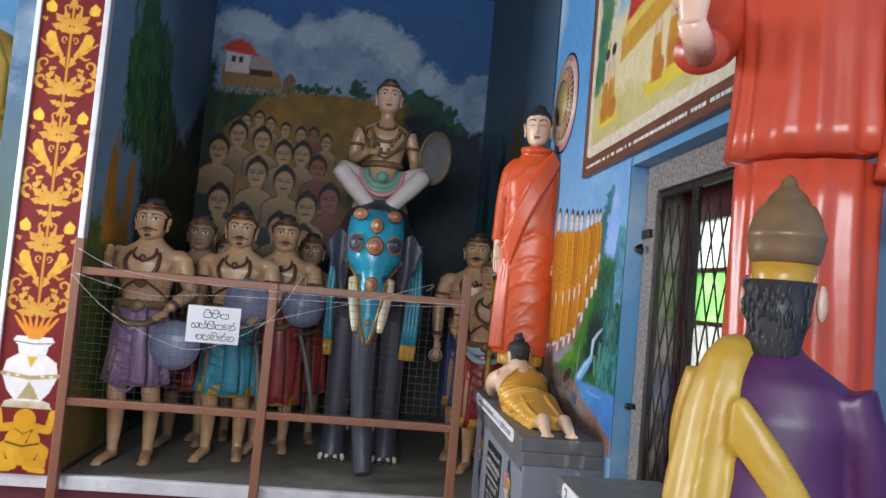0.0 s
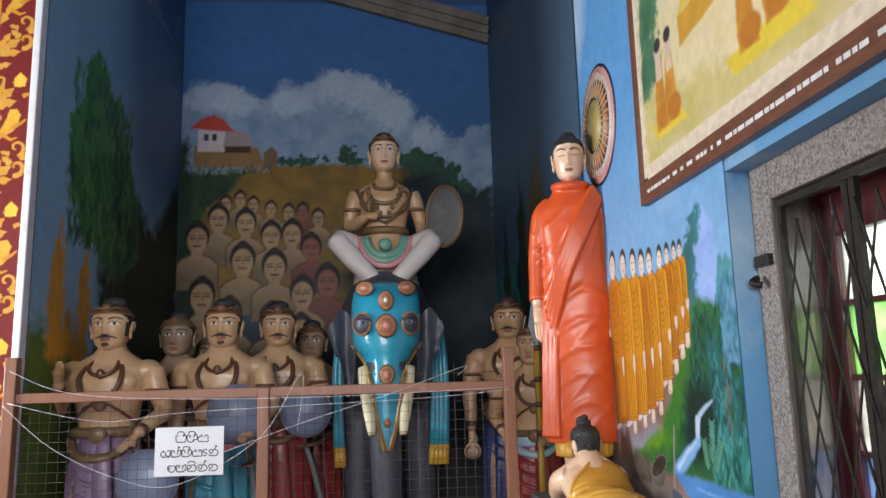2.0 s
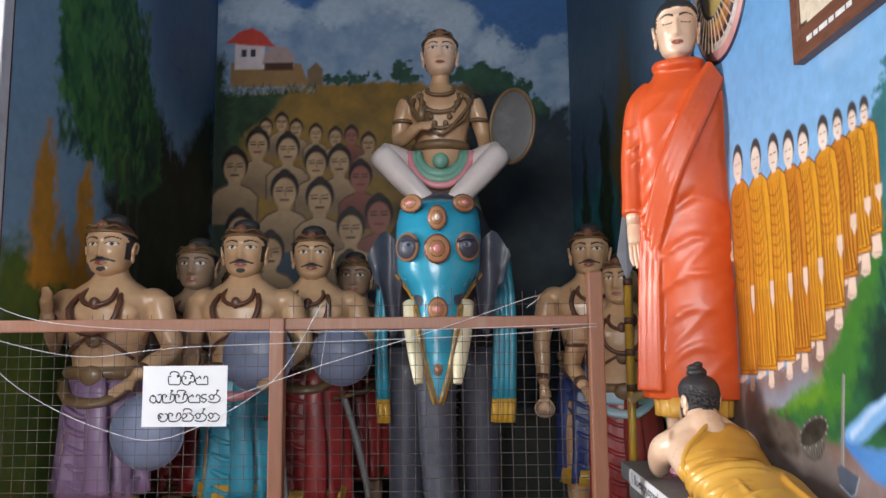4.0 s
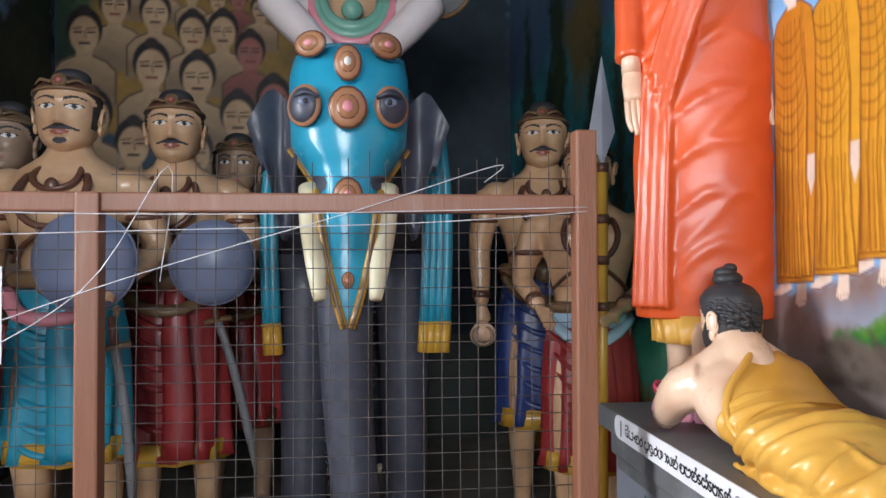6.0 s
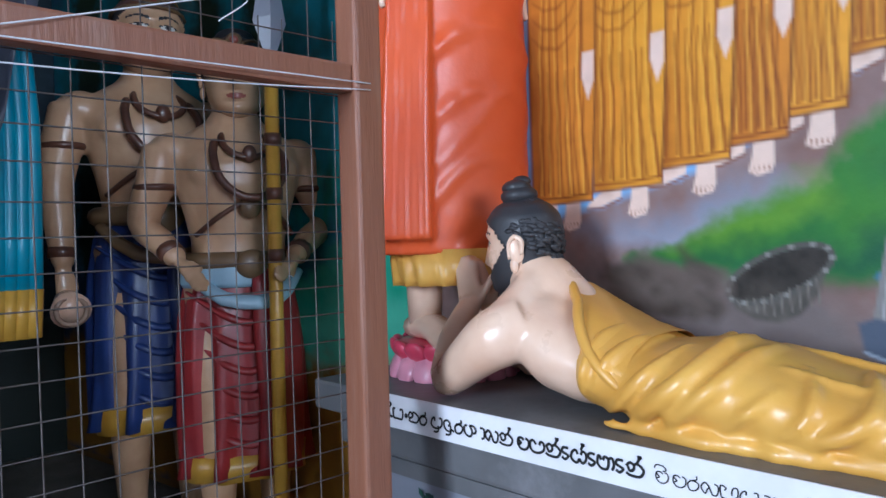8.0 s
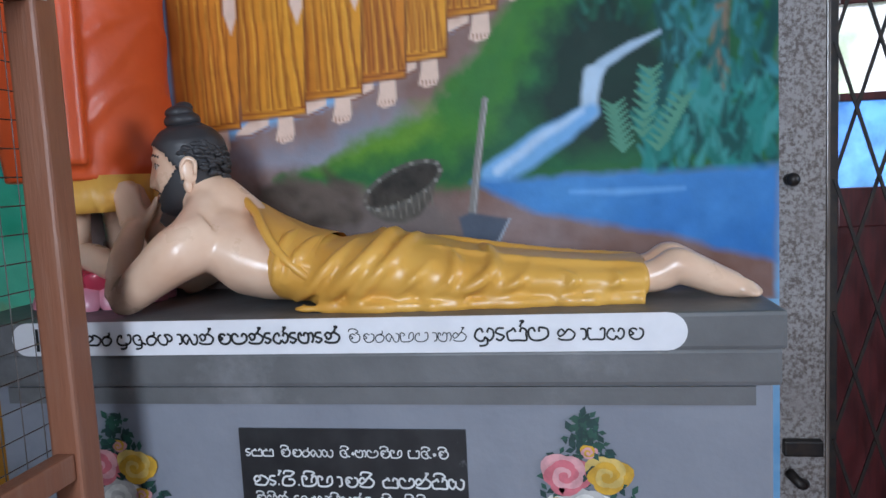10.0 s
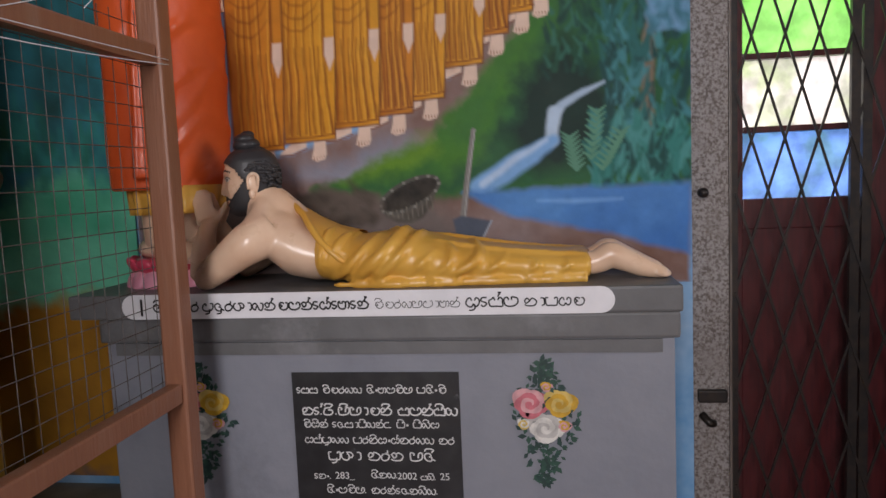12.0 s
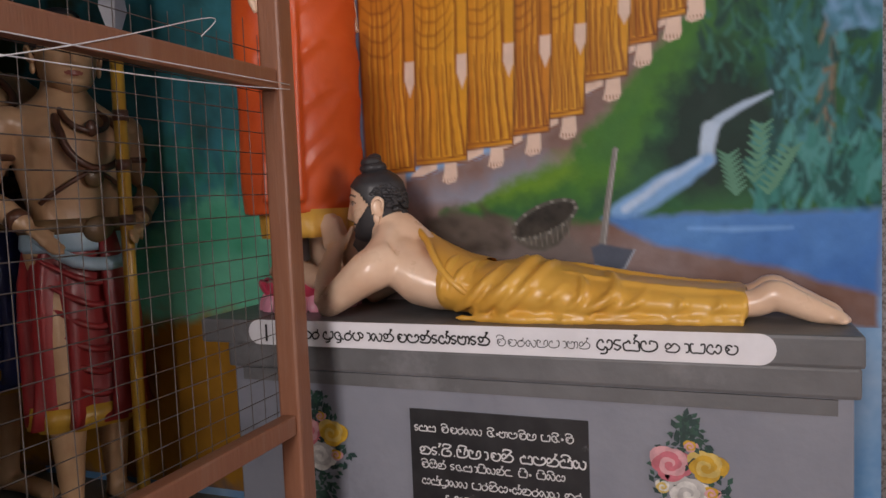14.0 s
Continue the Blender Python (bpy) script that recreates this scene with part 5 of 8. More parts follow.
# ringed halo on the wall
halo = thing("halo_disc", "painted ringed halo disc behind the orange statue", "halo", WALL_X - 0.004, 4.63, 2.875)
for k, (r, col) in enumerate(((0.315, (0.03, 0.03, 0.07)), (0.30, (0.62, 0.32, 0.30)), (0.262, (0.62, 0.56, 0.55)), (0.232, (0.05, 0.03, 0.03)), (0.21, (0.42, 0.16, 0.07)), (0.178, (0.52, 0.27, 0.05)), (0.155, (0.04, 0.05, 0.09)), (0.13, (0.40, 0.30, 0.10)))):
    g = Geo()
    g.body([(0, 0, 0, r * 0.92, r), (0.004 + 0.003 * k, 0, 0, r * 0.92, r)], 0, 64)
    g.v = [(-p[2], p[0], p[1]) for p in g.v]
    part("ring", g, surface("halo_paint", col, None, 0.4, 12.0), halo)
g = Geo()
for k in range(36):
    a = 2 * math.pi * k / 36
    g.beam((-0.03, 0.145 * math.cos(a) * 0.92, 0.145 * math.sin(a)), (-0.022, 0.27 * math.cos(a) * 0.92, 0.27 * math.sin(a)), 0.003, 0.005, 0, 0)
part("rays", g, surface("halo_ray_paint", (0.62, 0.45, 0.30), None, 0.4), halo)


# ---- statues: each one mesh ----
class Statue(Geo):
    def ix(self, mt):
        if mt not in self.mats:
            self.mats.append(mt)
        return self.mats.index(mt)

    def place(self, name, label, x, y, z, turn=0, scale=1.0, category="statue", group=""):
        ob = self.make(name, self.mats)
        ob.matrix_world = pose(x, y, z, 0, 0, turn) @ Matrix.Scale(scale, 4)
        return tagged(ob, label, category, group)

    def head(self, c, s, skin, hair, moustache=False, beard=False, cap=None, knot=False, turn=0.0, nod=0.0, calm=False, wide=1.0, full_beard=False):
        """A modelled head of height about 0.24 * s round c, looking to -y, with painted features."""
        h = Statue()
        k, d = h.ix(skin), h.ix(hair)
        eye, lip, wh = h.ix(HAIR), h.ix(LIP), h.ix(EYE_WHITE)
        top = h.ix(cap) if cap else d
        Z = [-0.120, -0.112, -0.095, -0.07, -0.04, -0.01, 0.03, 0.07, 0.10, 0.118]
        RX = [0.014, 0.038, 0.056, 0.065, 0.070, 0.073, 0.076, 0.071, 0.053, 0.016]
        YF = [0.050, 0.070, 0.080, 0.083, 0.084, 0.086, 0.088, 0.078, 0.055, 0.018]
        YB = [0.000, 0.012, 0.030, 0.060, 0.078, 0.088, 0.094, 0.088, 0.065, 0.020]
        na, nz = 88, 72
        T = np.linspace(-1, 1, na + 1)[:-1]
        A, ZZ = np.meshgrid(np.pi * (0.42 * T + 0.58 * T ** 3), np.linspace(-0.120, 0.118, nz))
        smooth = lambda t: np.interp(ZZ, Z, t) * 0.5 + 0.25 * (np.interp(ZZ + 0.008, Z, t) + np.interp(ZZ - 0.008, Z, t))
        ca, sa = np.cos(A), np.sin(A)
        f = (np.abs(ca) ** 2.25 + np.abs(sa) ** 2.25) ** (-1 / 2.25)
        line = np.interp(np.degrees(np.abs(A)), [0, 40, 62, 75, 85, 100, 110, 180], [0.066, 0.060, 0.040, 0.005, -0.002, -0.03, -0.085, -0.095])
        puff = np.clip((ZZ - line) / 0.010 + 0.5, 0, 1)
        X = smooth(RX) * sa * f * (1 + 0.09 * puff)
        Y = np.where(ca > 0, -smooth(YF), -smooth(YB)) * ca * f * (1 + 0.08 * puff)
        ax, bell = np.abs(X), lambda u, w: np.exp(-(u / w) ** 2)
        face = np.clip(ca, 0, 1) ** 0.5
        nose = np.interp(ZZ, [-0.052, -0.045, -0.036, -0.022, 0.010, 0.030], [0, 0.012, 0.023, 0.019, 0.008, 0])
        Y -= face * (nose * bell(X, np.interp(ZZ, [-0.05, -0.034, 0.02], [0.017, 0.016, 0.009]))
                     - 0.008 * bell(ax - 0.033, 0.017) * bell(ZZ - 0.012, 0.012) + 0.0045 * bell(ax - 0.033, 0.012) * bell(ZZ - 0.008, 0.007)
                     + 0.004 * bell(ZZ - 0.034, 0.009) * bell(X, 0.06) + 0.005 * bell(ax - 0.043, 0.017) * bell(ZZ + 0.022, 0.016)
                     + 0.007 * bell(X, 0.021) * (bell(ZZ + 0.0615, 0.006) + bell(ZZ + 0.073, 0.006)) - 0.004 * bell(X, 0.02) * bell(ZZ + 0.085, 0.006)
                     + 0.007 * bell(X, 0.02) * bell(ZZ + 0.102, 0.013))
        M = np.full(X.shape, k)
        M[puff > 0.5] = d
        if cap:
            M[(puff > 0.5) & (ZZ > 0.052 + 0.012 * ca)] = top
        front = ca > 0.15
        arch = 0.031 + 0.008 * np.sin(np.pi * np.clip((ax - 0.010) / 0.05, 0, 1))
        M[front & (ax > 0.010) & (ax < 0.058) & (np.abs(ZZ - arch) < 0.0054 * (1.15 - ax / 0.075))] = eye
        if calm:
            M[front & (np.abs(ax - 0.033) < 0.018) & (np.abs(ZZ - 0.003 - 0.005 * ((ax - 0.033) / 0.018) ** 2) < 0.0022)] = eye
        else:
            e2 = ((ax - 0.033) / 0.0175) ** 2 + ((ZZ - 0.009) / 0.0072) ** 2
            M[front & (e2 < 1.7) & (ZZ > 0.010)] = eye
            M[front & (e2 < 1)] = wh
            M[front & ((ax - 0.033) ** 2 + (ZZ - 0.010) ** 2 < 0.0066 ** 2)] = eye
        M[front & ((X / 0.023) ** 2 + ((ZZ + 0.069) / 0.0085) ** 2 < 1)] = lip
        if moustache or full_beard:
            M[front & (ax < 0.044) & (np.abs(ZZ + 0.0525 + 0.010 * (ax / 0.044) ** 1.5) < 0.0092 * (1 - ax / 0.058))] = eye
        if beard:
            M[front & ((X / 0.017) ** 2 + ((ZZ + 0.094) / 0.010) ** 2 < 1)] = eye
            M[(ca > -0.1) & (ca < 0.42) & (ZZ > -0.052) & (ZZ < 0.02)] = eye
        if full_beard:
            jaw = (ZZ < np.interp(np.degrees(np.abs(A)), [0, 25, 45, 62, 88, 95], [-0.082, -0.072, -0.050, -0.028, 0.02, -0.2])) & (np.degrees(np.abs(A)) < 94)
            M[jaw] = eye
            X[jaw] *= 1.06
            Y[jaw] *= 1.05
        V = np.stack([X, Y, ZZ], 2).reshape(-1, 3)
        h.v = [tuple(q) for q in V]
        for i in range(nz - 1):
            for j in range(na):
                j2 = (j + 1) % na
                h.f.append((i * na + j, i * na + j2, (i + 1) * na + j2, (i + 1) * na + j))
                h.m.append(int(M[i, j]))
        h.f += [tuple(range(na))[::-1], tuple((nz - 1) * na + j for j in range(na))]
        h.m += [k, top]
        h.s = [True] * len(h.f)
        for sx in (-1, 1):
            h.ball((sx * 0.077, 0.014, -0.010), (0.009, 0.020, 0.032), k, Matrix.Rotation(sx * 0.35, 3, "Z"))
            h.tube([(sx * 0.082, -0.004, -0.030), (sx * 0.085, -0.002, 0.004), (sx * 0.087, 0.014, 0.021), (sx * 0.087, 0.032, 0.010), (sx * 0.083, 0.028, -0.022)], [0.004, 0.005, 0.006, 0.006, 0.004], k, 8)
            h.ball((sx * 0.079, 0.006, -0.046), (0.007, 0.011, 0.018), k)
        if cap:
            h.ball((0, 0.034, 0.118), (0.050, 0.050, 0.036), d)
            h.tube([(0.083 * math.sin(a), 0.006 - 0.097 * math.cos(a), 0.055 + 0.012 * math.cos(a)) for a in [2 * math.pi * i / 18 for i in range(18)]], 0.0055, h.ix(BRONZE), 8, closed=True, smooth_steps=1)
            h.ball((0, -0.080, 0.090), (0.020, 0.012, 0.022), h.ix(BRONZE))
            h.ball((0, -0.088, 0.090), (0.011, 0.008, 0.012), h.ix(LIP))
            for sx in (-1, 1):
                h.tube([(sx * 0.018, -0.086, 0.082), (sx * 0.045, -0.076, 0.092), (sx * 0.062, -0.060, 0.078)], [0.006, 0.005, 0.002], h.ix(BRONZE), 6)
        if knot:
            h.ball((0, 0.0, 0.122), (0.044, 0.046, 0.026), d)
            h.ball((0.004, -0.004, 0.142), (0.034, 0.036, 0.020), d)
            h.ball((-0.006, 0.006, 0.155), (0.020, 0.024, 0.016), d)
        m = Matrix.Translation(Vector(c)) @ Matrix.Rotation(radians(turn), 4, "Z") @ Matrix.Rotation(radians(nod), 4, "X") @ Matrix.Diagonal((s * wide, s, s, 1))
        h.move(m)
        n = len(self.v)
        self.v += h.v
        self.f += [tuple(i + n for i in f) for f in h.f]
        self.m += [self.ix(h.mats[q]) for q in h.m]
        self.s += h.s

    def fuse(self, mat, voxel=0.01, relax=3):
        """Melt all shapes of one material into a single skin, so that limbs grow out of the body."""
        used = [f for f, m in zip(self.f, self.m) if m == mat]
        rest = [(f, m, q) for f, m, q in zip(self.f, self.m, self.s) if m != mat]
        me = bpy.data.meshes.new("rough")
        me.from_pydata(self.v, [], used)
        ob = new("rough", me)
        mod = ob.modifiers.new("melt", "REMESH")
        mod.mode, mod.voxel_size, mod.use_smooth_shade = "VOXEL", voxel, True
        mod = ob.modifiers.new("relax", "SMOOTH")
        mod.iterations, mod.factor = relax, 0.5
        bpy.context.view_layer.update()
        out = bpy.data.meshes.new_from_object(ob.evaluated_get(bpy.context.evaluated_depsgraph_get()))
        bpy.data.objects.remove(ob)
        keep = sorted({i for f, m, q in rest for i in f})
        back = {i: n for n, i in enumerate(keep)}
        old = self.v
        self.v = [old[i] for i in keep]
        self.f, self.m, self.s = [tuple(back[i] for i in f) for f, m, q in rest], [m for f, m, q in rest], [q for f, m, q in rest]
        self.add([q.co[:] for q in out.vertices], [tuple(p.vertices) for p in out.polygons], mat)

    def hand(self, wrist, tip, skin, w=0.026):
        """A hand from wrist to fingertips with fingers side by side."""
        a, b = Vector(wrist), Vector(tip)
        d = b - a
        side = d.cross(Vector((0, 1, 0))).normalized() if d.length else Vector((1, 0, 0))
        mid = a + d * 0.5
        self.tube([a, a + d * 0.25, mid], [w * 0.8, w * 1.05, w * 1.0], self.ix(skin), 12, 0.6)
        for i in range(4):
            o = side * (i - 1.5) * w * 0.52
            self.tube([mid + o * 0.9, a + d * 0.78 + o, b + o * 0.7 - d * (0.06 if i in (0, 3) else 0)], [w * 0.34, w * 0.3, w * 0.2], self.ix(skin), 8)
        self.tube([a + d * 0.2 + side * w * 0.8, a + d * 0.5 + side * w * 1.5], [w * 0.4, w * 0.25], self.ix(skin), 8)

    def foot(self, c, skin, L=0.23, out=0.0):
        x, y, z = c
        k = self.ix(skin)
        self.tube([(x, y + 0.05, z + 0.035), (x + out * 0.3, y - 0.04, z + 0.04), (x + out, y - L * 0.55, z + 0.022), (x + out, y - L * 0.72, z + 0.014)], [0.036, 0.038, 0.036, 0.028], k, 12, 0.75)
        for i in range(5):
            self.ball((x + out + (i - 2) * 0.015, y - L * 0.78 + abs(i - 1.2) * 0.008, z + 0.012), (0.0085, 0.018, 0.010), k, seg=8, rows=6)


def warrior(cloth, trim, skin=SKIN, moustache=True, beard=False, cap=BROWN, shield=None, bend=None, hem=0.42, waist=1.02, sash=None, spear=False, horn=False, turn=0.0, sword=None):
    """A bare-chested standing guard about 1.72 m tall, in a wrapped cloth."""
    s = Statue()
    k, c, t, br = s.ix(skin), s.ix(cloth), s.ix(trim), s.ix(BROWN)
    for sx in (-1, 1):
        fx = sx * (0.095 if sx < 0 else 0.11)
        fy = -0.05 if sx < 0 else 0.03
        s.tube([(sx * 0.09, 0, 0.95), (sx * 0.095, -0.02 + fy, 0.52), (fx, fy + 0.015, 0.34), (fx, fy + 0.02, 0.10), (fx, fy + 0.02, 0.045)], [0.085, 0.062, 0.058, 0.036, 0.036], k, 14)
        s.foot((fx, fy, 0), skin, out=sx * 0.03)
    s.body([(waist + 0.02, 0, 0, 0.142, 0.105), (waist - 0.05, 0, 0, 0.165, 0.125), (waist - 0.16, 0, 0, 0.185, 0.14), (waist - 0.3, 0, -0.005, 0.19, 0.145),
            (hem + 0.15, 0, -0.01, 0.19, 0.145), (hem + 0.06, 0, -0.01, 0.19, 0.142), (hem, 0, -0.01, 0.192, 0.145)], c, 96, 9, 0.14, 2.4)
    for q in range(6):
        z = waist - 0.12 - 0.075 * q
        s.tube([(-0.175 + 0.01 * q, -0.05, z + 0.05), (-0.09, -0.138, z - 0.02), (0.0, -0.150, z - 0.045), (0.05, -0.150, z + 0.03)], [0.006, 0.014, 0.014, 0.005], c, 8, 0.8, 4)
    s.body([(hem + 0.065, 0, -0.01, 0.194, 0.147), (hem - 0.012, 0, -0.01, 0.192, 0.145)], t, 64, 9, 0.06, 1.4)
    s.tube([(0.03, -0.135, waist), (0.04, -0.165, waist - 0.2), (0.055, -0.172, waist - 0.42), (0.05, -0.165, hem + 0.02)], [0.03, 0.05, 0.055, 0.06], c, 14, 0.4)
    s.body([(waist - 0.03, 0, 0, 0.140, 0.105), (1.08, 0, 0, 0.138, 0.102), (1.16, 0, 0, 0.150, 0.110), (1.25, 0, -0.004, 0.172, 0.122), (1.32, 0, -0.004, 0.186, 0.122), (1.38, 0, 0.004, 0.180, 0.108),
            (1.42, 0, 0.012, 0.140, 0.088), (1.455, 0, 0.014, 0.088, 0.072), (1.49, 0, 0.012, 0.064, 0.062), (1.54, 0, 0.005, 0.060, 0.06)], k, 32, power=2.3)
    for sx in (-1, 1):
        s.ball((sx * 0.08, -0.085, 1.30), (0.078, 0.038, 0.06), k)
        s.ball((sx * 0.178, 0.008, 1.36), (0.066, 0.068, 0.06), k)
    right = bend or [(-0.235, 0.01, 1.14), (-0.24, -0.05, 0.93)]
    for sx, (el, wr) in ((-1, right), (1, [(0.245, 0.01, 1.13), (0.235, -0.07, 0.93)] if not (shield or spear) else [(0.27, 0.0, 1.14), (0.11 if spear else 0.2, -0.19 if spear else -0.17, 1.03)])):
        s.tube([(sx * 0.20, 0.008, 1.37), (sx * 0.225, 0.01, 1.26), el, tuple((Vector(el) + Vector(wr)) / 2), wr], [0.058, 0.055, 0.044, 0.042, 0.030], k, 14)
        s.tube([(sx * 0.222 + 0.052 * math.cos(a), 0.01 + 0.052 * math.sin(a), 1.25) for a in [2 * math.pi * i / 14 for i in range(14)]], 0.011, br, 8, closed=True, smooth_steps=1)
        w, e = Vector(wr), Vector(el)
        d = (w - e).normalized()
        s.tube([w - d * 0.05, w - d * 0.02], 0.038, br, 12)
        s.hand(w, w + d * 0.15, skin)
    for drop, wid, r in ((0.225, 0.098, 0.012), (0.10, 0.066, 0.010)):
        P = []
        for q in range(24):
            a = 2 * math.pi * q / 24
            f = (1 + math.cos(a)) / 2
            z = 1.435 - drop * f
            P.append((wid * math.sin(a), float(np.interp(f, [0, 0.2, 0.5, 1], [0.09, -0.085, -0.145, -0.172] if drop > 0.1 else [0.08, -0.06, -0.105, -0.142])), z))
        s.tube(P, r, br, 8, closed=True, smooth_steps=1)
    s.ball((0, -0.14, 1.345), (0.02, 0.014, 0.028), br)
    s.tube([(-0.14, -0.07, 1.10), (-0.08, -0.125, 1.16), (0, -0.135, 1.20), (0.08, -0.125, 1.16), (0.14, -0.07, 1.10)], 0.008, br, 8)
    s.ball((0, -0.132, 1.185), (0.032, 0.018, 0.036), s.ix(BRONZE))
    s.tube([(0.152 * math.cos(a), 0.115 * math.sin(a), waist + 0.02) for a in [2 * math.pi * i / 24 for i in range(24)]], 0.03, s.ix(BRONZE), 10, 1.0, closed=True, smooth_steps=1)
    s.ball((0, -0.14, waist + 0.01), (0.05, 0.022, 0.045), s.ix(BRONZE))
    s.tube([(-0.16, -0.06, waist - 0.01), (-0.09, -0.15, waist - 0.09), (0.06, -0.16, waist - 0.10), (0.16, -0.07, waist - 0.02)], [0.02, 0.03, 0.03, 0.02], s.ix(sash or BRONZE), 10, 0.7)
    if sash is SKYCLOTH:
        s.body([(waist + 0.045, 0, 0, 0.155, 0.118), (waist + 0.01, 0, 0, 0.172, 0.135), (waist - 0.045, 0, 0, 0.180, 0.143), (waist - 0.06, 0, 0, 0.172, 0.135)], s.ix(sash), 64, 6, 0.03)
    s.v = [(x * (1 + 0.1 * min(1, max(0, (z - 0.85) / 0.35))), y * (1 + 0.06 * min(1, max(0, (z - 0.85) / 0.35))), z) for x, y, z in s.v]
    s.fuse(k, 0.0095)
    s.head((0, -0.02, 1.60), 1.08, skin, HAIR, moustache, beard, cap, turn=turn, wide=1.2)
    if shield:
        sx, sy, sz, r = shield
        s.ball((sx, sy, sz), (r, 0.075, r), s.ix(SHIELD), None, 36, 20)
        s.tube([(sx + r * 0.99 * math.cos(a), sy, sz + r * 0.99 * math.sin(a)) for a in [2 * math.pi * i / 36 for i in range(36)]], 0.006, s.ix(SHIELD), 6, closed=True, smooth_steps=1)
    if horn:
        w = Vector(right[1]) + Vector((0, -0.03, -0.10))
        s.tube([w + Vector((0, 0.03, 0.0)), w + Vector((0, -0.05, -0.03))], [0.03, 0.055], s.ix(SKIN_PALE), 18)
        s.tube([w + Vector((0.04 * math.cos(a), -0.056, -0.03 + 0.04 * math.sin(a))) for a in [2 * math.pi * i / 14 for i in range(14)]], 0.008, s.ix(SKIN_DARK), 8, closed=True, smooth_steps=1)
    if sword:
        a, b = Vector(sword[0]), Vector(sword[1])
        s.tube([a, a.lerp(b, 0.3) + Vector((0.012, 0, 0)), a.lerp(b, 0.7) + Vector((0.012, 0, 0)), b], [0.015, 0.017, 0.017, 0.004], s.ix(GREY_DARK), 10, 0.5, 4)
        s.tube([a, a - (b - a).normalized() * 0.10], 0.016, s.ix(BROWN), 10)
        s.tube([a + Vector((-0.05, 0, -0.01)), a + Vector((0.05, 0, 0.01))], 0.011, s.ix(BRONZE), 8)
    if spear:
        x, y = 0.04, -0.255
        s.tube([(x - 0.01, y, 0.0), (x, y, 1.58)], 0.021, s.ix(GOLD), 12)
        for z in (1.02, 1.20, 1.36, 1.56):
            s.tube([(x, y, z), (x, y, z + 0.035)], 0.025, s.ix(BROWN), 12)
        s.add([(x, y, 1.58), (x - 0.05, y, 1.72), (x, y - 0.014, 1.74), (x + 0.05, y, 1.72), (x, y + 0.014, 1.74), (x, y, 2.02)],
              [(0, 1, 2), (0, 2, 3), (1, 5, 2), (2, 5, 3), (0, 4, 1), (0, 3, 4), (1, 4, 5), (4, 3, 5)], s.ix(STEEL), False)
    return s


FIGS = "statues in the elephant alcove"
warrior(LILAC, LILAC, beard=True, bend=[(-0.27, 0.02, 1.13), (-0.21, -0.10, 1.30)], shield=(0.285, -0.22, 0.80, 0.155), hem=0.52).place(
    "guard_statue", "tan painted guard statue in a lilac cloth with a round shield", -1.50, 5.18, LEDGE, 0, 0.975, group=FIGS)
warrior(TEAL, GOLD, beard=True, shield=(0.12, -0.19, 1.10, 0.160), hem=0.45, sash=PINK, turn=4, sword=((0.19, -0.12, 0.82), (0.25, -0.14, 0.26))).place(
    "guard_statue", "tan painted guard statue in a turquoise cloth with a round shield", -0.965, 5.42, LEDGE, 0, 0.98, group=FIGS)
warrior(RED, GOLD, shield=(0.21, -0.36, 1.09, 0.142), hem=0.36, turn=6, sword=((0.19, -0.16, 0.88), (0.33, -0.18, 0.32))).place(
    "guard_statue", "tan painted guard statue in a crimson cloth with a round shield", -0.695, 5.72, LEDGE, 0, 0.985, group=FIGS)
warrior(NAVY, GOLD, bend=[(-0.25, 0.01, 1.13), (-0.26, -0.02, 0.90)], horn=True, hem=0.40, turn=-6).place(
    "guard_statue", "tan painted guard statue in a navy cloth holding a conch", 0.78, 5.92, LEDGE, -8, 1.0, group=FIGS)
warrior(RED, GOLD, moustache=False, spear=True, bend=[(-0.26, 0.03, 1.14), (-0.20, -0.10, 1.03)], hem=0.36, waist=1.0, sash=SKYCLOTH, turn=-16).place(
    "guard_statue", "tan painted guard statue in a crimson cloth with a tall spear", 0.855, 5.52, LEDGE, -14, 0.885, group=FIGS)
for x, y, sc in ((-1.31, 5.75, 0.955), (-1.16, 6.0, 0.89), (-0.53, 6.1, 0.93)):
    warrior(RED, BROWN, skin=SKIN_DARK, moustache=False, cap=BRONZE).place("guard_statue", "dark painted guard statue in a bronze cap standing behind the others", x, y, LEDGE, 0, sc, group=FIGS)


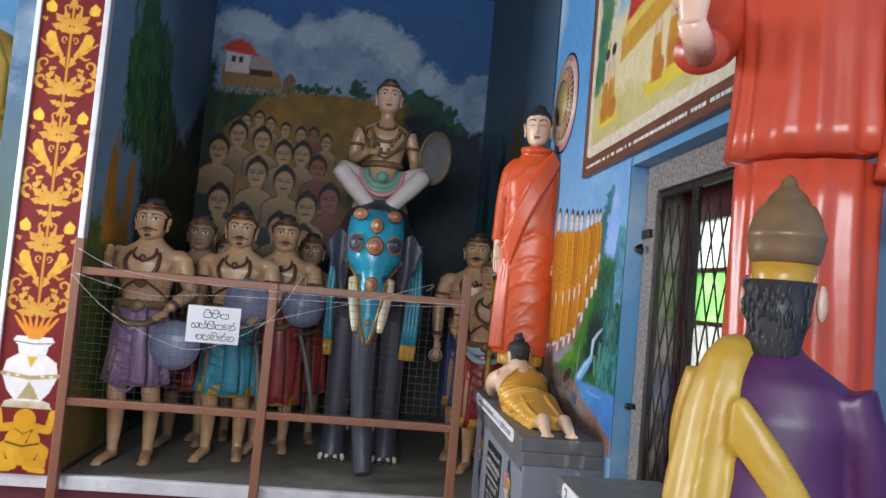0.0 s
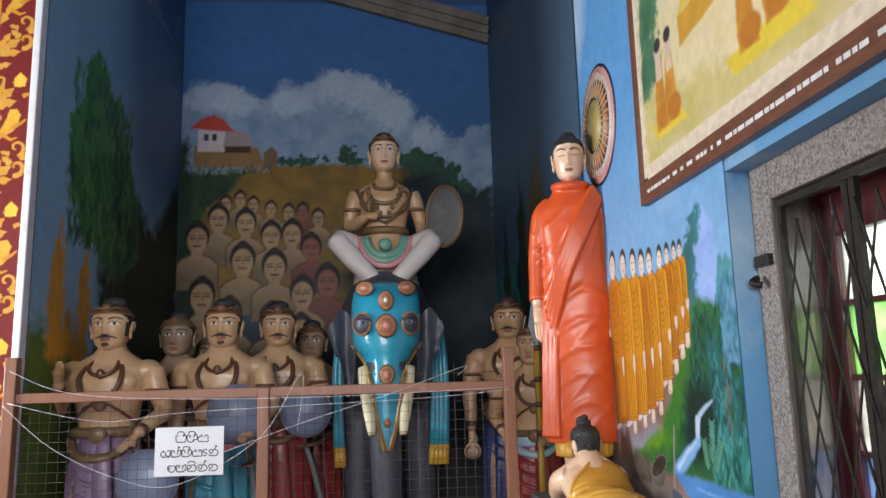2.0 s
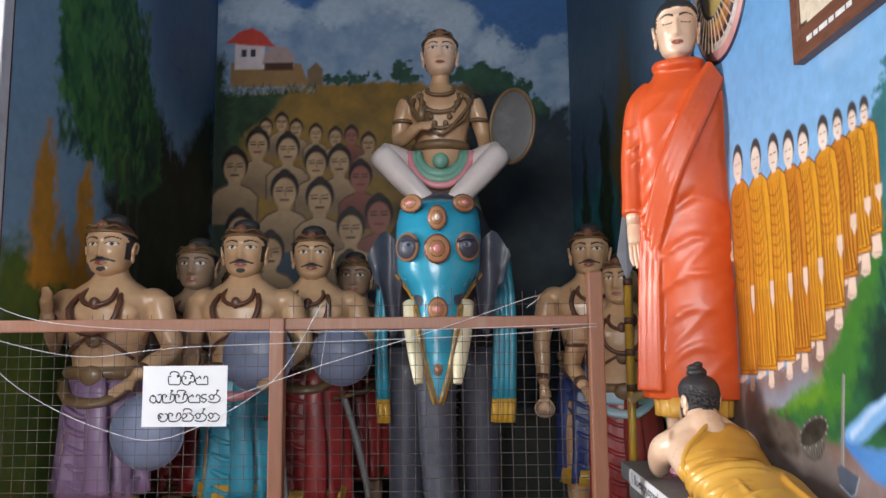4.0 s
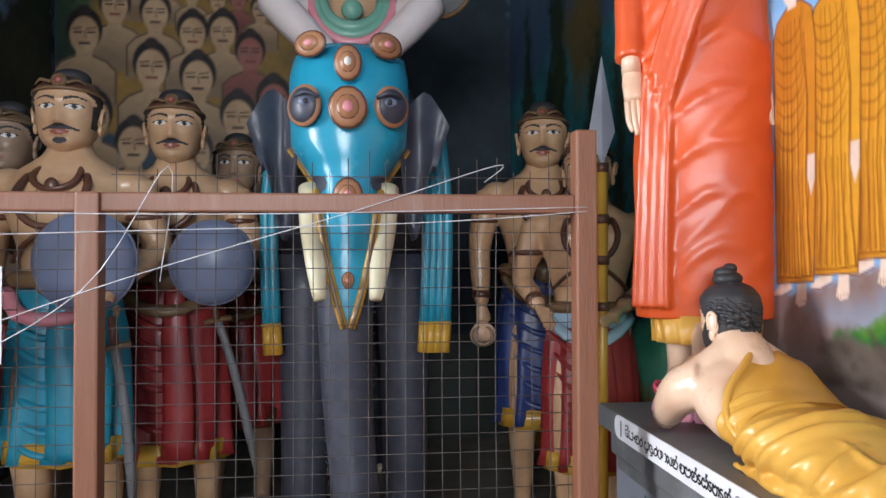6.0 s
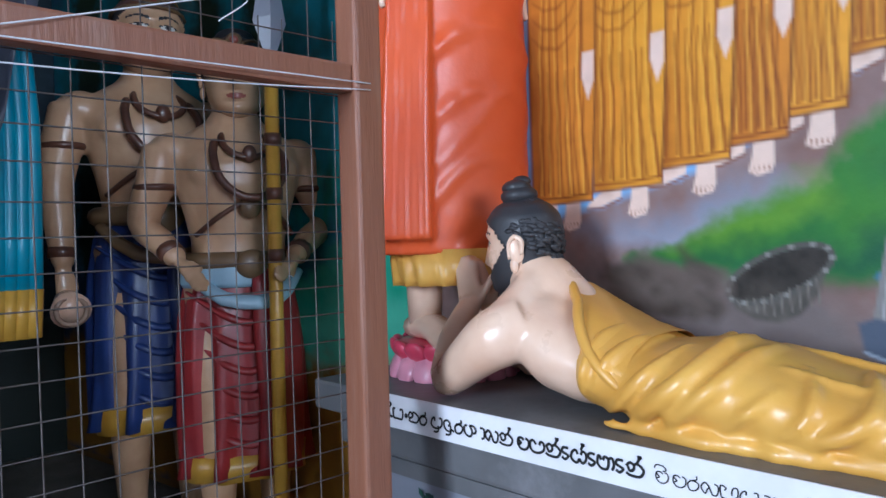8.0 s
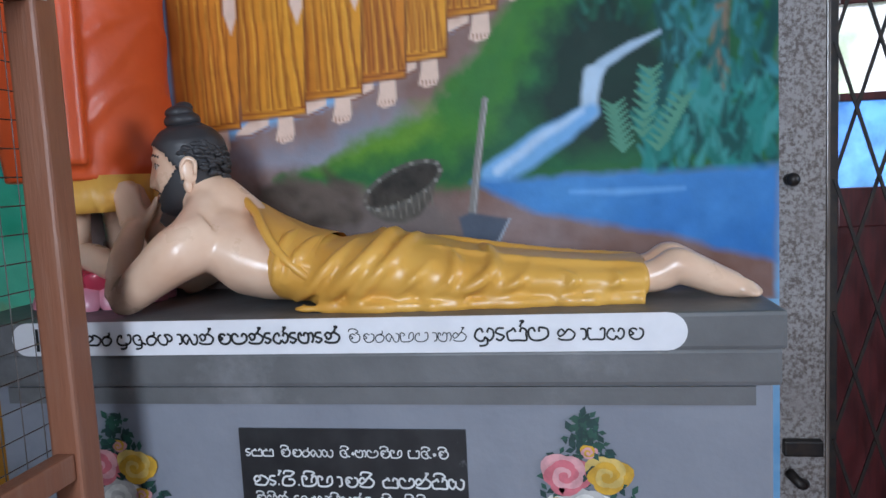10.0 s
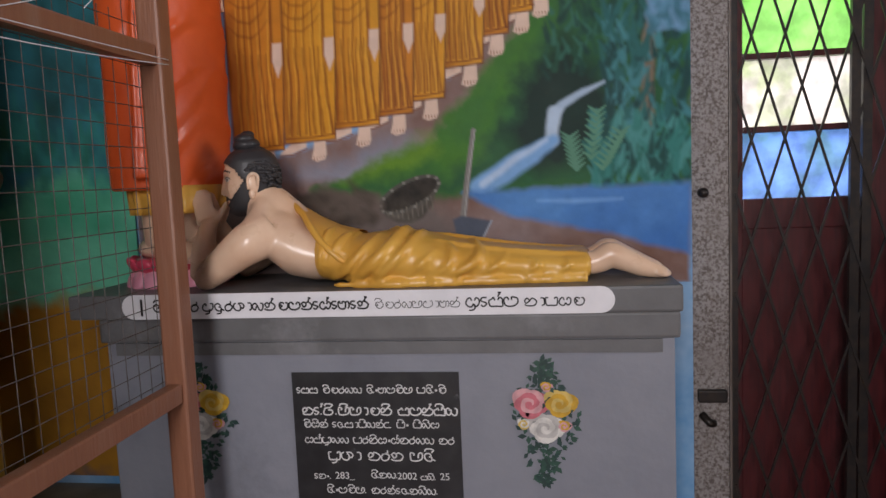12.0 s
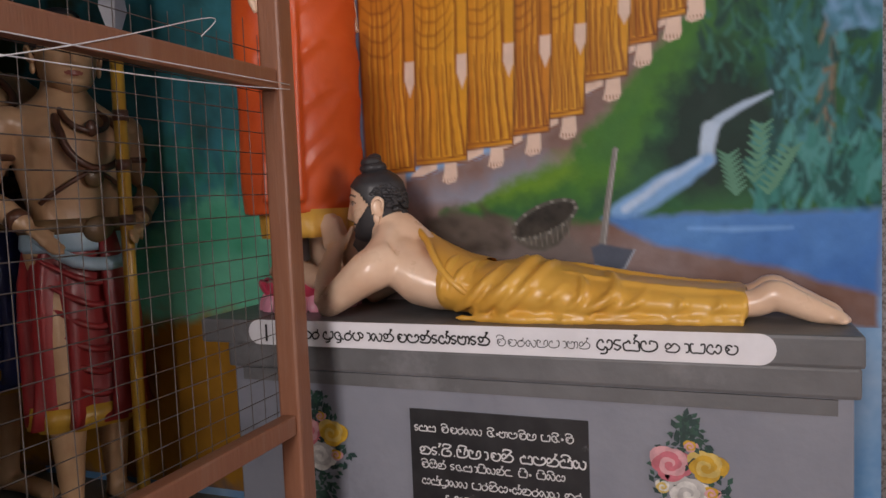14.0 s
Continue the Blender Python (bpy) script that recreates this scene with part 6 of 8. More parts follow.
def elephant():
    s = Statue()
    e, b, br = s.ix(ELEPHANT), s.ix(MASK_BLUE), s.ix(BRONZE)
    # trunk, body, legs; the base of the trunk is at the origin
    s.tube([(0, 0.14, 1.45), (0, 0.03, 1.25), (-0.01, 0.0, 0.95), (0.0, 0.0, 0.6), (0.03, -0.03, 0.3), (0.05, -0.07, 0.12), (0.06, -0.10, 0.05)], [0.125, 0.105, 0.085, 0.075, 0.068, 0.06, 0.055], e, 24, smooth_steps=8)
    for i in range(26):
        z = 0.92 - i * 0.032
        r = 0.0815 - 0.020 * (0.95 - z)
        s.tube([(0.0 + (r) * math.cos(a) + max(0, 0.5 - z) * 0.10, 0.005 + r * math.sin(a) - max(0, 0.4 - z) * 0.22, z) for a in [2 * math.pi * j / 18 for j in range(18)]], 0.0022, e, 5, closed=True, smooth_steps=1)
    s.body([(0.85, 0, 1.10, 0.22, 0.62), (1.0, 0, 1.10, 0.29, 0.72), (1.25, 0, 1.10, 0.34, 0.78), (1.5, 0, 1.10, 0.35, 0.78), (1.7, 0, 1.10, 0.31, 0.72), (1.85, 0, 1.08, 0.24, 0.60), (1.92, 0, 1.05, 0.12, 0.4)], e, 32)
    for x in (-0.165, 0.19):
        for y in (0.48, 1.55):
            s.tube([(x, y, 1.1), (x * 1.03, y - 0.01, 0.6), (x * 1.05, y, 0.2), (x * 1.05, y - 0.02, 0.0)], [0.11, 0.085, 0.082, 0.10], e, 20)
            for k in range(4):
                s.ball((x * 1.05 + (k - 1.5) * 0.048, y - 0.108 + abs(k - 1.5) * 0.022, 0.03), (0.024, 0.014, 0.028), s.ix(IVORY), seg=10, rows=6)
    # head and its blue face cover
    s.body([(1.24, 0, 0.26, 0.10, 0.14), (1.36, 0, 0.25, 0.15, 0.2), (1.5, 0, 0.25, 0.185, 0.24), (1.65, 0, 0.26, 0.19, 0.25), (1.75, 0, 0.28, 0.15, 0.2), (1.80, 0, 0.3, 0.07, 0.1)], e, 32)
    trunk = lambda z: (np.interp(z, [0.95, 1.25, 1.45], [0.0, 0.03, 0.14]), np.interp(z, [0.95, 1.25, 1.45], [0.085, 0.105, 0.125]))
    ring = []
    for z, half in ((0.88, 0.10), (0.96, 0.34), (1.04, 0.52), (1.12, 0.66), (1.20, 0.76), (1.27, 0.86)):
        y, r = trunk(z)
        ring.append([((r + 0.014) * math.sin(half * (12 - j) / 12), y - (r + 0.014) * math.cos(half * (12 - j) / 12), z) for j in range(25)])
    for z, w, d, y in ((1.33, 0.112, 0.205, 0.03), (1.385, 0.148, 0.215, 0.032), (1.44, 0.186, 0.222, 0.036), (1.50, 0.190, 0.226, 0.042), (1.58, 0.194, 0.228, 0.05), (1.66, 0.195, 0.218, 0.06), (1.73, 0.185, 0.185, 0.08), (1.77, 0.15, 0.13, 0.10), (1.785, 0.08, 0.07, 0.11)):
        ring.append([(w * math.cos(math.pi * (0.02 + 0.96 * j / 24)), y + 0.14 - (d + 0.03) * math.sin(math.pi * (0.02 + 0.96 * j / 24)) ** 0.7, z) for j in range(25)])
    k = 25
    s.add([p for r in ring for p in r], [(i * k + j, i * k + j + 1, (i + 1) * k + j + 1, (i + 1) * k + j) for i in range(len(ring) - 1) for j in range(k - 1)], b)
    for sx in (-1, 1):
        edge = [r[0] if sx > 0 else r[-1] for r in ring[:9]]
        s.tube([(p[0] * 1.02, p[1] - 0.004, p[2]) for p in edge], 0.013, s.ix(GOLD), 8, smooth_steps=2)
        s.tube([(p[0] * 1.02, p[1] - 0.012, p[2]) for p in edge], 0.007, s.ix(BRONZE), 8, smooth_steps=2)

    def boss(x, z, rx, rz, y, core=PINK, lean=0.0):
        turn = Matrix.Rotation(lean, 3, "Z")
        for k, (f, mt) in enumerate(((1.16, BROWN), (1.06, COPPER), (0.80, BROWN), (0.70, COPPER), (0.42, core))):
            s.ball((x, y - 0.0015 * k, z), (rx * f, 0.010 + 0.0025 * k, rz * f), s.ix(mt), turn, 24, 8)

    boss(0, 1.66, 0.036, 0.048, -0.092, EYE_WHITE)
    boss(0, 1.525, 0.05, 0.056, -0.105)
    boss(0, 1.27, 0.038, 0.046, -0.088)
    boss(0, 1.02, 0.016, 0.022, -0.100)
    for sx in (-1, 1):
        boss(sx * 0.115, 1.735, 0.05, 0.036, -0.015, PINK, sx * 0.5)
        s.ball((sx * 0.130, -0.048, 1.54), (0.063, 0.022, 0.064), s.ix(COPPER), Matrix.Rotation(sx * 0.62, 3, "Z"))
        s.ball((sx * 0.131, -0.054, 1.54), (0.054, 0.024, 0.055), e, Matrix.Rotation(sx * 0.62, 3, "Z"))
        s.ball((sx * 0.125, -0.084, 1.545), (0.021, 0.010, 0.013), s.ix(SHIELD), seg=12, rows=8)
        s.ball((sx * 0.123, -0.092, 1.545), (0.009, 0.006, 0.009), s.ix(HAIR), seg=10, rows=6)
        s.tube([(sx * 0.155, -0.06, 1.566), (sx * 0.122, -0.092, 1.572), (sx * 0.085, -0.085, 1.558)], 0.007, e, 8)
        # tusks
        s.tube([(sx * 0.12, 0.04, 1.30), (sx * 0.110, -0.03, 1.18), (sx * 0.092, -0.09, 1.06), (sx * 0.08, -0.13, 0.965)], [0.036, 0.035, 0.03, 0.018], s.ix(IVORY), 16)
        # ears folded back
        cols_ = []
        for i in range(9):
            u = i / 8
            x = 0.165 + 0.165 * u
            top = 1.55 + 0.10 * math.sin(min(1.0, u * 1.5) * math.pi / 2) - 0.13 * max(0, u - 0.55) * 2.2
            bot = 1.42 - 0.26 * math.sin(min(1.0, u * 1.25) * math.pi) ** 0.8 - 0.05 * u
            y = 0.10 + 0.05 * math.sin(u * 5.0) + 0.10 * u
            cols_.append([(sx * (x - 0.05 * w * u), y + 0.018 * math.sin(7 * w + 6 * u) * w, top * (1 - w) + bot * w) for w in [j / 8 for j in range(9)]])
        vs = [p for c_ in cols_ for p in c_]
        vs += [(p[0], p[1] + 0.03, p[2]) for p in vs]
        n_ = 81
        fs = [(i * 9 + j, (i + 1) * 9 + j, (i + 1) * 9 + j + 1, i * 9 + j + 1) for i in range(8) for j in range(8)]
        s.add(vs, fs + [tuple(q + n_ for q in f) for f in fs] + [(8 * 9 + j, 8 * 9 + j + 1, n_ + 73 + j, n_ + 72 + j) for j in range(8)] + [(i * 9 + 8, (i + 1) * 9 + 8, n_ + (i + 1) * 9 + 8, n_ + i * 9 + 8) for i in range(8)], e)
        # hanging side cloths
        for q in range(4 if sx > 0 else 2):
            x = 0.27 + q * 0.024
            s.tube([(sx * (x - 0.02), 0.40, 1.58), (sx * (x + 0.005), 0.38, 1.25), (sx * (x - 0.005), 0.37, 0.86)], [0.018, 0.02, 0.022], s.ix(TEAL), 8)
            s.tube([(sx * (x - 0.005), 0.37, 0.86), (sx * (x - 0.012), 0.37, 0.75)], 0.023, s.ix(GOLD), 8)
    return s


elephant().place("elephant_statue", "slate grey elephant statue with a turquoise jewelled face cover", -0.03, 5.10, LEDGE, category="elephant statue", group=FIGS)


def rider():
    s = Statue()
    k, w, p = s.ix(SKIN), s.ix(WHITE), s.ix(PINK)
    s.body([(0.0, 0, 0.02, 0.17, 0.15), (0.08, 0, 0.02, 0.155, 0.125), (0.2, 0, 0.02, 0.135, 0.10), (0.33, 0, 0.01, 0.155, 0.11), (0.45, 0, 0.01, 0.185, 0.115), (0.53, 0, 0.015, 0.17, 0.1), (0.57, 0, 0.02, 0.10, 0.075), (0.60, 0, 0.02, 0.056, 0.056), (0.68, 0, 0.01, 0.052, 0.054)], k, 32, power=2.2)
    for sx, el, wr in ((-1, (-0.235, 0.0, 0.27), (-0.13, -0.17, 0.30)), (1, (0.25, 0.01, 0.27), (0.24, -0.12, 0.16))):
        s.tube([(sx * 0.185, 0.01, 0.50), (sx * 0.215, 0.01, 0.42), el, wr], [0.056, 0.054, 0.043, 0.03], k, 14)
        s.tube([(sx * 0.215 + 0.052 * math.cos(a), 0.01 + 0.052 * math.sin(a), 0.38) for a in [2 * math.pi * i / 14 for i in range(14)]], 0.013, s.ix(BRONZE), 8, closed=True, smooth_steps=1)
        s.hand(wr, Vector(wr) + Vector((0.09 if sx < 0 else 0.0, -0.05, 0.0 if sx < 0 else -0.08)), SKIN)
        s.tube([(sx * 0.09, 0.02, 0.04), (sx * 0.23, -0.10, 0.12), (sx * 0.32, -0.17, 0.15)], [0.095, 0.085, 0.07], w, 18)
        s.tube([(sx * 0.32, -0.17, 0.15), (sx * 0.22, -0.22, 0.03), (sx * 0.11, -0.25, -0.09), (sx * 0.06, -0.25, -0.13)], [0.072, 0.068, 0.058, 0.045], w, 18)
    s.ball((-0.10, -0.21, 0.37), (0.024, 0.024, 0.045), s.ix(BRONZE))
    s.tube([(-0.10, -0.21, 0.40), (-0.10, -0.21, 0.50)], [0.012, 0.004], s.ix(BRONZE), 8)
    for wid, drop, r in ((0.16, 0.26, 0.012), (0.11, 0.17, 0.014), (0.075, 0.07, 0.012)):
        s.tube([(wid * math.sin(a), -0.05 - 0.062 * (1 + math.cos(a)) / 2 + (0.06 if math.cos(a) < -0.4 else 0), 0.575 - drop * (1 + math.cos(a)) / 2) for a in [2 * math.pi * i / 20 for i in range(20)]], r, s.ix(BRONZE), 8, closed=True, smooth_steps=1)
    for q, mt in enumerate((MINT, MINT, PINK)):
        s.tube([((0.125 + 0.022 * q) * math.sin(a), -0.115 - 0.055 * math.cos(a) - 0.012 * q, 0.17 - (0.13 + 0.035 * q) * max(0, math.cos(a))) for a in [math.pi * (-0.5 + i / 12) for i in range(13)]], 0.028 - 0.004 * q, s.ix(mt), 10, smooth_steps=1)
    s.ball((0, -0.15, 0.12), (0.045, 0.03, 0.045), s.ix(MINT))
    s.tube([(0.14 * math.cos(a), 0.02 + 0.11 * math.sin(a), 0.23) for a in [2 * math.pi * i / 20 for i in range(20)]], 0.028, s.ix(BRONZE), 10, closed=True, smooth_steps=1)
    for q in range(9):
        a = math.pi * (-0.42 + 0.105 * q)
        s.tube([(0.16 * math.sin(a), -0.16 - 0.04 * math.cos(a), 0.03 - 0.10 * math.cos(a)), (0.17 * math.sin(a), -0.165 - 0.04 * math.cos(a), -0.02 - 0.12 * math.cos(a))], [0.014, 0.018], p, 8)
    s.body([(-0.42, 0.02, 0.05, 0.26, 0.2), (-0.2, 0.01, 0.05, 0.24, 0.19), (-0.02, 0, 0.05, 0.2, 0.17), (0.02, 0, 0.05, 0.1, 0.1)], s.ix(IVORY), 32, 7, 0.03)
    disc = Matrix.Rotation(radians(-38), 3, "Z")
    s.ball((0.40, -0.17, 0.30), (0.145, 0.028, 0.205), s.ix(GREY_DARK), disc, 32, 12)
    s.tube([Vector((0.40, -0.17, 0.30)) + disc @ Vector((0.142 * math.cos(a), -0.012, 0.203 * math.sin(a))) for a in [2 * math.pi * i / 32 for i in range(32)]], 0.011, s.ix(BRONZE), 8, closed=True, smooth_steps=1)
    s.fuse(k, 0.0095)
    for sx in (-1, 1):
        for q in range(5):
            s.ball((sx * (0.03 + 0.022 * q), -0.118 + 0.004 * q, 0.34 + 0.04 * q), (0.016, 0.012, 0.018), s.ix(BRONZE), seg=10, rows=6)
        s.tube([(sx * 0.19, 0.0, 0.53), (sx * 0.16, -0.10, 0.44), (sx * 0.06, -0.13, 0.31), (0, -0.135, 0.27)], 0.010, s.ix(BRONZE), 8)
    s.head((0, -0.01, 0.775), 1.1, SKIN_PALE, HAIR, False, False, BROWN, wide=1.12)
    return s


rider().place("rider_statue", "jewelled seated rider statue holding a round shield on the elephant", -0.03, 6.0, 2.36, category="statue", group=FIGS)


def standing_sage(robe, under, high=1.0):
    """A robed standing figure 1.79 m tall on a lotus; folds sweep across the robe."""
    s = Statue()
    r = s.ix(robe)
    rows = [(0.26, 0.185, 0.135), (0.34, 0.19, 0.138), (0.5, 0.188, 0.138), (0.7, 0.19, 0.14), (0.9, 0.186, 0.14), (1.05, 0.172, 0.13), (1.2, 0.165, 0.122), (1.35, 0.172, 0.124), (1.43, 0.158, 0.112), (1.50, 0.112, 0.088), (1.55, 0.085, 0.075), (1.575, 0.066, 0.066)]
    fine = []
    for i in range(len(rows) - 1):
        for q in range(9):
            u = q / 9
            fine.append(tuple(rows[i][c] * (1 - u) + rows[i + 1][c] * u for c in range(3)))
    fine.append(rows[-1])
    rings = []
    for z, rx, ry in fine:
        ring = []
        for j in range(96):
            a = 2 * math.pi * j / 96
            x, y = math.cos(a), math.sin(a)
            k = (abs(x) ** 2.3 + abs(y) ** 2.3) ** (-1 / 2.3)
            front = max(0.0, -y)
            wave = math.sin(z * 44 + 6.5 * (x + 0.45) ** 2 * (1 if z < 1.15 else -1.2) - x * 9 + 0.8 * math.sin(z * 9))
            crease = (max(0.0, wave) ** 5 * 0.05 + max(0.0, math.sin(z * 27 - x * 5)) ** 6 * 0.03) * front ** 0.6 * (0.4 + 0.6 * min(1, max(0, (1.5 - z) / 0.5)))
            k *= 1 + crease + 0.012 * math.sin(z * 17 + 3 * a)
            ring.append((rx * x * k, ry * 0.86 * y * k, z))
        rings.append(ring)
    s.loft(rings, r)
    # sash from one shoulder across the chest
    for q in range(4):
        s.tube([(0.12 + 0.012 * q, -0.06, 1.53 - 0.02 * q), (0.03 + 0.014 * q, -0.125, 1.36 - 0.025 * q), (-0.07 + 0.012 * q, -0.135, 1.15 - 0.03 * q), (-0.155 + 0.012 * q, -0.105, 0.90 - 0.04 * q)], [0.018, 0.02, 0.018, 0.008], r, 10, smooth_steps=5)
    s.tube([(0.085 * math.cos(a), 0.0 + 0.078 * math.sin(a), 1.555 + 0.012 * math.sin(a)) for a in [2 * math.pi * i / 20 for i in range(20)]], 0.022, r, 8, closed=True, smooth_steps=1)
    # sleeves and hands
    for sx in (-1, 1):
        s.tube([(sx * 0.105, 0.0, 1.475), (sx * 0.160, 0.0, 1.395), (sx * 0.19, 0.0, 1.2), (sx * 0.196, -0.02, 1.04), (sx * 0.198, -0.035, 0.96)], [0.04, 0.055, 0.05, 0.045, 0.046], r, 20, smooth_steps=6)
        for q in range(6):
            z = 1.33 - q * 0.07
            s.tube([(sx * 0.15, -0.045, z), (sx * 0.195, -0.05, z - 0.03 - 0.01 * (q % 2)), (sx * 0.235, -0.025, z - 0.02)], [0.003, 0.006, 0.002], r, 8)
        s.tube([(sx * 0.198, -0.035, 0.99), (sx * 0.198, -0.045, 0.92)], [0.03, 0.027], s.ix(SKIN_PALE), 12)
        s.hand((sx * 0.198, -0.045, 0.94), (sx * 0.18, -0.075, 0.75), SKIN_PALE, 0.03)
    # hanging outer edge with pleats
    for q in range(4):
        s.tube([(-0.165 + 0.022 * q, -0.085 - 0.008 * q, 0.95), (-0.18 + 0.022 * q, -0.075 - 0.012 * q, 0.6), (-0.192 + 0.024 * q, -0.068 - 0.014 * q, 0.29)], [0.006, 0.012, 0.015], r, 10, smooth_steps=4)
    s.body([(0.27, 0, -0.01, 0.15, 0.115), (0.21, 0, -0.01, 0.14, 0.11), (0.195, 0, -0.01, 0.135, 0.105)], s.ix(under), 96, 17, 0.07)
    for sx in (-1, 1):
        s.tube([(sx * 0.065, 0.01, 0.3), (sx * 0.065, 0.01, 0.10)], [0.045, 0.036], s.ix(SKIN_PALE), 14)
        s.foot((sx * 0.065, -0.0, 0.065), SKIN_PALE, 0.2, sx * 0.01)
    s.v = [(x * 0.97, y, z) for x, y, z in s.v]
    s.fuse(r, 0.0075, 2)
    s.head((0, -0.01, 1.70), 1.02, SKIN_PALE, HAIR, calm=True, turn=0, nod=6)
    s.ball((0, 0.02, 1.815), (0.045, 0.05, 0.04), s.ix(HAIR))
    # lotus
    for q in range(16):
        a = 2 * math.pi * q / 16
        out = Vector((math.cos(a), math.sin(a), 0))
        turn = Matrix.Rotation(a, 3, "Z") @ Matrix.Rotation(radians(28), 3, "Y")
        s.ball(out * 0.125 + Vector((0, 0, 0.058)), (0.012, 0.03, 0.024), s.ix(LOTUS), turn, 10, 8)
        turn = Matrix.Rotation(a + 0.2, 3, "Z") @ Matrix.Rotation(radians(-25), 3, "Y")
        s.ball(Matrix.Rotation(0.2, 3, "Z") @ out * 0.125 + Vector((0, 0, 0.022)), (0.014, 0.032, 0.034), s.ix(LOTUS_PALE), turn, 10, 8)
    s.body([(0.0, 0, 0, 0.10, 0.10), (0.04, 0, 0, 0.105, 0.105), (0.07, 0, 0, 0.125, 0.125), (0.075, 0, 0, 0.11, 0.11)], s.ix(LOTUS), 32)
    return s


standing_sage(ORANGE, OCHRE).place("standing_robed_statue", "glossy orange robed standing statue on a pink lotus", 0.938, 4.752, 1.03, -17)
def pleated_sage():
    """A standing figure in two tiers of vertical pleats, one arm raised forward."""
    s = Statue()
    r = s.ix(SCARLET)

    def tier(rows, n, amp):
        rings = []
        for z, rx, ry in rows:
            ring = []
            for j in range(160):
                a = 2 * math.pi * j / 160
                f = 1 + amp * (math.sin(n * a + 0.6 * math.sin(z * 9)) + 0.5 * math.sin(n * 0.53 * a + z * 6)) * (1 if z < 1.4 else 0.4)
                ring.append((rx * math.cos(a) * f, ry * math.sin(a) * f, z))
            rings.append(ring)
        s.loft(rings, r)

    tier([(0.24 + 0.1 * i, 0.15, 0.13) for i in range(9)], 14, 0.032)
    tier([(1.06, 0.172, 0.15), (1.12, 0.168, 0.145), (1.2, 0.162, 0.138), (1.32, 0.158, 0.13), (1.45, 0.165, 0.122), (1.56, 0.16, 0.11), (1.63, 0.12, 0.09), (1.67, 0.07, 0.065)], 17, 0.028)
    s.tube([(0.17, 0, 1.54), (0.20, -0.02, 1.35), (0.20, -0.06, 1.15), (0.20, -0.08, 0.99)], [0.06, 0.06, 0.06, 0.07], r, 20)
    s.hand((0.20, -0.085, 1.06), (0.195, -0.11, 0.84), SKIN_ROSE, 0.034)
    s.tube([(-0.17, 0, 1.54), (-0.20, -0.06, 1.38), (-0.19, -0.20, 1.30)], [0.06, 0.06, 0.055], r, 20)
    s.tube([(-0.19, -0.18, 1.30), (-0.18, -0.30, 1.34)], [0.035, 0.028], s.ix(SKIN_ROSE), 14)
    s.hand((-0.18, -0.29, 1.335), (-0.17, -0.33, 1.53), SKIN_ROSE, 0.032)
    for sx in (-1, 1):
        s.tube([(sx * 0.065, 0.0, 0.3), (sx * 0.065, 0.0, 0.06)], [0.045, 0.036], s.ix(SKIN_ROSE), 14)
        s.foot((sx * 0.065, 0, 0.0), SKIN_ROSE, 0.2)
    s.head((0, -0.01, 1.80), 1.05, SKIN_ROSE, HAIR, calm=True)
    s.v = [(x * 1.17, y * 1.1, z) for x, y, z in s.v]
    return s


pleated_sage().place("standing_robed_statue", "scarlet pleated standing statue with one raised hand on the plinth", 0.985, 1.85, 1.03, -42, 0.94)


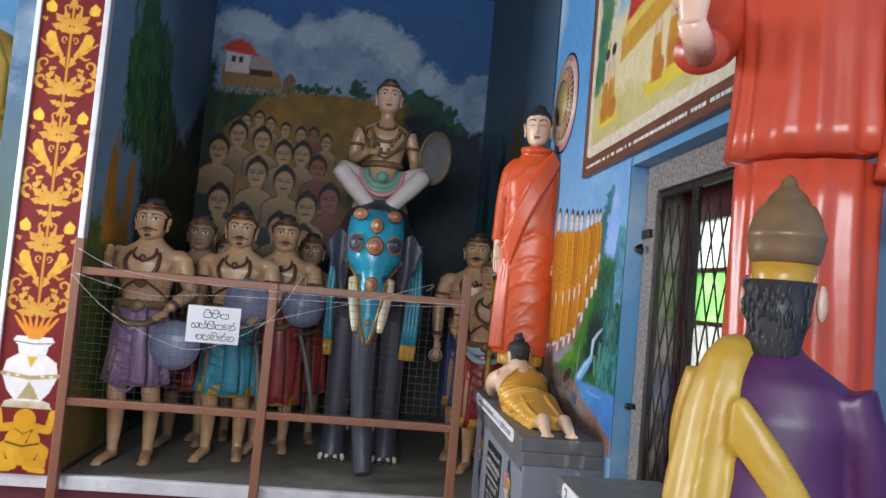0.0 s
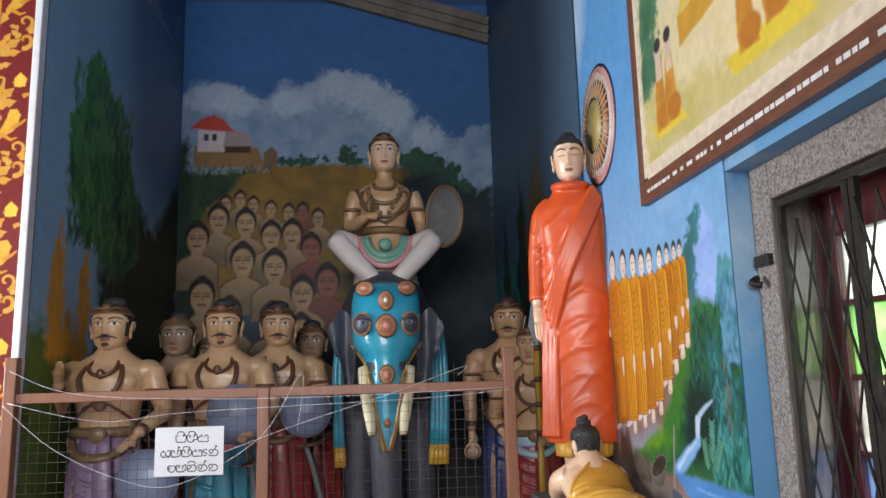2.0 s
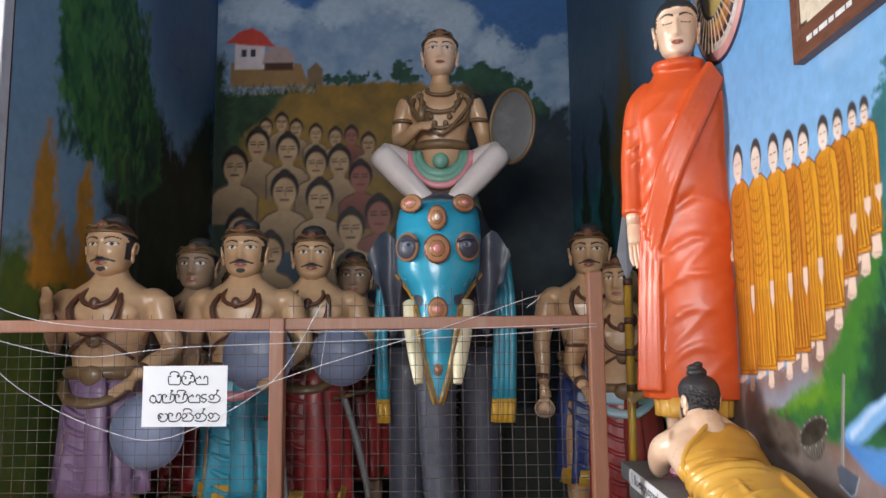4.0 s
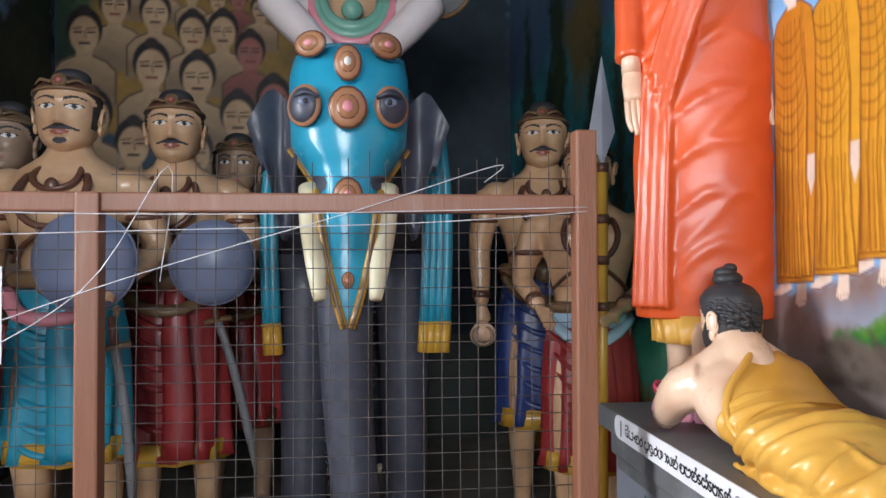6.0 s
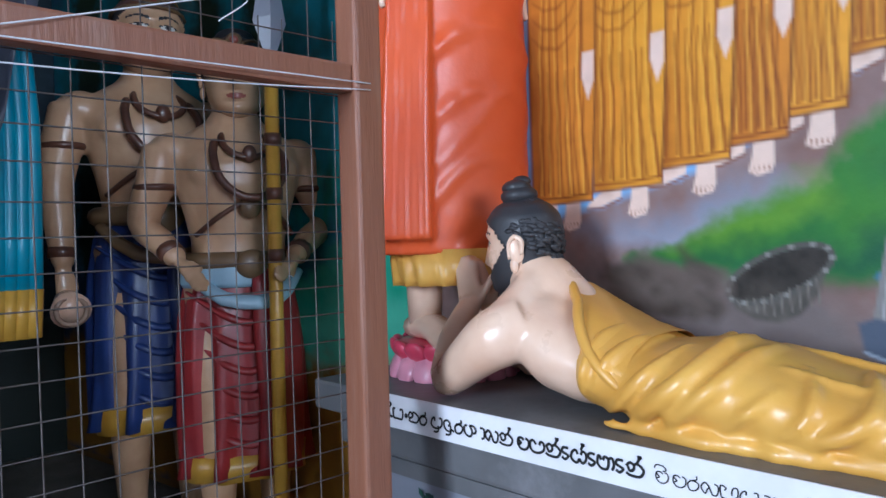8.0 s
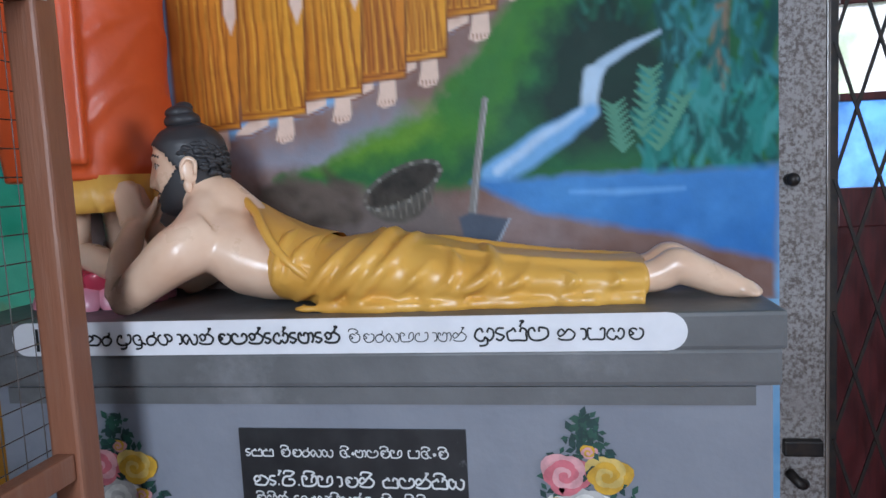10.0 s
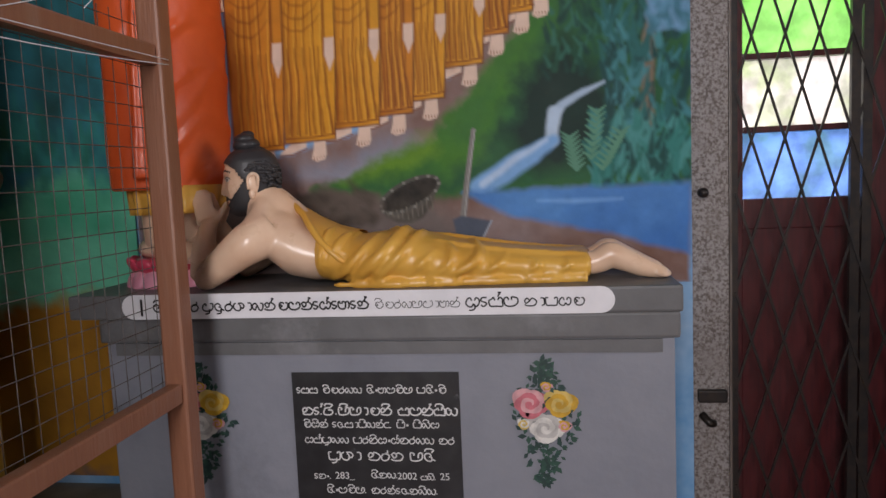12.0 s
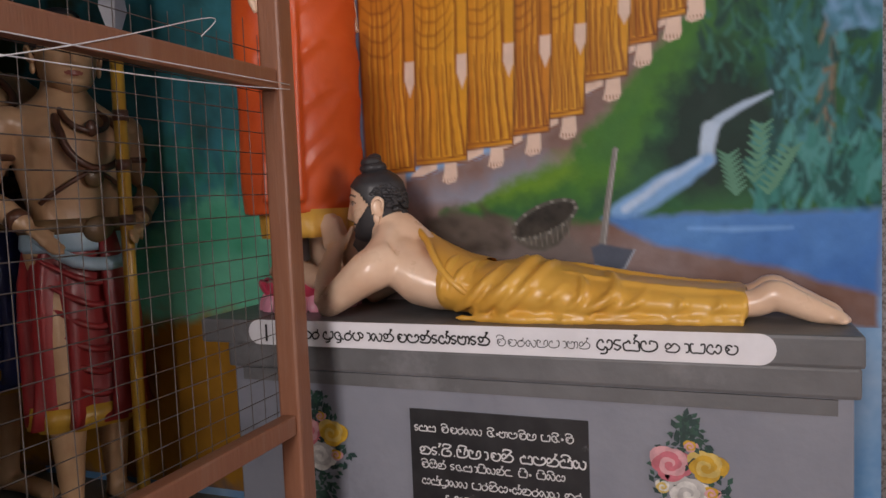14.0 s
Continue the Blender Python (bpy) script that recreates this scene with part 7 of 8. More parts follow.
def kneeling_noble():
    s = Statue()
    y, p, k = s.ix(YELLOW), s.ix(PURPLE), s.ix(SKIN_ROSE)
    s.body([(0.0, 0, 0, 0.20, 0.22), (0.12, 0, 0, 0.205, 0.22), (0.25, 0, 0.02, 0.19, 0.18), (0.38, 0, 0.03, 0.165, 0.13), (0.5, 0, 0.03, 0.18, 0.125), (0.58, 0, 0.03, 0.16, 0.1), (0.625, 0, 0.03, 0.09, 0.075), (0.65, 0, 0.02, 0.05, 0.05), (0.70, 0, 0.01, 0.048, 0.05)], p, 32, power=2.2)
    for sx in (-1, 1):
        s.tube([(sx * 0.165, 0.03, 0.57), (sx * 0.20, 0.02, 0.45), (sx * 0.20, -0.02, 0.33), (sx * 0.10, -0.16, 0.40)], [0.058, 0.055, 0.05, 0.035], y if sx > 0 else p, 14)
    # shawl hanging from one shoulder, and its end across the back
    drape = [(0.672, 0.100, 0.03, 0.03, 0.04), (0.660, 0.105, 0.03, 0.062, 0.078), (0.625, 0.115, 0.035, 0.088, 0.108), (0.57, 0.125, 0.035, 0.108, 0.130), (0.50, 0.135, 0.04, 0.124, 0.142), (0.40, 0.142, 0.045, 0.136, 0.152), (0.30, 0.148, 0.05, 0.148, 0.165), (0.22, 0.140, 0.05, 0.146, 0.175), (0.12, 0.125, 0.05, 0.138, 0.182), (0.03, 0.118, 0.05, 0.136, 0.186), (0.0, 0.118, 0.05, 0.134, 0.184)]
    rings = []
    for i, (z, x, yy, rx, ry) in enumerate(drape):
        u = i / (len(drape) - 1)
        ring = []
        for j in range(96):
            ang = 2 * math.pi * j / 96
            w = 0.5 + 0.5 * math.sin(9 * ang + 1.5 * u + 0.8 * math.sin(3 * ang))
            f = 1 + 0.10 * min(1, 1.8 * u) * (w ** 3 - 0.3) + 0.05 * u * math.sin(5 * ang + 2.0)
            ring.append((x * 0.84 + rx * 0.80 * math.cos(ang) * f, yy + ry * 0.9 * math.sin(ang) * f, z))
        rings.append(ring)
    s.loft(rings, y)
    for q in range(5):
        dz = 0.019 * q
        s.tube([(0.05, 0.165, 0.535 - dz), (-0.04, 0.166, 0.44 - dz), (-0.11, 0.150 + 0.1 * dz, 0.34 - dz), (-0.165, 0.125 + 0.2 * dz, 0.235 - dz), (-0.20, 0.06, 0.16 - dz)], [0.022, 0.021 + 0.003 * (q % 2), 0.02, 0.021, 0.02], y, 10, smooth_steps=4)
    s.fuse(y, 0.009, 5)
    s.fuse(p, 0.011, 3)
    s.v = [(x * 0.9, q, z) for x, q, z in s.v]
    s.head((0, 0.0, 0.80), 0.74, SKIN_ROSE, HAIR)
    s.body([(0.60, 0, 0.055, 0.028, 0.025), (0.64, 0, 0.06, 0.05, 0.04), (0.72, 0, 0.05, 0.066, 0.055), (0.80, 0, 0.035, 0.074, 0.075)], s.ix(HAIR), 24, 8, 0.04)
    rnd = random.Random(12)
    for q in range(70):
        ang, z = rnd.uniform(0.1, 0.9) * math.pi, rnd.uniform(0.63, 0.79)
        rx, ry = np.interp(z, [0.6, 0.64, 0.72, 0.8], [0.03, 0.05, 0.066, 0.074]), np.interp(z, [0.6, 0.64, 0.72, 0.8], [0.025, 0.04, 0.055, 0.075])
        x, yy = rx * math.cos(ang), np.interp(z, [0.6, 0.72, 0.8], [0.055, 0.05, 0.035]) + ry * math.sin(ang)
        s.tube([(x, yy, z + 0.02), (x + rnd.uniform(-0.008, 0.008), yy + 0.003, z), (x * 0.96, yy - 0.002, z - 0.022)], [0.002, 0.0045, 0.002], s.ix(HAIR), 6)
    for sx in (-1, 1):
        s.ball((sx * 0.081, 0.005, 0.755), (0.012, 0.024, 0.042), k, seg=14, rows=10)
    n0 = len(s.v)
    s.body([(0.785, 0, 0, 0.084, 0.094), (0.80, 0, 0, 0.088, 0.098), (0.84, 0, 0, 0.09, 0.10)], s.ix(GOLD), 32)
    s.body([(z, 0, 0, r, r * 1.06) for z, r in ((0.84, 0.090), (0.846, 0.098), (0.87, 0.106), (0.893, 0.107), (0.898, 0.112), (0.908, 0.112), (0.913, 0.106), (0.945, 0.096), (0.972, 0.078), (0.976, 0.066), (0.996, 0.054), (1.012, 0.036), (1.016, 0.026), (1.034, 0.022), (1.046, 0.008))], s.ix(BRONZE), 40)
    s.v[n0:] = [(x * 0.76, 0.01 + y * 0.78, z) for x, y, z in s.v[n0:]]
    return s


kneeling_noble().place("kneeling_statue", "kneeling statue with a yellow shawl, purple garment and bronze crown", 0.795, 1.60, 1.03, 138, 0.865)


def prostrate_sage():
    """A bearded ascetic lying face down on folded arms, head towards +y; the origin is on the slab under the chest."""
    s = Statue()
    k, o, h = s.ix(SKIN_PALE), s.ix(OCHRE), s.ix(HAIR)

    def along(rows, mat, seg=36, power=2.1, crease=0.0):
        rings = []
        fine = []
        for i in range(len(rows) - 1):
            for q in range(9):
                u = q / 9
                u = u * u * (3 - 2 * u)
                fine.append([rows[i][c] * (1 - u) + rows[i + 1][c] * u for c in range(5)])
        fine.append(list(rows[-1]))
        for y, x, z, rx, rz in fine:
            ring = []
            for j in range(seg):
                a = 2 * math.pi * j / seg
                c, n = math.cos(a), math.sin(a)
                f = (abs(c) ** power + abs(n) ** power) ** (-1 / power)
                if crease:
                    w = max(0.0, 1 - (0.02 + math.sin(y * 29 + 1.3 * n + 0.7 * math.sin(y * 15 + 1.0)) ** 2) ** 0.5)
                    w2 = 1 - abs(math.sin(y * 17 - 2.9 * n + 0.9 + 0.6 * math.sin(y * 23)))
                    w3 = 1 - abs(math.sin(2.5 * a + y * 9))
                    f *= 1 + crease * (w ** 2.2 + 0.4 * w2 ** 3 + 0.25 * w3 ** 3) * (0.4 + 0.6 * max(0, -c)) - crease * 0.35
                ring.append((x + rx * c * f, y, max(0.002, z + rz * n * f)))
            rings.append(ring)
        s.loft(rings, mat)

    # bare back rising to the shoulders
    back = [(0.42, 0.0, 0.165, 0.04, 0.03), (0.395, 0.0, 0.158, 0.09, 0.048), (0.355, 0, 0.138, 0.135, 0.072), (0.30, 0, 0.108, 0.146, 0.088), (0.24, 0, 0.086, 0.142, 0.078), (0.19, 0, 0.075, 0.134, 0.066), (0.11, 0, 0.066, 0.122, 0.055), (0.0, 0, 0.06, 0.12, 0.06)]
    along(back, k)
    # robe round hips and legs, with raised folds that sweep down its side to the slab
    wrap = [(0.212, 0.0, 0.080, 0.136, 0.070), (0.19, 0.0, 0.077, 0.139, 0.071), (0.12, 0, 0.064, 0.138, 0.060), (0.05, 0, 0.064, 0.144, 0.068), (0.0, 0, 0.063, 0.145, 0.069), (-0.05, 0, 0.060, 0.141, 0.064), (-0.12, 0, 0.052, 0.132, 0.054), (-0.20, 0, 0.046, 0.122, 0.046), (-0.30, 0, 0.040, 0.112, 0.041), (-0.40, 0, 0.036, 0.105, 0.037), (-0.455, 0, 0.036, 0.10, 0.037), (-0.462, 0, 0.036, 0.09, 0.030)]
    along(wrap, o, 72, 2.2)

    def on_wrap(y, turn, lift=0.0):
        z, rx, rz = (float(np.interp(-y, [-q[0] for q in wrap], [q[n] for q in wrap])) for n in (2, 3, 4))
        c, n = math.cos(turn * math.pi), math.sin(turn * math.pi)
        f = (abs(c) ** 2.2 + abs(n) ** 2.2) ** (-1 / 2.2)
        return (rx * c * f * (1 + lift), y, max(0.006, z + rz * n * f * (1 + lift)))

    for wide_, run in ((0.011, ((0.13, 0.45), (0.14, 0.65), (0.155, 0.85), (0.18, 1.1))), (0.010, ((0.18, 0.45), (0.185, 0.7), (0.19, 0.95), (0.20, 1.15))), (0.012, ((0.06, 0.62), (0.085, 0.85), (0.13, 1.1), (0.175, 1.28))),
                       (0.016, ((0.0, 0.42), (0.0, 0.62), (0.03, 0.88), (0.09, 1.12), (0.14, 1.3))), (0.013, ((-0.045, 0.45), (-0.04, 0.65), (-0.012, 0.9), (0.045, 1.14), (0.085, 1.3))), (0.010, ((-0.09, 0.8), (-0.06, 1.0), (-0.01, 1.2))),
                       (0.013, ((-0.16, 0.45), (-0.185, 0.62), (-0.195, 0.85), (-0.155, 1.06), (-0.085, 1.2))), (0.010, ((-0.26, 0.75), (-0.24, 0.98), (-0.185, 1.16))), (0.010, ((-0.10, 0.60), (-0.13, 0.8), (-0.12, 1.02), (-0.07, 1.18))),
                       (0.009, ((-0.08, 0.66), (-0.22, 0.70), (-0.34, 0.72), (-0.45, 0.72))), (0.009, ((-0.31, 0.82), (-0.335, 0.95), (-0.30, 1.14))), (0.008, ((-0.40, 0.80), (-0.41, 0.95), (-0.37, 1.14))),
                       (0.009, ((-0.02, 0.3), (-0.1, 0.36), (-0.3, 0.34), (-0.45, 0.34))), (0.010, ((0.08, 0.30), (0.03, 0.45), (0.02, 0.6)))):
        P = [on_wrap(y, a, 0.015) for y, a in run]
        s.tube(P, [wide_ * 0.35] + [wide_] * (len(P) - 2) + [wide_ * 0.5], o, 10, 1.0, 5)
    s.tube([(on_wrap(0.17 - q * 0.0215, 1.2)[0] - 0.010 - 0.004 * math.sin(q * 1.1), 0.17 - q * 0.0215, 0.008) for q in range(30)], [min(1, (q + 1) / 5) * 0.010 + 0.004 * math.sin(q * 1.7) ** 2 for q in range(30)], o, 10, 1.0, 3)
    s.fuse(o, 0.0055, 3)
    # cloth over the far shoulder, meeting the hip wrap across the back
    rings = []
    for i in range(25):
        y = 0.385 - 0.0108 * i
        row = [np.interp(-y, [-r[0] for r in back], [r[q] for r in back]) for q in (2, 3, 4)]
        end = np.interp(i, [0, 12, 24], [0.34 * math.pi, 0.62 * math.pi, 1.08 * math.pi])
        ring = []
        for j in range(33):
            a = -0.35 + (end + 0.35) * j / 32
            cc, nn = math.cos(a), math.sin(a)
            f = (abs(cc) ** 2.1 + abs(nn) ** 2.1) ** (-1 / 2.1) * (1.0 + 0.055 * min(1, i / 4) + 0.03 * max(0, math.sin(j * 0.75 + i * 0.22)) ** 2)
            ring.append((row[1] * cc * f, y, max(0.004, row[0] + row[2] * nn * f + 0.006)))
        rings.append(ring)
    s.add([p for r in rings for p in r], [(i * 33 + j, i * 33 + j + 1, (i + 1) * 33 + j + 1, (i + 1) * 33 + j) for i in range(24) for j in range(32)], o)
    s.tube([r[-1] for r in rings], 0.009, o, 8, smooth_steps=1)
    # arms: elbows on the slab, palms together before the face
    for sx in (-1, 1):
        s.tube([(sx * 0.095, 0.335, 0.14), (sx * 0.128, 0.378, 0.118), (sx * 0.134, 0.43, 0.082), (sx * 0.122, 0.495, 0.038), (sx * 0.114, 0.515, 0.032)], [0.056, 0.054, 0.044, 0.035, 0.030], k, 16, smooth_steps=5)
        s.tube([(sx * 0.118, 0.512, 0.032), (sx * 0.078, 0.525, 0.10), (sx * 0.025, 0.53, 0.165)], [0.033, 0.031, 0.021], k, 14, smooth_steps=5)
        for q in range(4):
            yy = 0.515 + q * 0.014
            s.tube([(sx * 0.016, yy, 0.16), (sx * 0.014, yy + 0.012, 0.215), (sx * 0.006, yy + 0.018 + 0.003 * q, 0.262 - abs(q - 1.4) * 0.009)], [0.013, 0.010, 0.006], k, 8)
        s.tube([(sx * 0.018, 0.512, 0.17), (sx * 0.012, 0.492, 0.205), (sx * 0.008, 0.485, 0.225)], [0.011, 0.009, 0.006], k, 8)
        # feet, soles up
        fy = -0.46
        s.tube([(sx * 0.05, fy + 0.04, 0.036), (sx * 0.05, fy - 0.02, 0.042), (sx * 0.05, fy - 0.05, 0.058), (sx * 0.052, fy - 0.075, 0.05), (sx * 0.055, fy - 0.13, 0.026), (sx * 0.057, fy - 0.18, 0.012)], [0.026, 0.030, 0.033, 0.031, 0.025, 0.013], k, 16, smooth_steps=5)
        for q in range(5):
            s.ball((sx * 0.055 + (q - 2) * 0.012, fy - 0.183 + abs(q - 2) * 0.005, 0.010), (0.008, 0.016, 0.009), k, seg=8, rows=6)
    # head
    s.tube([(0, 0.25, 0.10), (0, 0.32, 0.155), (0, 0.365, 0.20), (0, 0.405, 0.235)], [0.045, 0.066, 0.062, 0.05], k, 18)
    for sx in (-1, 1):
        s.tube([(sx * 0.02, 0.37, 0.205), (sx * 0.065, 0.362, 0.175), (sx * 0.11, 0.365, 0.142)], [0.042, 0.042, 0.045], k, 14)
    s.fuse(k, 0.0065, 5)
    n0 = len(s.v)
    s.head((0, 0.0, 0.0), 0.77, SKIN_PALE, HAIR, False, False, None, True, full_beard=True)
    m = Matrix.Translation((0, 0.415, 0.275)) @ Matrix.Rotation(radians(196), 4, "Z") @ Matrix.Rotation(radians(4), 4, "X")
    s.v[n0:] = [tuple(m @ Vector(q)) for q in s.v[n0:]]
    # combed curls of the hair
    rnd = random.Random(4)
    for q in range(420):
        a, b = rnd.uniform(0, 2 * math.pi), rnd.uniform(0.25, 1.9)
        d = Vector((math.sin(b) * math.cos(a), math.sin(b) * math.sin(a), math.cos(b)))
        if d.y < 0.35 - 0.9 * max(0.0, 0.6 - d.z) and not (d.z < 0.1 and abs(d.x) > 0.75):
            p = Vector((0, 0.413, 0.277)) + Vector((d.x * 0.0615, d.y * 0.075, d.z * 0.085))
            t = (d.cross(Vector((0.3, 0, 1))).normalized() + Vector((0, 0, rnd.uniform(-0.5, 0.5)))) * 0.009
            s.tube([p - t, p + d * 0.002, p + t], [0.003, rnd.uniform(0.0045, 0.006), 0.003], h, 6)
    return s


prostrate_sage().place("prostrate_statue", "glossy prostrate ascetic statue in an ochre robe lying on the plinth", 0.875, 4.085, 1.03, 0, 1.0)

# a seated yellow-robed statue in the next alcove
s = Statue()
s.body([(0.0, 0, 0, 0.52, 0.4), (0.4, 0, 0, 0.52, 0.36), (1.1, 0, 0, 0.46, 0.3), (1.9, 0, 0, 0.47, 0.3), (2.45, 0, 0, 0.44, 0.28), (2.68, 0, 0, 0.30, 0.2), (2.78, 0, 0, 0.1, 0.1)], s.ix(YELLOW), 96, 17, 0.05)
for q in range(11):
    s.tube([(0.05, -0.36, 2.35 - q * 0.2), (0.32, -0.31, 2.12 - q * 0.2), (0.50, 0.0, 2.2 - q * 0.2)], 0.028, s.ix(YELLOW), 10)
s.head((0, 0, 2.95), 1.5, SKIN_PALE, HAIR, calm=True)
s.place("seated_robed_statue", "large yellow robed statue in the next alcove", -2.815, 5.15, LEDGE, 0, 1.0)
# ---- timber and wire fence ----
FENCE_Y = 4.56
fence = thing("fence", "red-brown timber and wire mesh fence before the alcove", "fence")
for x, top in ((-1.70, 1.76), (-0.59, 1.60), (0.541, 1.755)):
    g = Geo()
    g.box((x - 0.026, FENCE_Y - 0.026, 0.0), (x + 0.026, FENCE_Y + 0.026, top), 0, 0.006)
    part("post", g, TIMBER, fence)
for z in (1.578, 0.834, 0.10):
    for x0, x1 in ((-1.70, -0.59), (-0.59, 0.541)):
        g = Geo()
        g.beam((x0 + 0.026, FENCE_Y, z), (x1 - 0.026, FENCE_Y, z), 0.034, 0.044, 0, 0.005)
        part("rail", g, TIMBER, fence)
g = Geo()
rnd = random.Random(2)
for i in range(51):
    x = -1.67 + i * 0.0435
    top = 1.685 if x > -0.56 else 1.60
    g.tube([(x, FENCE_Y + 0.024, 0.84), (x + rnd.uniform(-.003, .003), FENCE_Y + 0.026 + rnd.uniform(-.004, .004), 1.2), (x + rnd.uniform(-.004, .004), FENCE_Y + 0.024, top + rnd.uniform(-.03, .02))], 0.0011, 0, 4)
for i in range(19):
    z = 0.86 + i * 0.0435
    x0 = -1.67 if z < 1.6 else -0.56
    g.tube([(x0, FENCE_Y + 0.026, z), (-0.4, FENCE_Y + 0.026 + rnd.uniform(-.004, .004), z + rnd.uniform(-.004, .004)), (0.53, FENCE_Y + 0.026, z)], 0.0011, 0, 4)
tagged(part("wire_mesh", g, WIRE, fence, "thin square wire mesh"), kind="stuff")
FY = FENCE_Y - 0.03
for pts in ([(-1.70, FY, 1.70), (-1.45, FY, 1.60), (-1.0, FY, 1.56), (-0.3, FY, 1.55), (0.54, FY, 1.57)],
            [(-1.72, FY, 1.55), (-1.5, FY, 1.36), (-1.2, FY - 0.01, 1.22), (-0.95, FY - 0.01, 1.19), (-0.6, FY, 1.38), (-0.42, FY + 0.02, 1.66), (-0.44, FY + 0.03, 1.40)],
            [(-0.95, FY - 0.01, 1.25), (-0.5, FY, 1.41), (0.0, FY, 1.56), (0.33, FY + 0.03, 1.67), (0.30, FY + 0.03, 1.63)],
            [(-1.70, FY, 1.56), (-1.3, FY, 1.47), (-0.9, FY, 1.50), (0.1, FY, 1.53), (0.54, FY, 1.56)]):
    g = Geo()
    g.tube(pts, 0.0011, 0, 5, smooth_steps=6)
    part("string", g, STRING, fence, "thin white nylon string")
sign = thing("notice", "white paper notice with black writing tied to the fence", "sign", -0.908, FENCE_Y - 0.034, 1.33)
g = Geo()
g.box((-0.149, -0.002, -0.105), (0.149, 0.0, 0.105))
part("paper", g, PAPER, sign)


# ---- writing ----
GLYPHS = dict(p="26 06 02 10 40 80 92 96 76 75", m="44 36 25 04 02 10 50 90 93 95 76 64", v="65 46 25 22 40 70 92 95 76/25 34 43 22", l="24 35 26 06 02 10 60 92 96 76 64 62",
              L="24 35 26 06 02 20 50 62 92 96 76 64/50 62 60", n="04 26 45 43 22 14/45 66 94 92 70 20 01", k="44 26 04 12 33 44 46 66 94 92 70 40 20 01", r="58 56 25 03 10 40 62 64 45 15",
              d="64 46 15 12 30 60 63 43/60 71 90", j="26 05 02 20 50 63 46/46 76 94 82 62", N="26 04 02 20 32 44 26/44 52 60 80 92 95 76", h="44 26 05 02 20 60 92 95 76 64",
              s="44 36 15 02 20 40 52/52 70 92 95 76 64", g="24 16 05 02 20 50 62 65 46 34/65 86 94 92 80", t="44 26 04 12 33 44/44 66 94 92 70 20 01", D="34 26 05 02 20 60 92 95 76 56 54",
              b="34 36 15 02 20 60 92 96 76", y="34 26 05 02 20 42 45/42 60 80 92 95 76", A="36 15 02 20 40 52 45 25/52 70 92 96 66/92 80 60", T="66 26 04 02 10 60 80", X="66 36 15 02 10 60 82 74 44",
              e="46 16 04 23 42 20 01", a="26 46 55 51 30", o="13 24 33 22 13")
MARKS = dict(i="17 29 69 87 66", I="17 29 69 88 77 66", x="66 78 89 69", u="66 63 42 22")
NARROW = dict(e=5.6, a=6.2, o=4.4, r=7.8, d=9.8)


def script(parent, text, u, v, size, weight, to3, mat, name="lettering"):
    """A line of rounded script from (u, v), size the height of a letter's body; returns where it ends."""
    g, unit, last = Geo(), size / 6.0, u
    for ch in text:
        if ch == " ":
            u += unit * 5
            continue
        if ch in ".,:":
            g.stroke([(u, v + unit * 0.5), (u + unit, v + unit * 0.5)], weight, to3, 0.0006)
            u += unit * 3
            continue
        lift = -4.5 if ch == "u" else 0.4 if ch in MARKS else 0.0
        at = last if ch in MARKS else u
        for run in (MARKS[ch] if ch in MARKS else GLYPHS[ch]).split("/"):
            P = [Vector((at + int(q[0]) * unit, v + (int(q[1]) + lift) * unit)) for q in run.split()]
            Q = []
            for i in range(len(P) - 1):
                a, b, c_, d = P[max(0, i - 1)], P[i], P[i + 1], P[min(len(P) - 1, i + 2)]
                for t in range(4):
                    w = t / 4
                    Q.append(0.5 * (2 * b + (c_ - a) * w + (2 * a - 5 * b + 4 * c_ - d) * w * w + (3 * b - a - 3 * c_ + d) * w ** 3))
            Q.append(P[-1])
            g.stroke([tuple(q) for q in Q], weight, to3, 0.0006)
        if ch not in MARKS:
            last = u
            u += unit * NARROW.get(ch, 10.3)
    part(name, g, mat, parent)
    return u


def figures(parent, text, u, v, size, to3, mat):
    """Numerals in the built-in font, as flat meshes."""
    cu = bpy.data.curves.new("numerals", "FONT")
    cu.body, cu.size = text, size
    ob = new("numerals", cu)
    bpy.context.view_layer.update()
    me = bpy.data.meshes.new_from_object(ob.evaluated_get(bpy.context.evaluated_depsgraph_get()))
    bpy.data.objects.remove(ob)
    for q in me.vertices:
        q.co = Vector(to3(u + q.co.x, v + q.co.y, 0.0006))
    me.materials.clear()
    me.materials.append(mat)
    ob = new("numerals", me)
    ob.parent = parent


on_sign = lambda u, v, l: (u, -0.0025 - l, v)
script(sign, "piLim", -0.058, 0.040, 0.028, 0.0042, on_sign, INK)
script(sign, "AlxlImenx", -0.122, -0.022, 0.0265, 0.0042, on_sign, INK)
script(sign, "vlkinxn", -0.098, -0.086, 0.0265, 0.0042, on_sign, INK)

# label strip and notice panel on the plinth
g = Geo()
out = [(1.325 + 0.031 * math.cos(a), 1.0 + 0.031 * math.sin(a)) for a in [math.pi * (-0.5 + i / 10) for i in range(11)]] + [(0.178 + 0.031 * math.cos(a), 1.0 + 0.031 * math.sin(a)) for a in [math.pi * (0.5 + i / 10) for i in range(11)]]
g.loft([[(-0.0245, u, v) for u, v in out], [(-0.0275, u, v) for u, v in out]], smooth=False)
part("label_strip", g, STRIP_WHITE, plinth_1, "white painted label strip with rounded ends")
on_strip = lambda u, v, l: (-0.0285 - l, 1.33 - u, v)
figures(plinth_1, "1", 0.012, 0.978, 0.062, on_strip, INK)
u = script(plinth_1, "dIpokr", 0.058, 0.989, 0.0175, 0.0038, on_strip, INK)
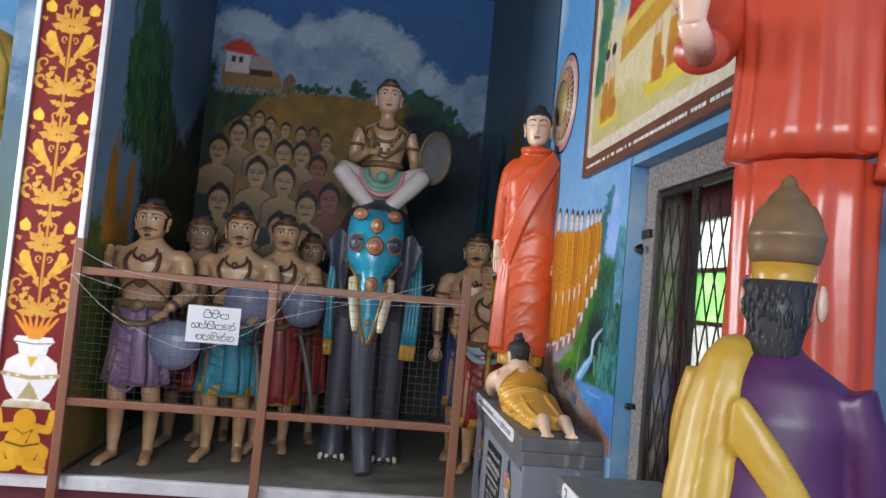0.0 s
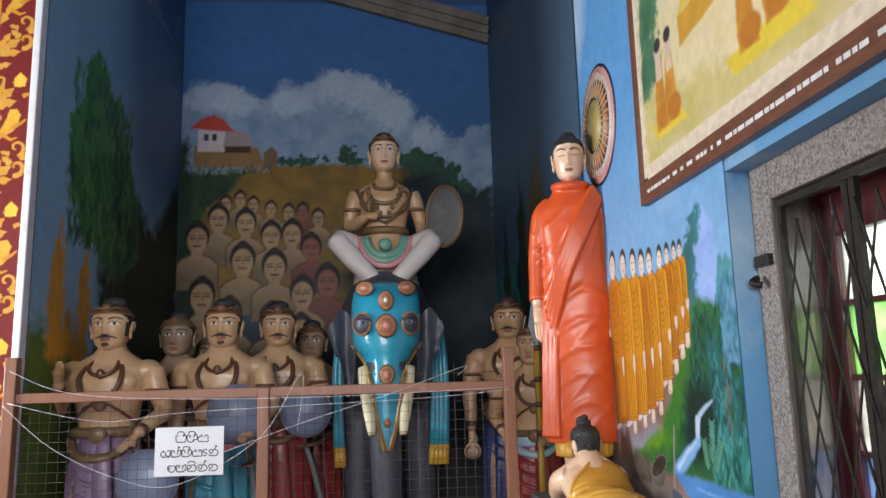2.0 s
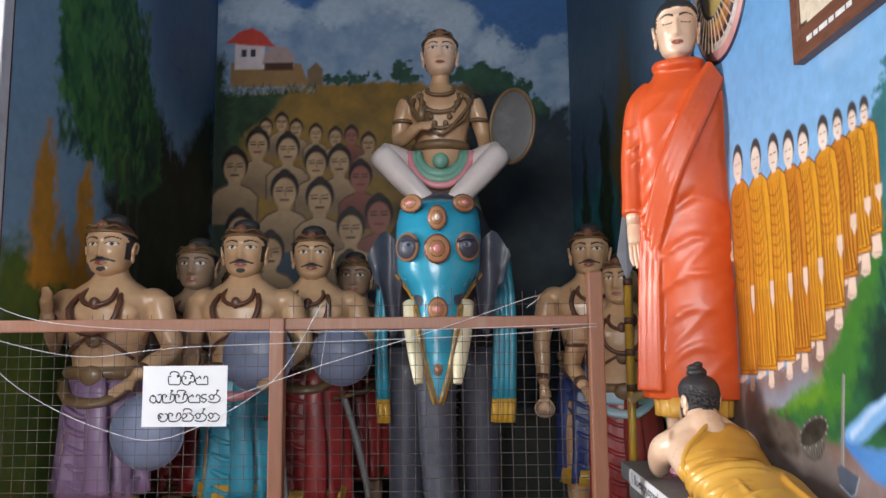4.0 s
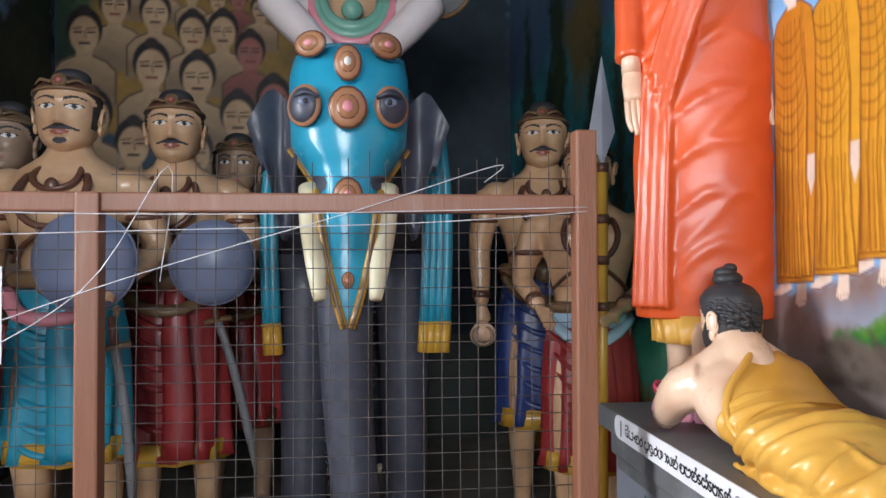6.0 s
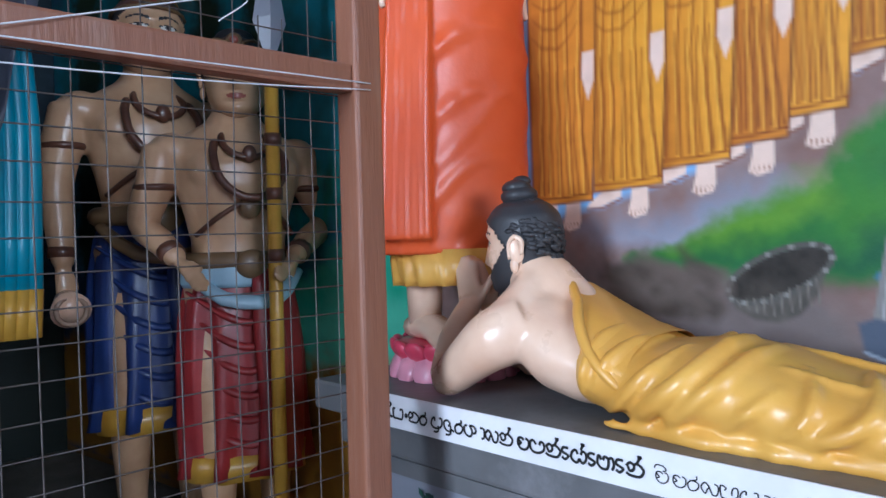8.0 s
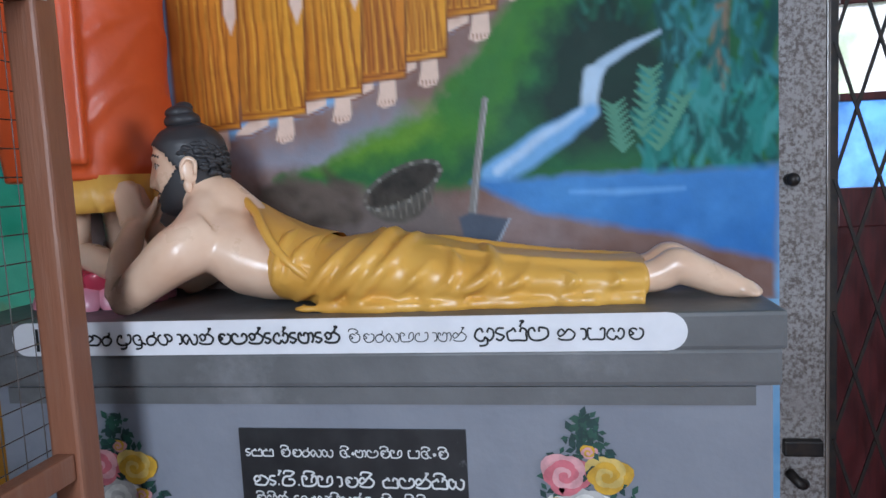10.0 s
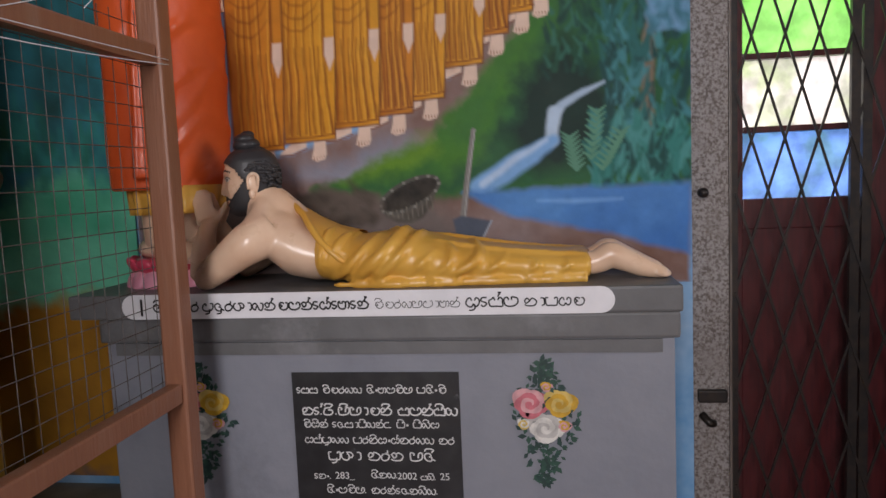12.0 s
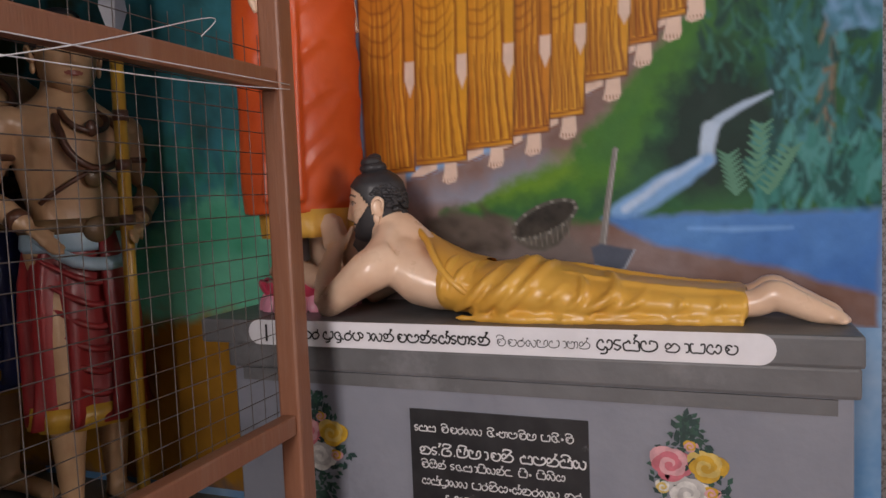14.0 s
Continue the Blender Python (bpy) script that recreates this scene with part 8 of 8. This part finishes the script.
u = script(plinth_1, "budurjaNnx", u + 0.007, 0.989, 0.0175, 0.0038, on_strip, INK)
u = script(plinth_1, "vhnxesxegenx", u + 0.003, 0.989, 0.0175, 0.0042, on_strip, INK)
u = script(plinth_1, "vivrNlbagtx", u + 0.011, 0.989, 0.0145, 0.0018, on_strip, INK)
u = script(plinth_1, "suemxD", u + 0.012, 0.989, 0.0205, 0.0036, on_strip, INK)
u = script(plinth_1, "tapsv", u + 0.012, 0.989, 0.0175, 0.0032, on_strip, INK)
g = Geo()
g.loft([[(-0.0245, u + 0.2, v) for u, v in out], [(-0.0275, u + 0.2, v) for u, v in out]], smooth=False)
part("label_strip", g, STRIP_WHITE, plinth_2, "white painted label strip with rounded ends")
figures(plinth_2, "2", 0.012, 0.978, 0.062, lambda u, v, l: (-0.0285 - l, 1.53 - u, v), INK)
g = Geo()
g.box((-0.004, 0.515, 0.40), (0.002, 0.933, 0.826))
part("notice_panel", g, BLACK, plinth_1, "flaking black notice panel")
on_panel = lambda u, v, l: (-0.0048 - l, 0.933 - u, v)
for text, u, v, size, wt in (("emm vivrNy dioghvil pdiovi", 0.012, 0.775, 0.0125, 0.0026), ("kex.XI.lIlavtI mhtxmiy", 0.024, 0.720, 0.0172, 0.0036), ("visinx edmapiynxT pio piNis", 0.024, 0.688, 0.0125, 0.0026),
                             ("smxpuNN prtisosxkrNy kr", 0.026, 0.648, 0.0132, 0.0026), ("puja krn ldI", 0.085, 0.605, 0.0190, 0.0034), ("eno:", 0.045, 0.556, 0.0115, 0.0022), ("diny,", 0.19, 0.560, 0.0125, 0.0024), ("myi.", 0.315, 0.557, 0.010, 0.0022), ("diohvil, krnxednNiy.", 0.075, 0.520, 0.0130, 0.0026)):
    script(plinth_1, text, u, v, size, wt, on_panel, INK_WHITE)
figures(plinth_1, "283_", 0.098, 0.556, 0.025, on_panel, INK_WHITE)
figures(plinth_1, "2002", 0.256, 0.557, 0.025, on_panel, INK_WHITE)
figures(plinth_1, "25", 0.362, 0.557, 0.025, on_panel, INK_WHITE)

# painted sprays of roses on the plinth
ROSE = [surface("painted_rose_" + n, c_, tuple(q * 0.7 for q in c_), 0.5, 40.0) for n, c_ in (("pink", (0.62, 0.16, 0.20)), ("pale_pink", (0.70, 0.36, 0.38)), ("yellow", (0.66, 0.38, 0.03)), ("pale_yellow", (0.70, 0.50, 0.14)), ("white", (0.72, 0.70, 0.66)), ("grey_white", (0.52, 0.50, 0.48)), ("leaf", (0.025, 0.085, 0.06)), ("dark_leaf", (0.015, 0.05, 0.045)))]


def rose_spray(yc, seed):
    g, rnd = Geo(), random.Random(seed)
    flat = lambda u, v, l: (-0.001 - l, yc - u, 0.705 + v)
    for k in range(280):
        v = rnd.uniform(-0.155, 0.145)
        half = 0.082 * (1 - abs(v) / 0.16) + 0.002
        u = rnd.uniform(-half, half)
        a, L = rnd.uniform(0, 6.3), rnd.uniform(0.014, 0.024)
        w = L * 0.28
        g.sheet([(u, v), (u + L * 0.5 * math.cos(a) - w * math.sin(a), v + L * 0.5 * math.sin(a) + w * math.cos(a)), (u + L * math.cos(a), v + L * math.sin(a)), (u + L * 0.5 * math.cos(a) + w * math.sin(a), v + L * 0.5 * math.sin(a) - w * math.cos(a))], flat, 0.001 + 0.000012 * k, 6 + k % 2)
    for u, v, r, m0 in ((-0.035, 0.045, 0.042, 0), (0.035, 0.045, 0.038, 2), (0.0, -0.015, 0.042, 4), (-0.05, -0.005, 0.016, 3), (0.045, -0.01, 0.016, 1), (0.005, 0.085, 0.014, 1)):
        for q in range(13):
            f = 1 - q / 14
            a0 = q * 2.4
            pu, pv = u + r * 0.42 * f * math.cos(a0), v + r * 0.42 * f * math.sin(a0)
            pr = r * (0.66 * f + 0.10)
            g.sheet([(pu + pr * math.cos(a) * (1 + 0.06 * math.sin(3 * a + q)), pv + pr * 0.85 * math.sin(a)) for a in [2 * math.pi * i / 14 for i in range(14)]], flat, 0.0035 + 0.0004 * q, m0 + q % 2)
    part("painted_spray", g, ROSE, plinth_1, "painted spray of pink, yellow and white roses")


rose_spray(0.313, 1)
rose_spray(1.18, 2)

on_frame = lambda u, v, l: (-0.0365 - l, 3.95 - u, v)
rnd = random.Random(9)
g, u = Geo(), 0.02
while u < 1.85:
    w = rnd.uniform(0.015, 0.05)
    g.stroke([(u, 2.352), (u + w, 2.352)], 0.015, on_frame, 0.0)
    u += w + rnd.choice((0.006, 0.008, 0.03))
tagged(part("lettering", g, INK_WHITE, pic), "row of small white lettering", kind="stuff")
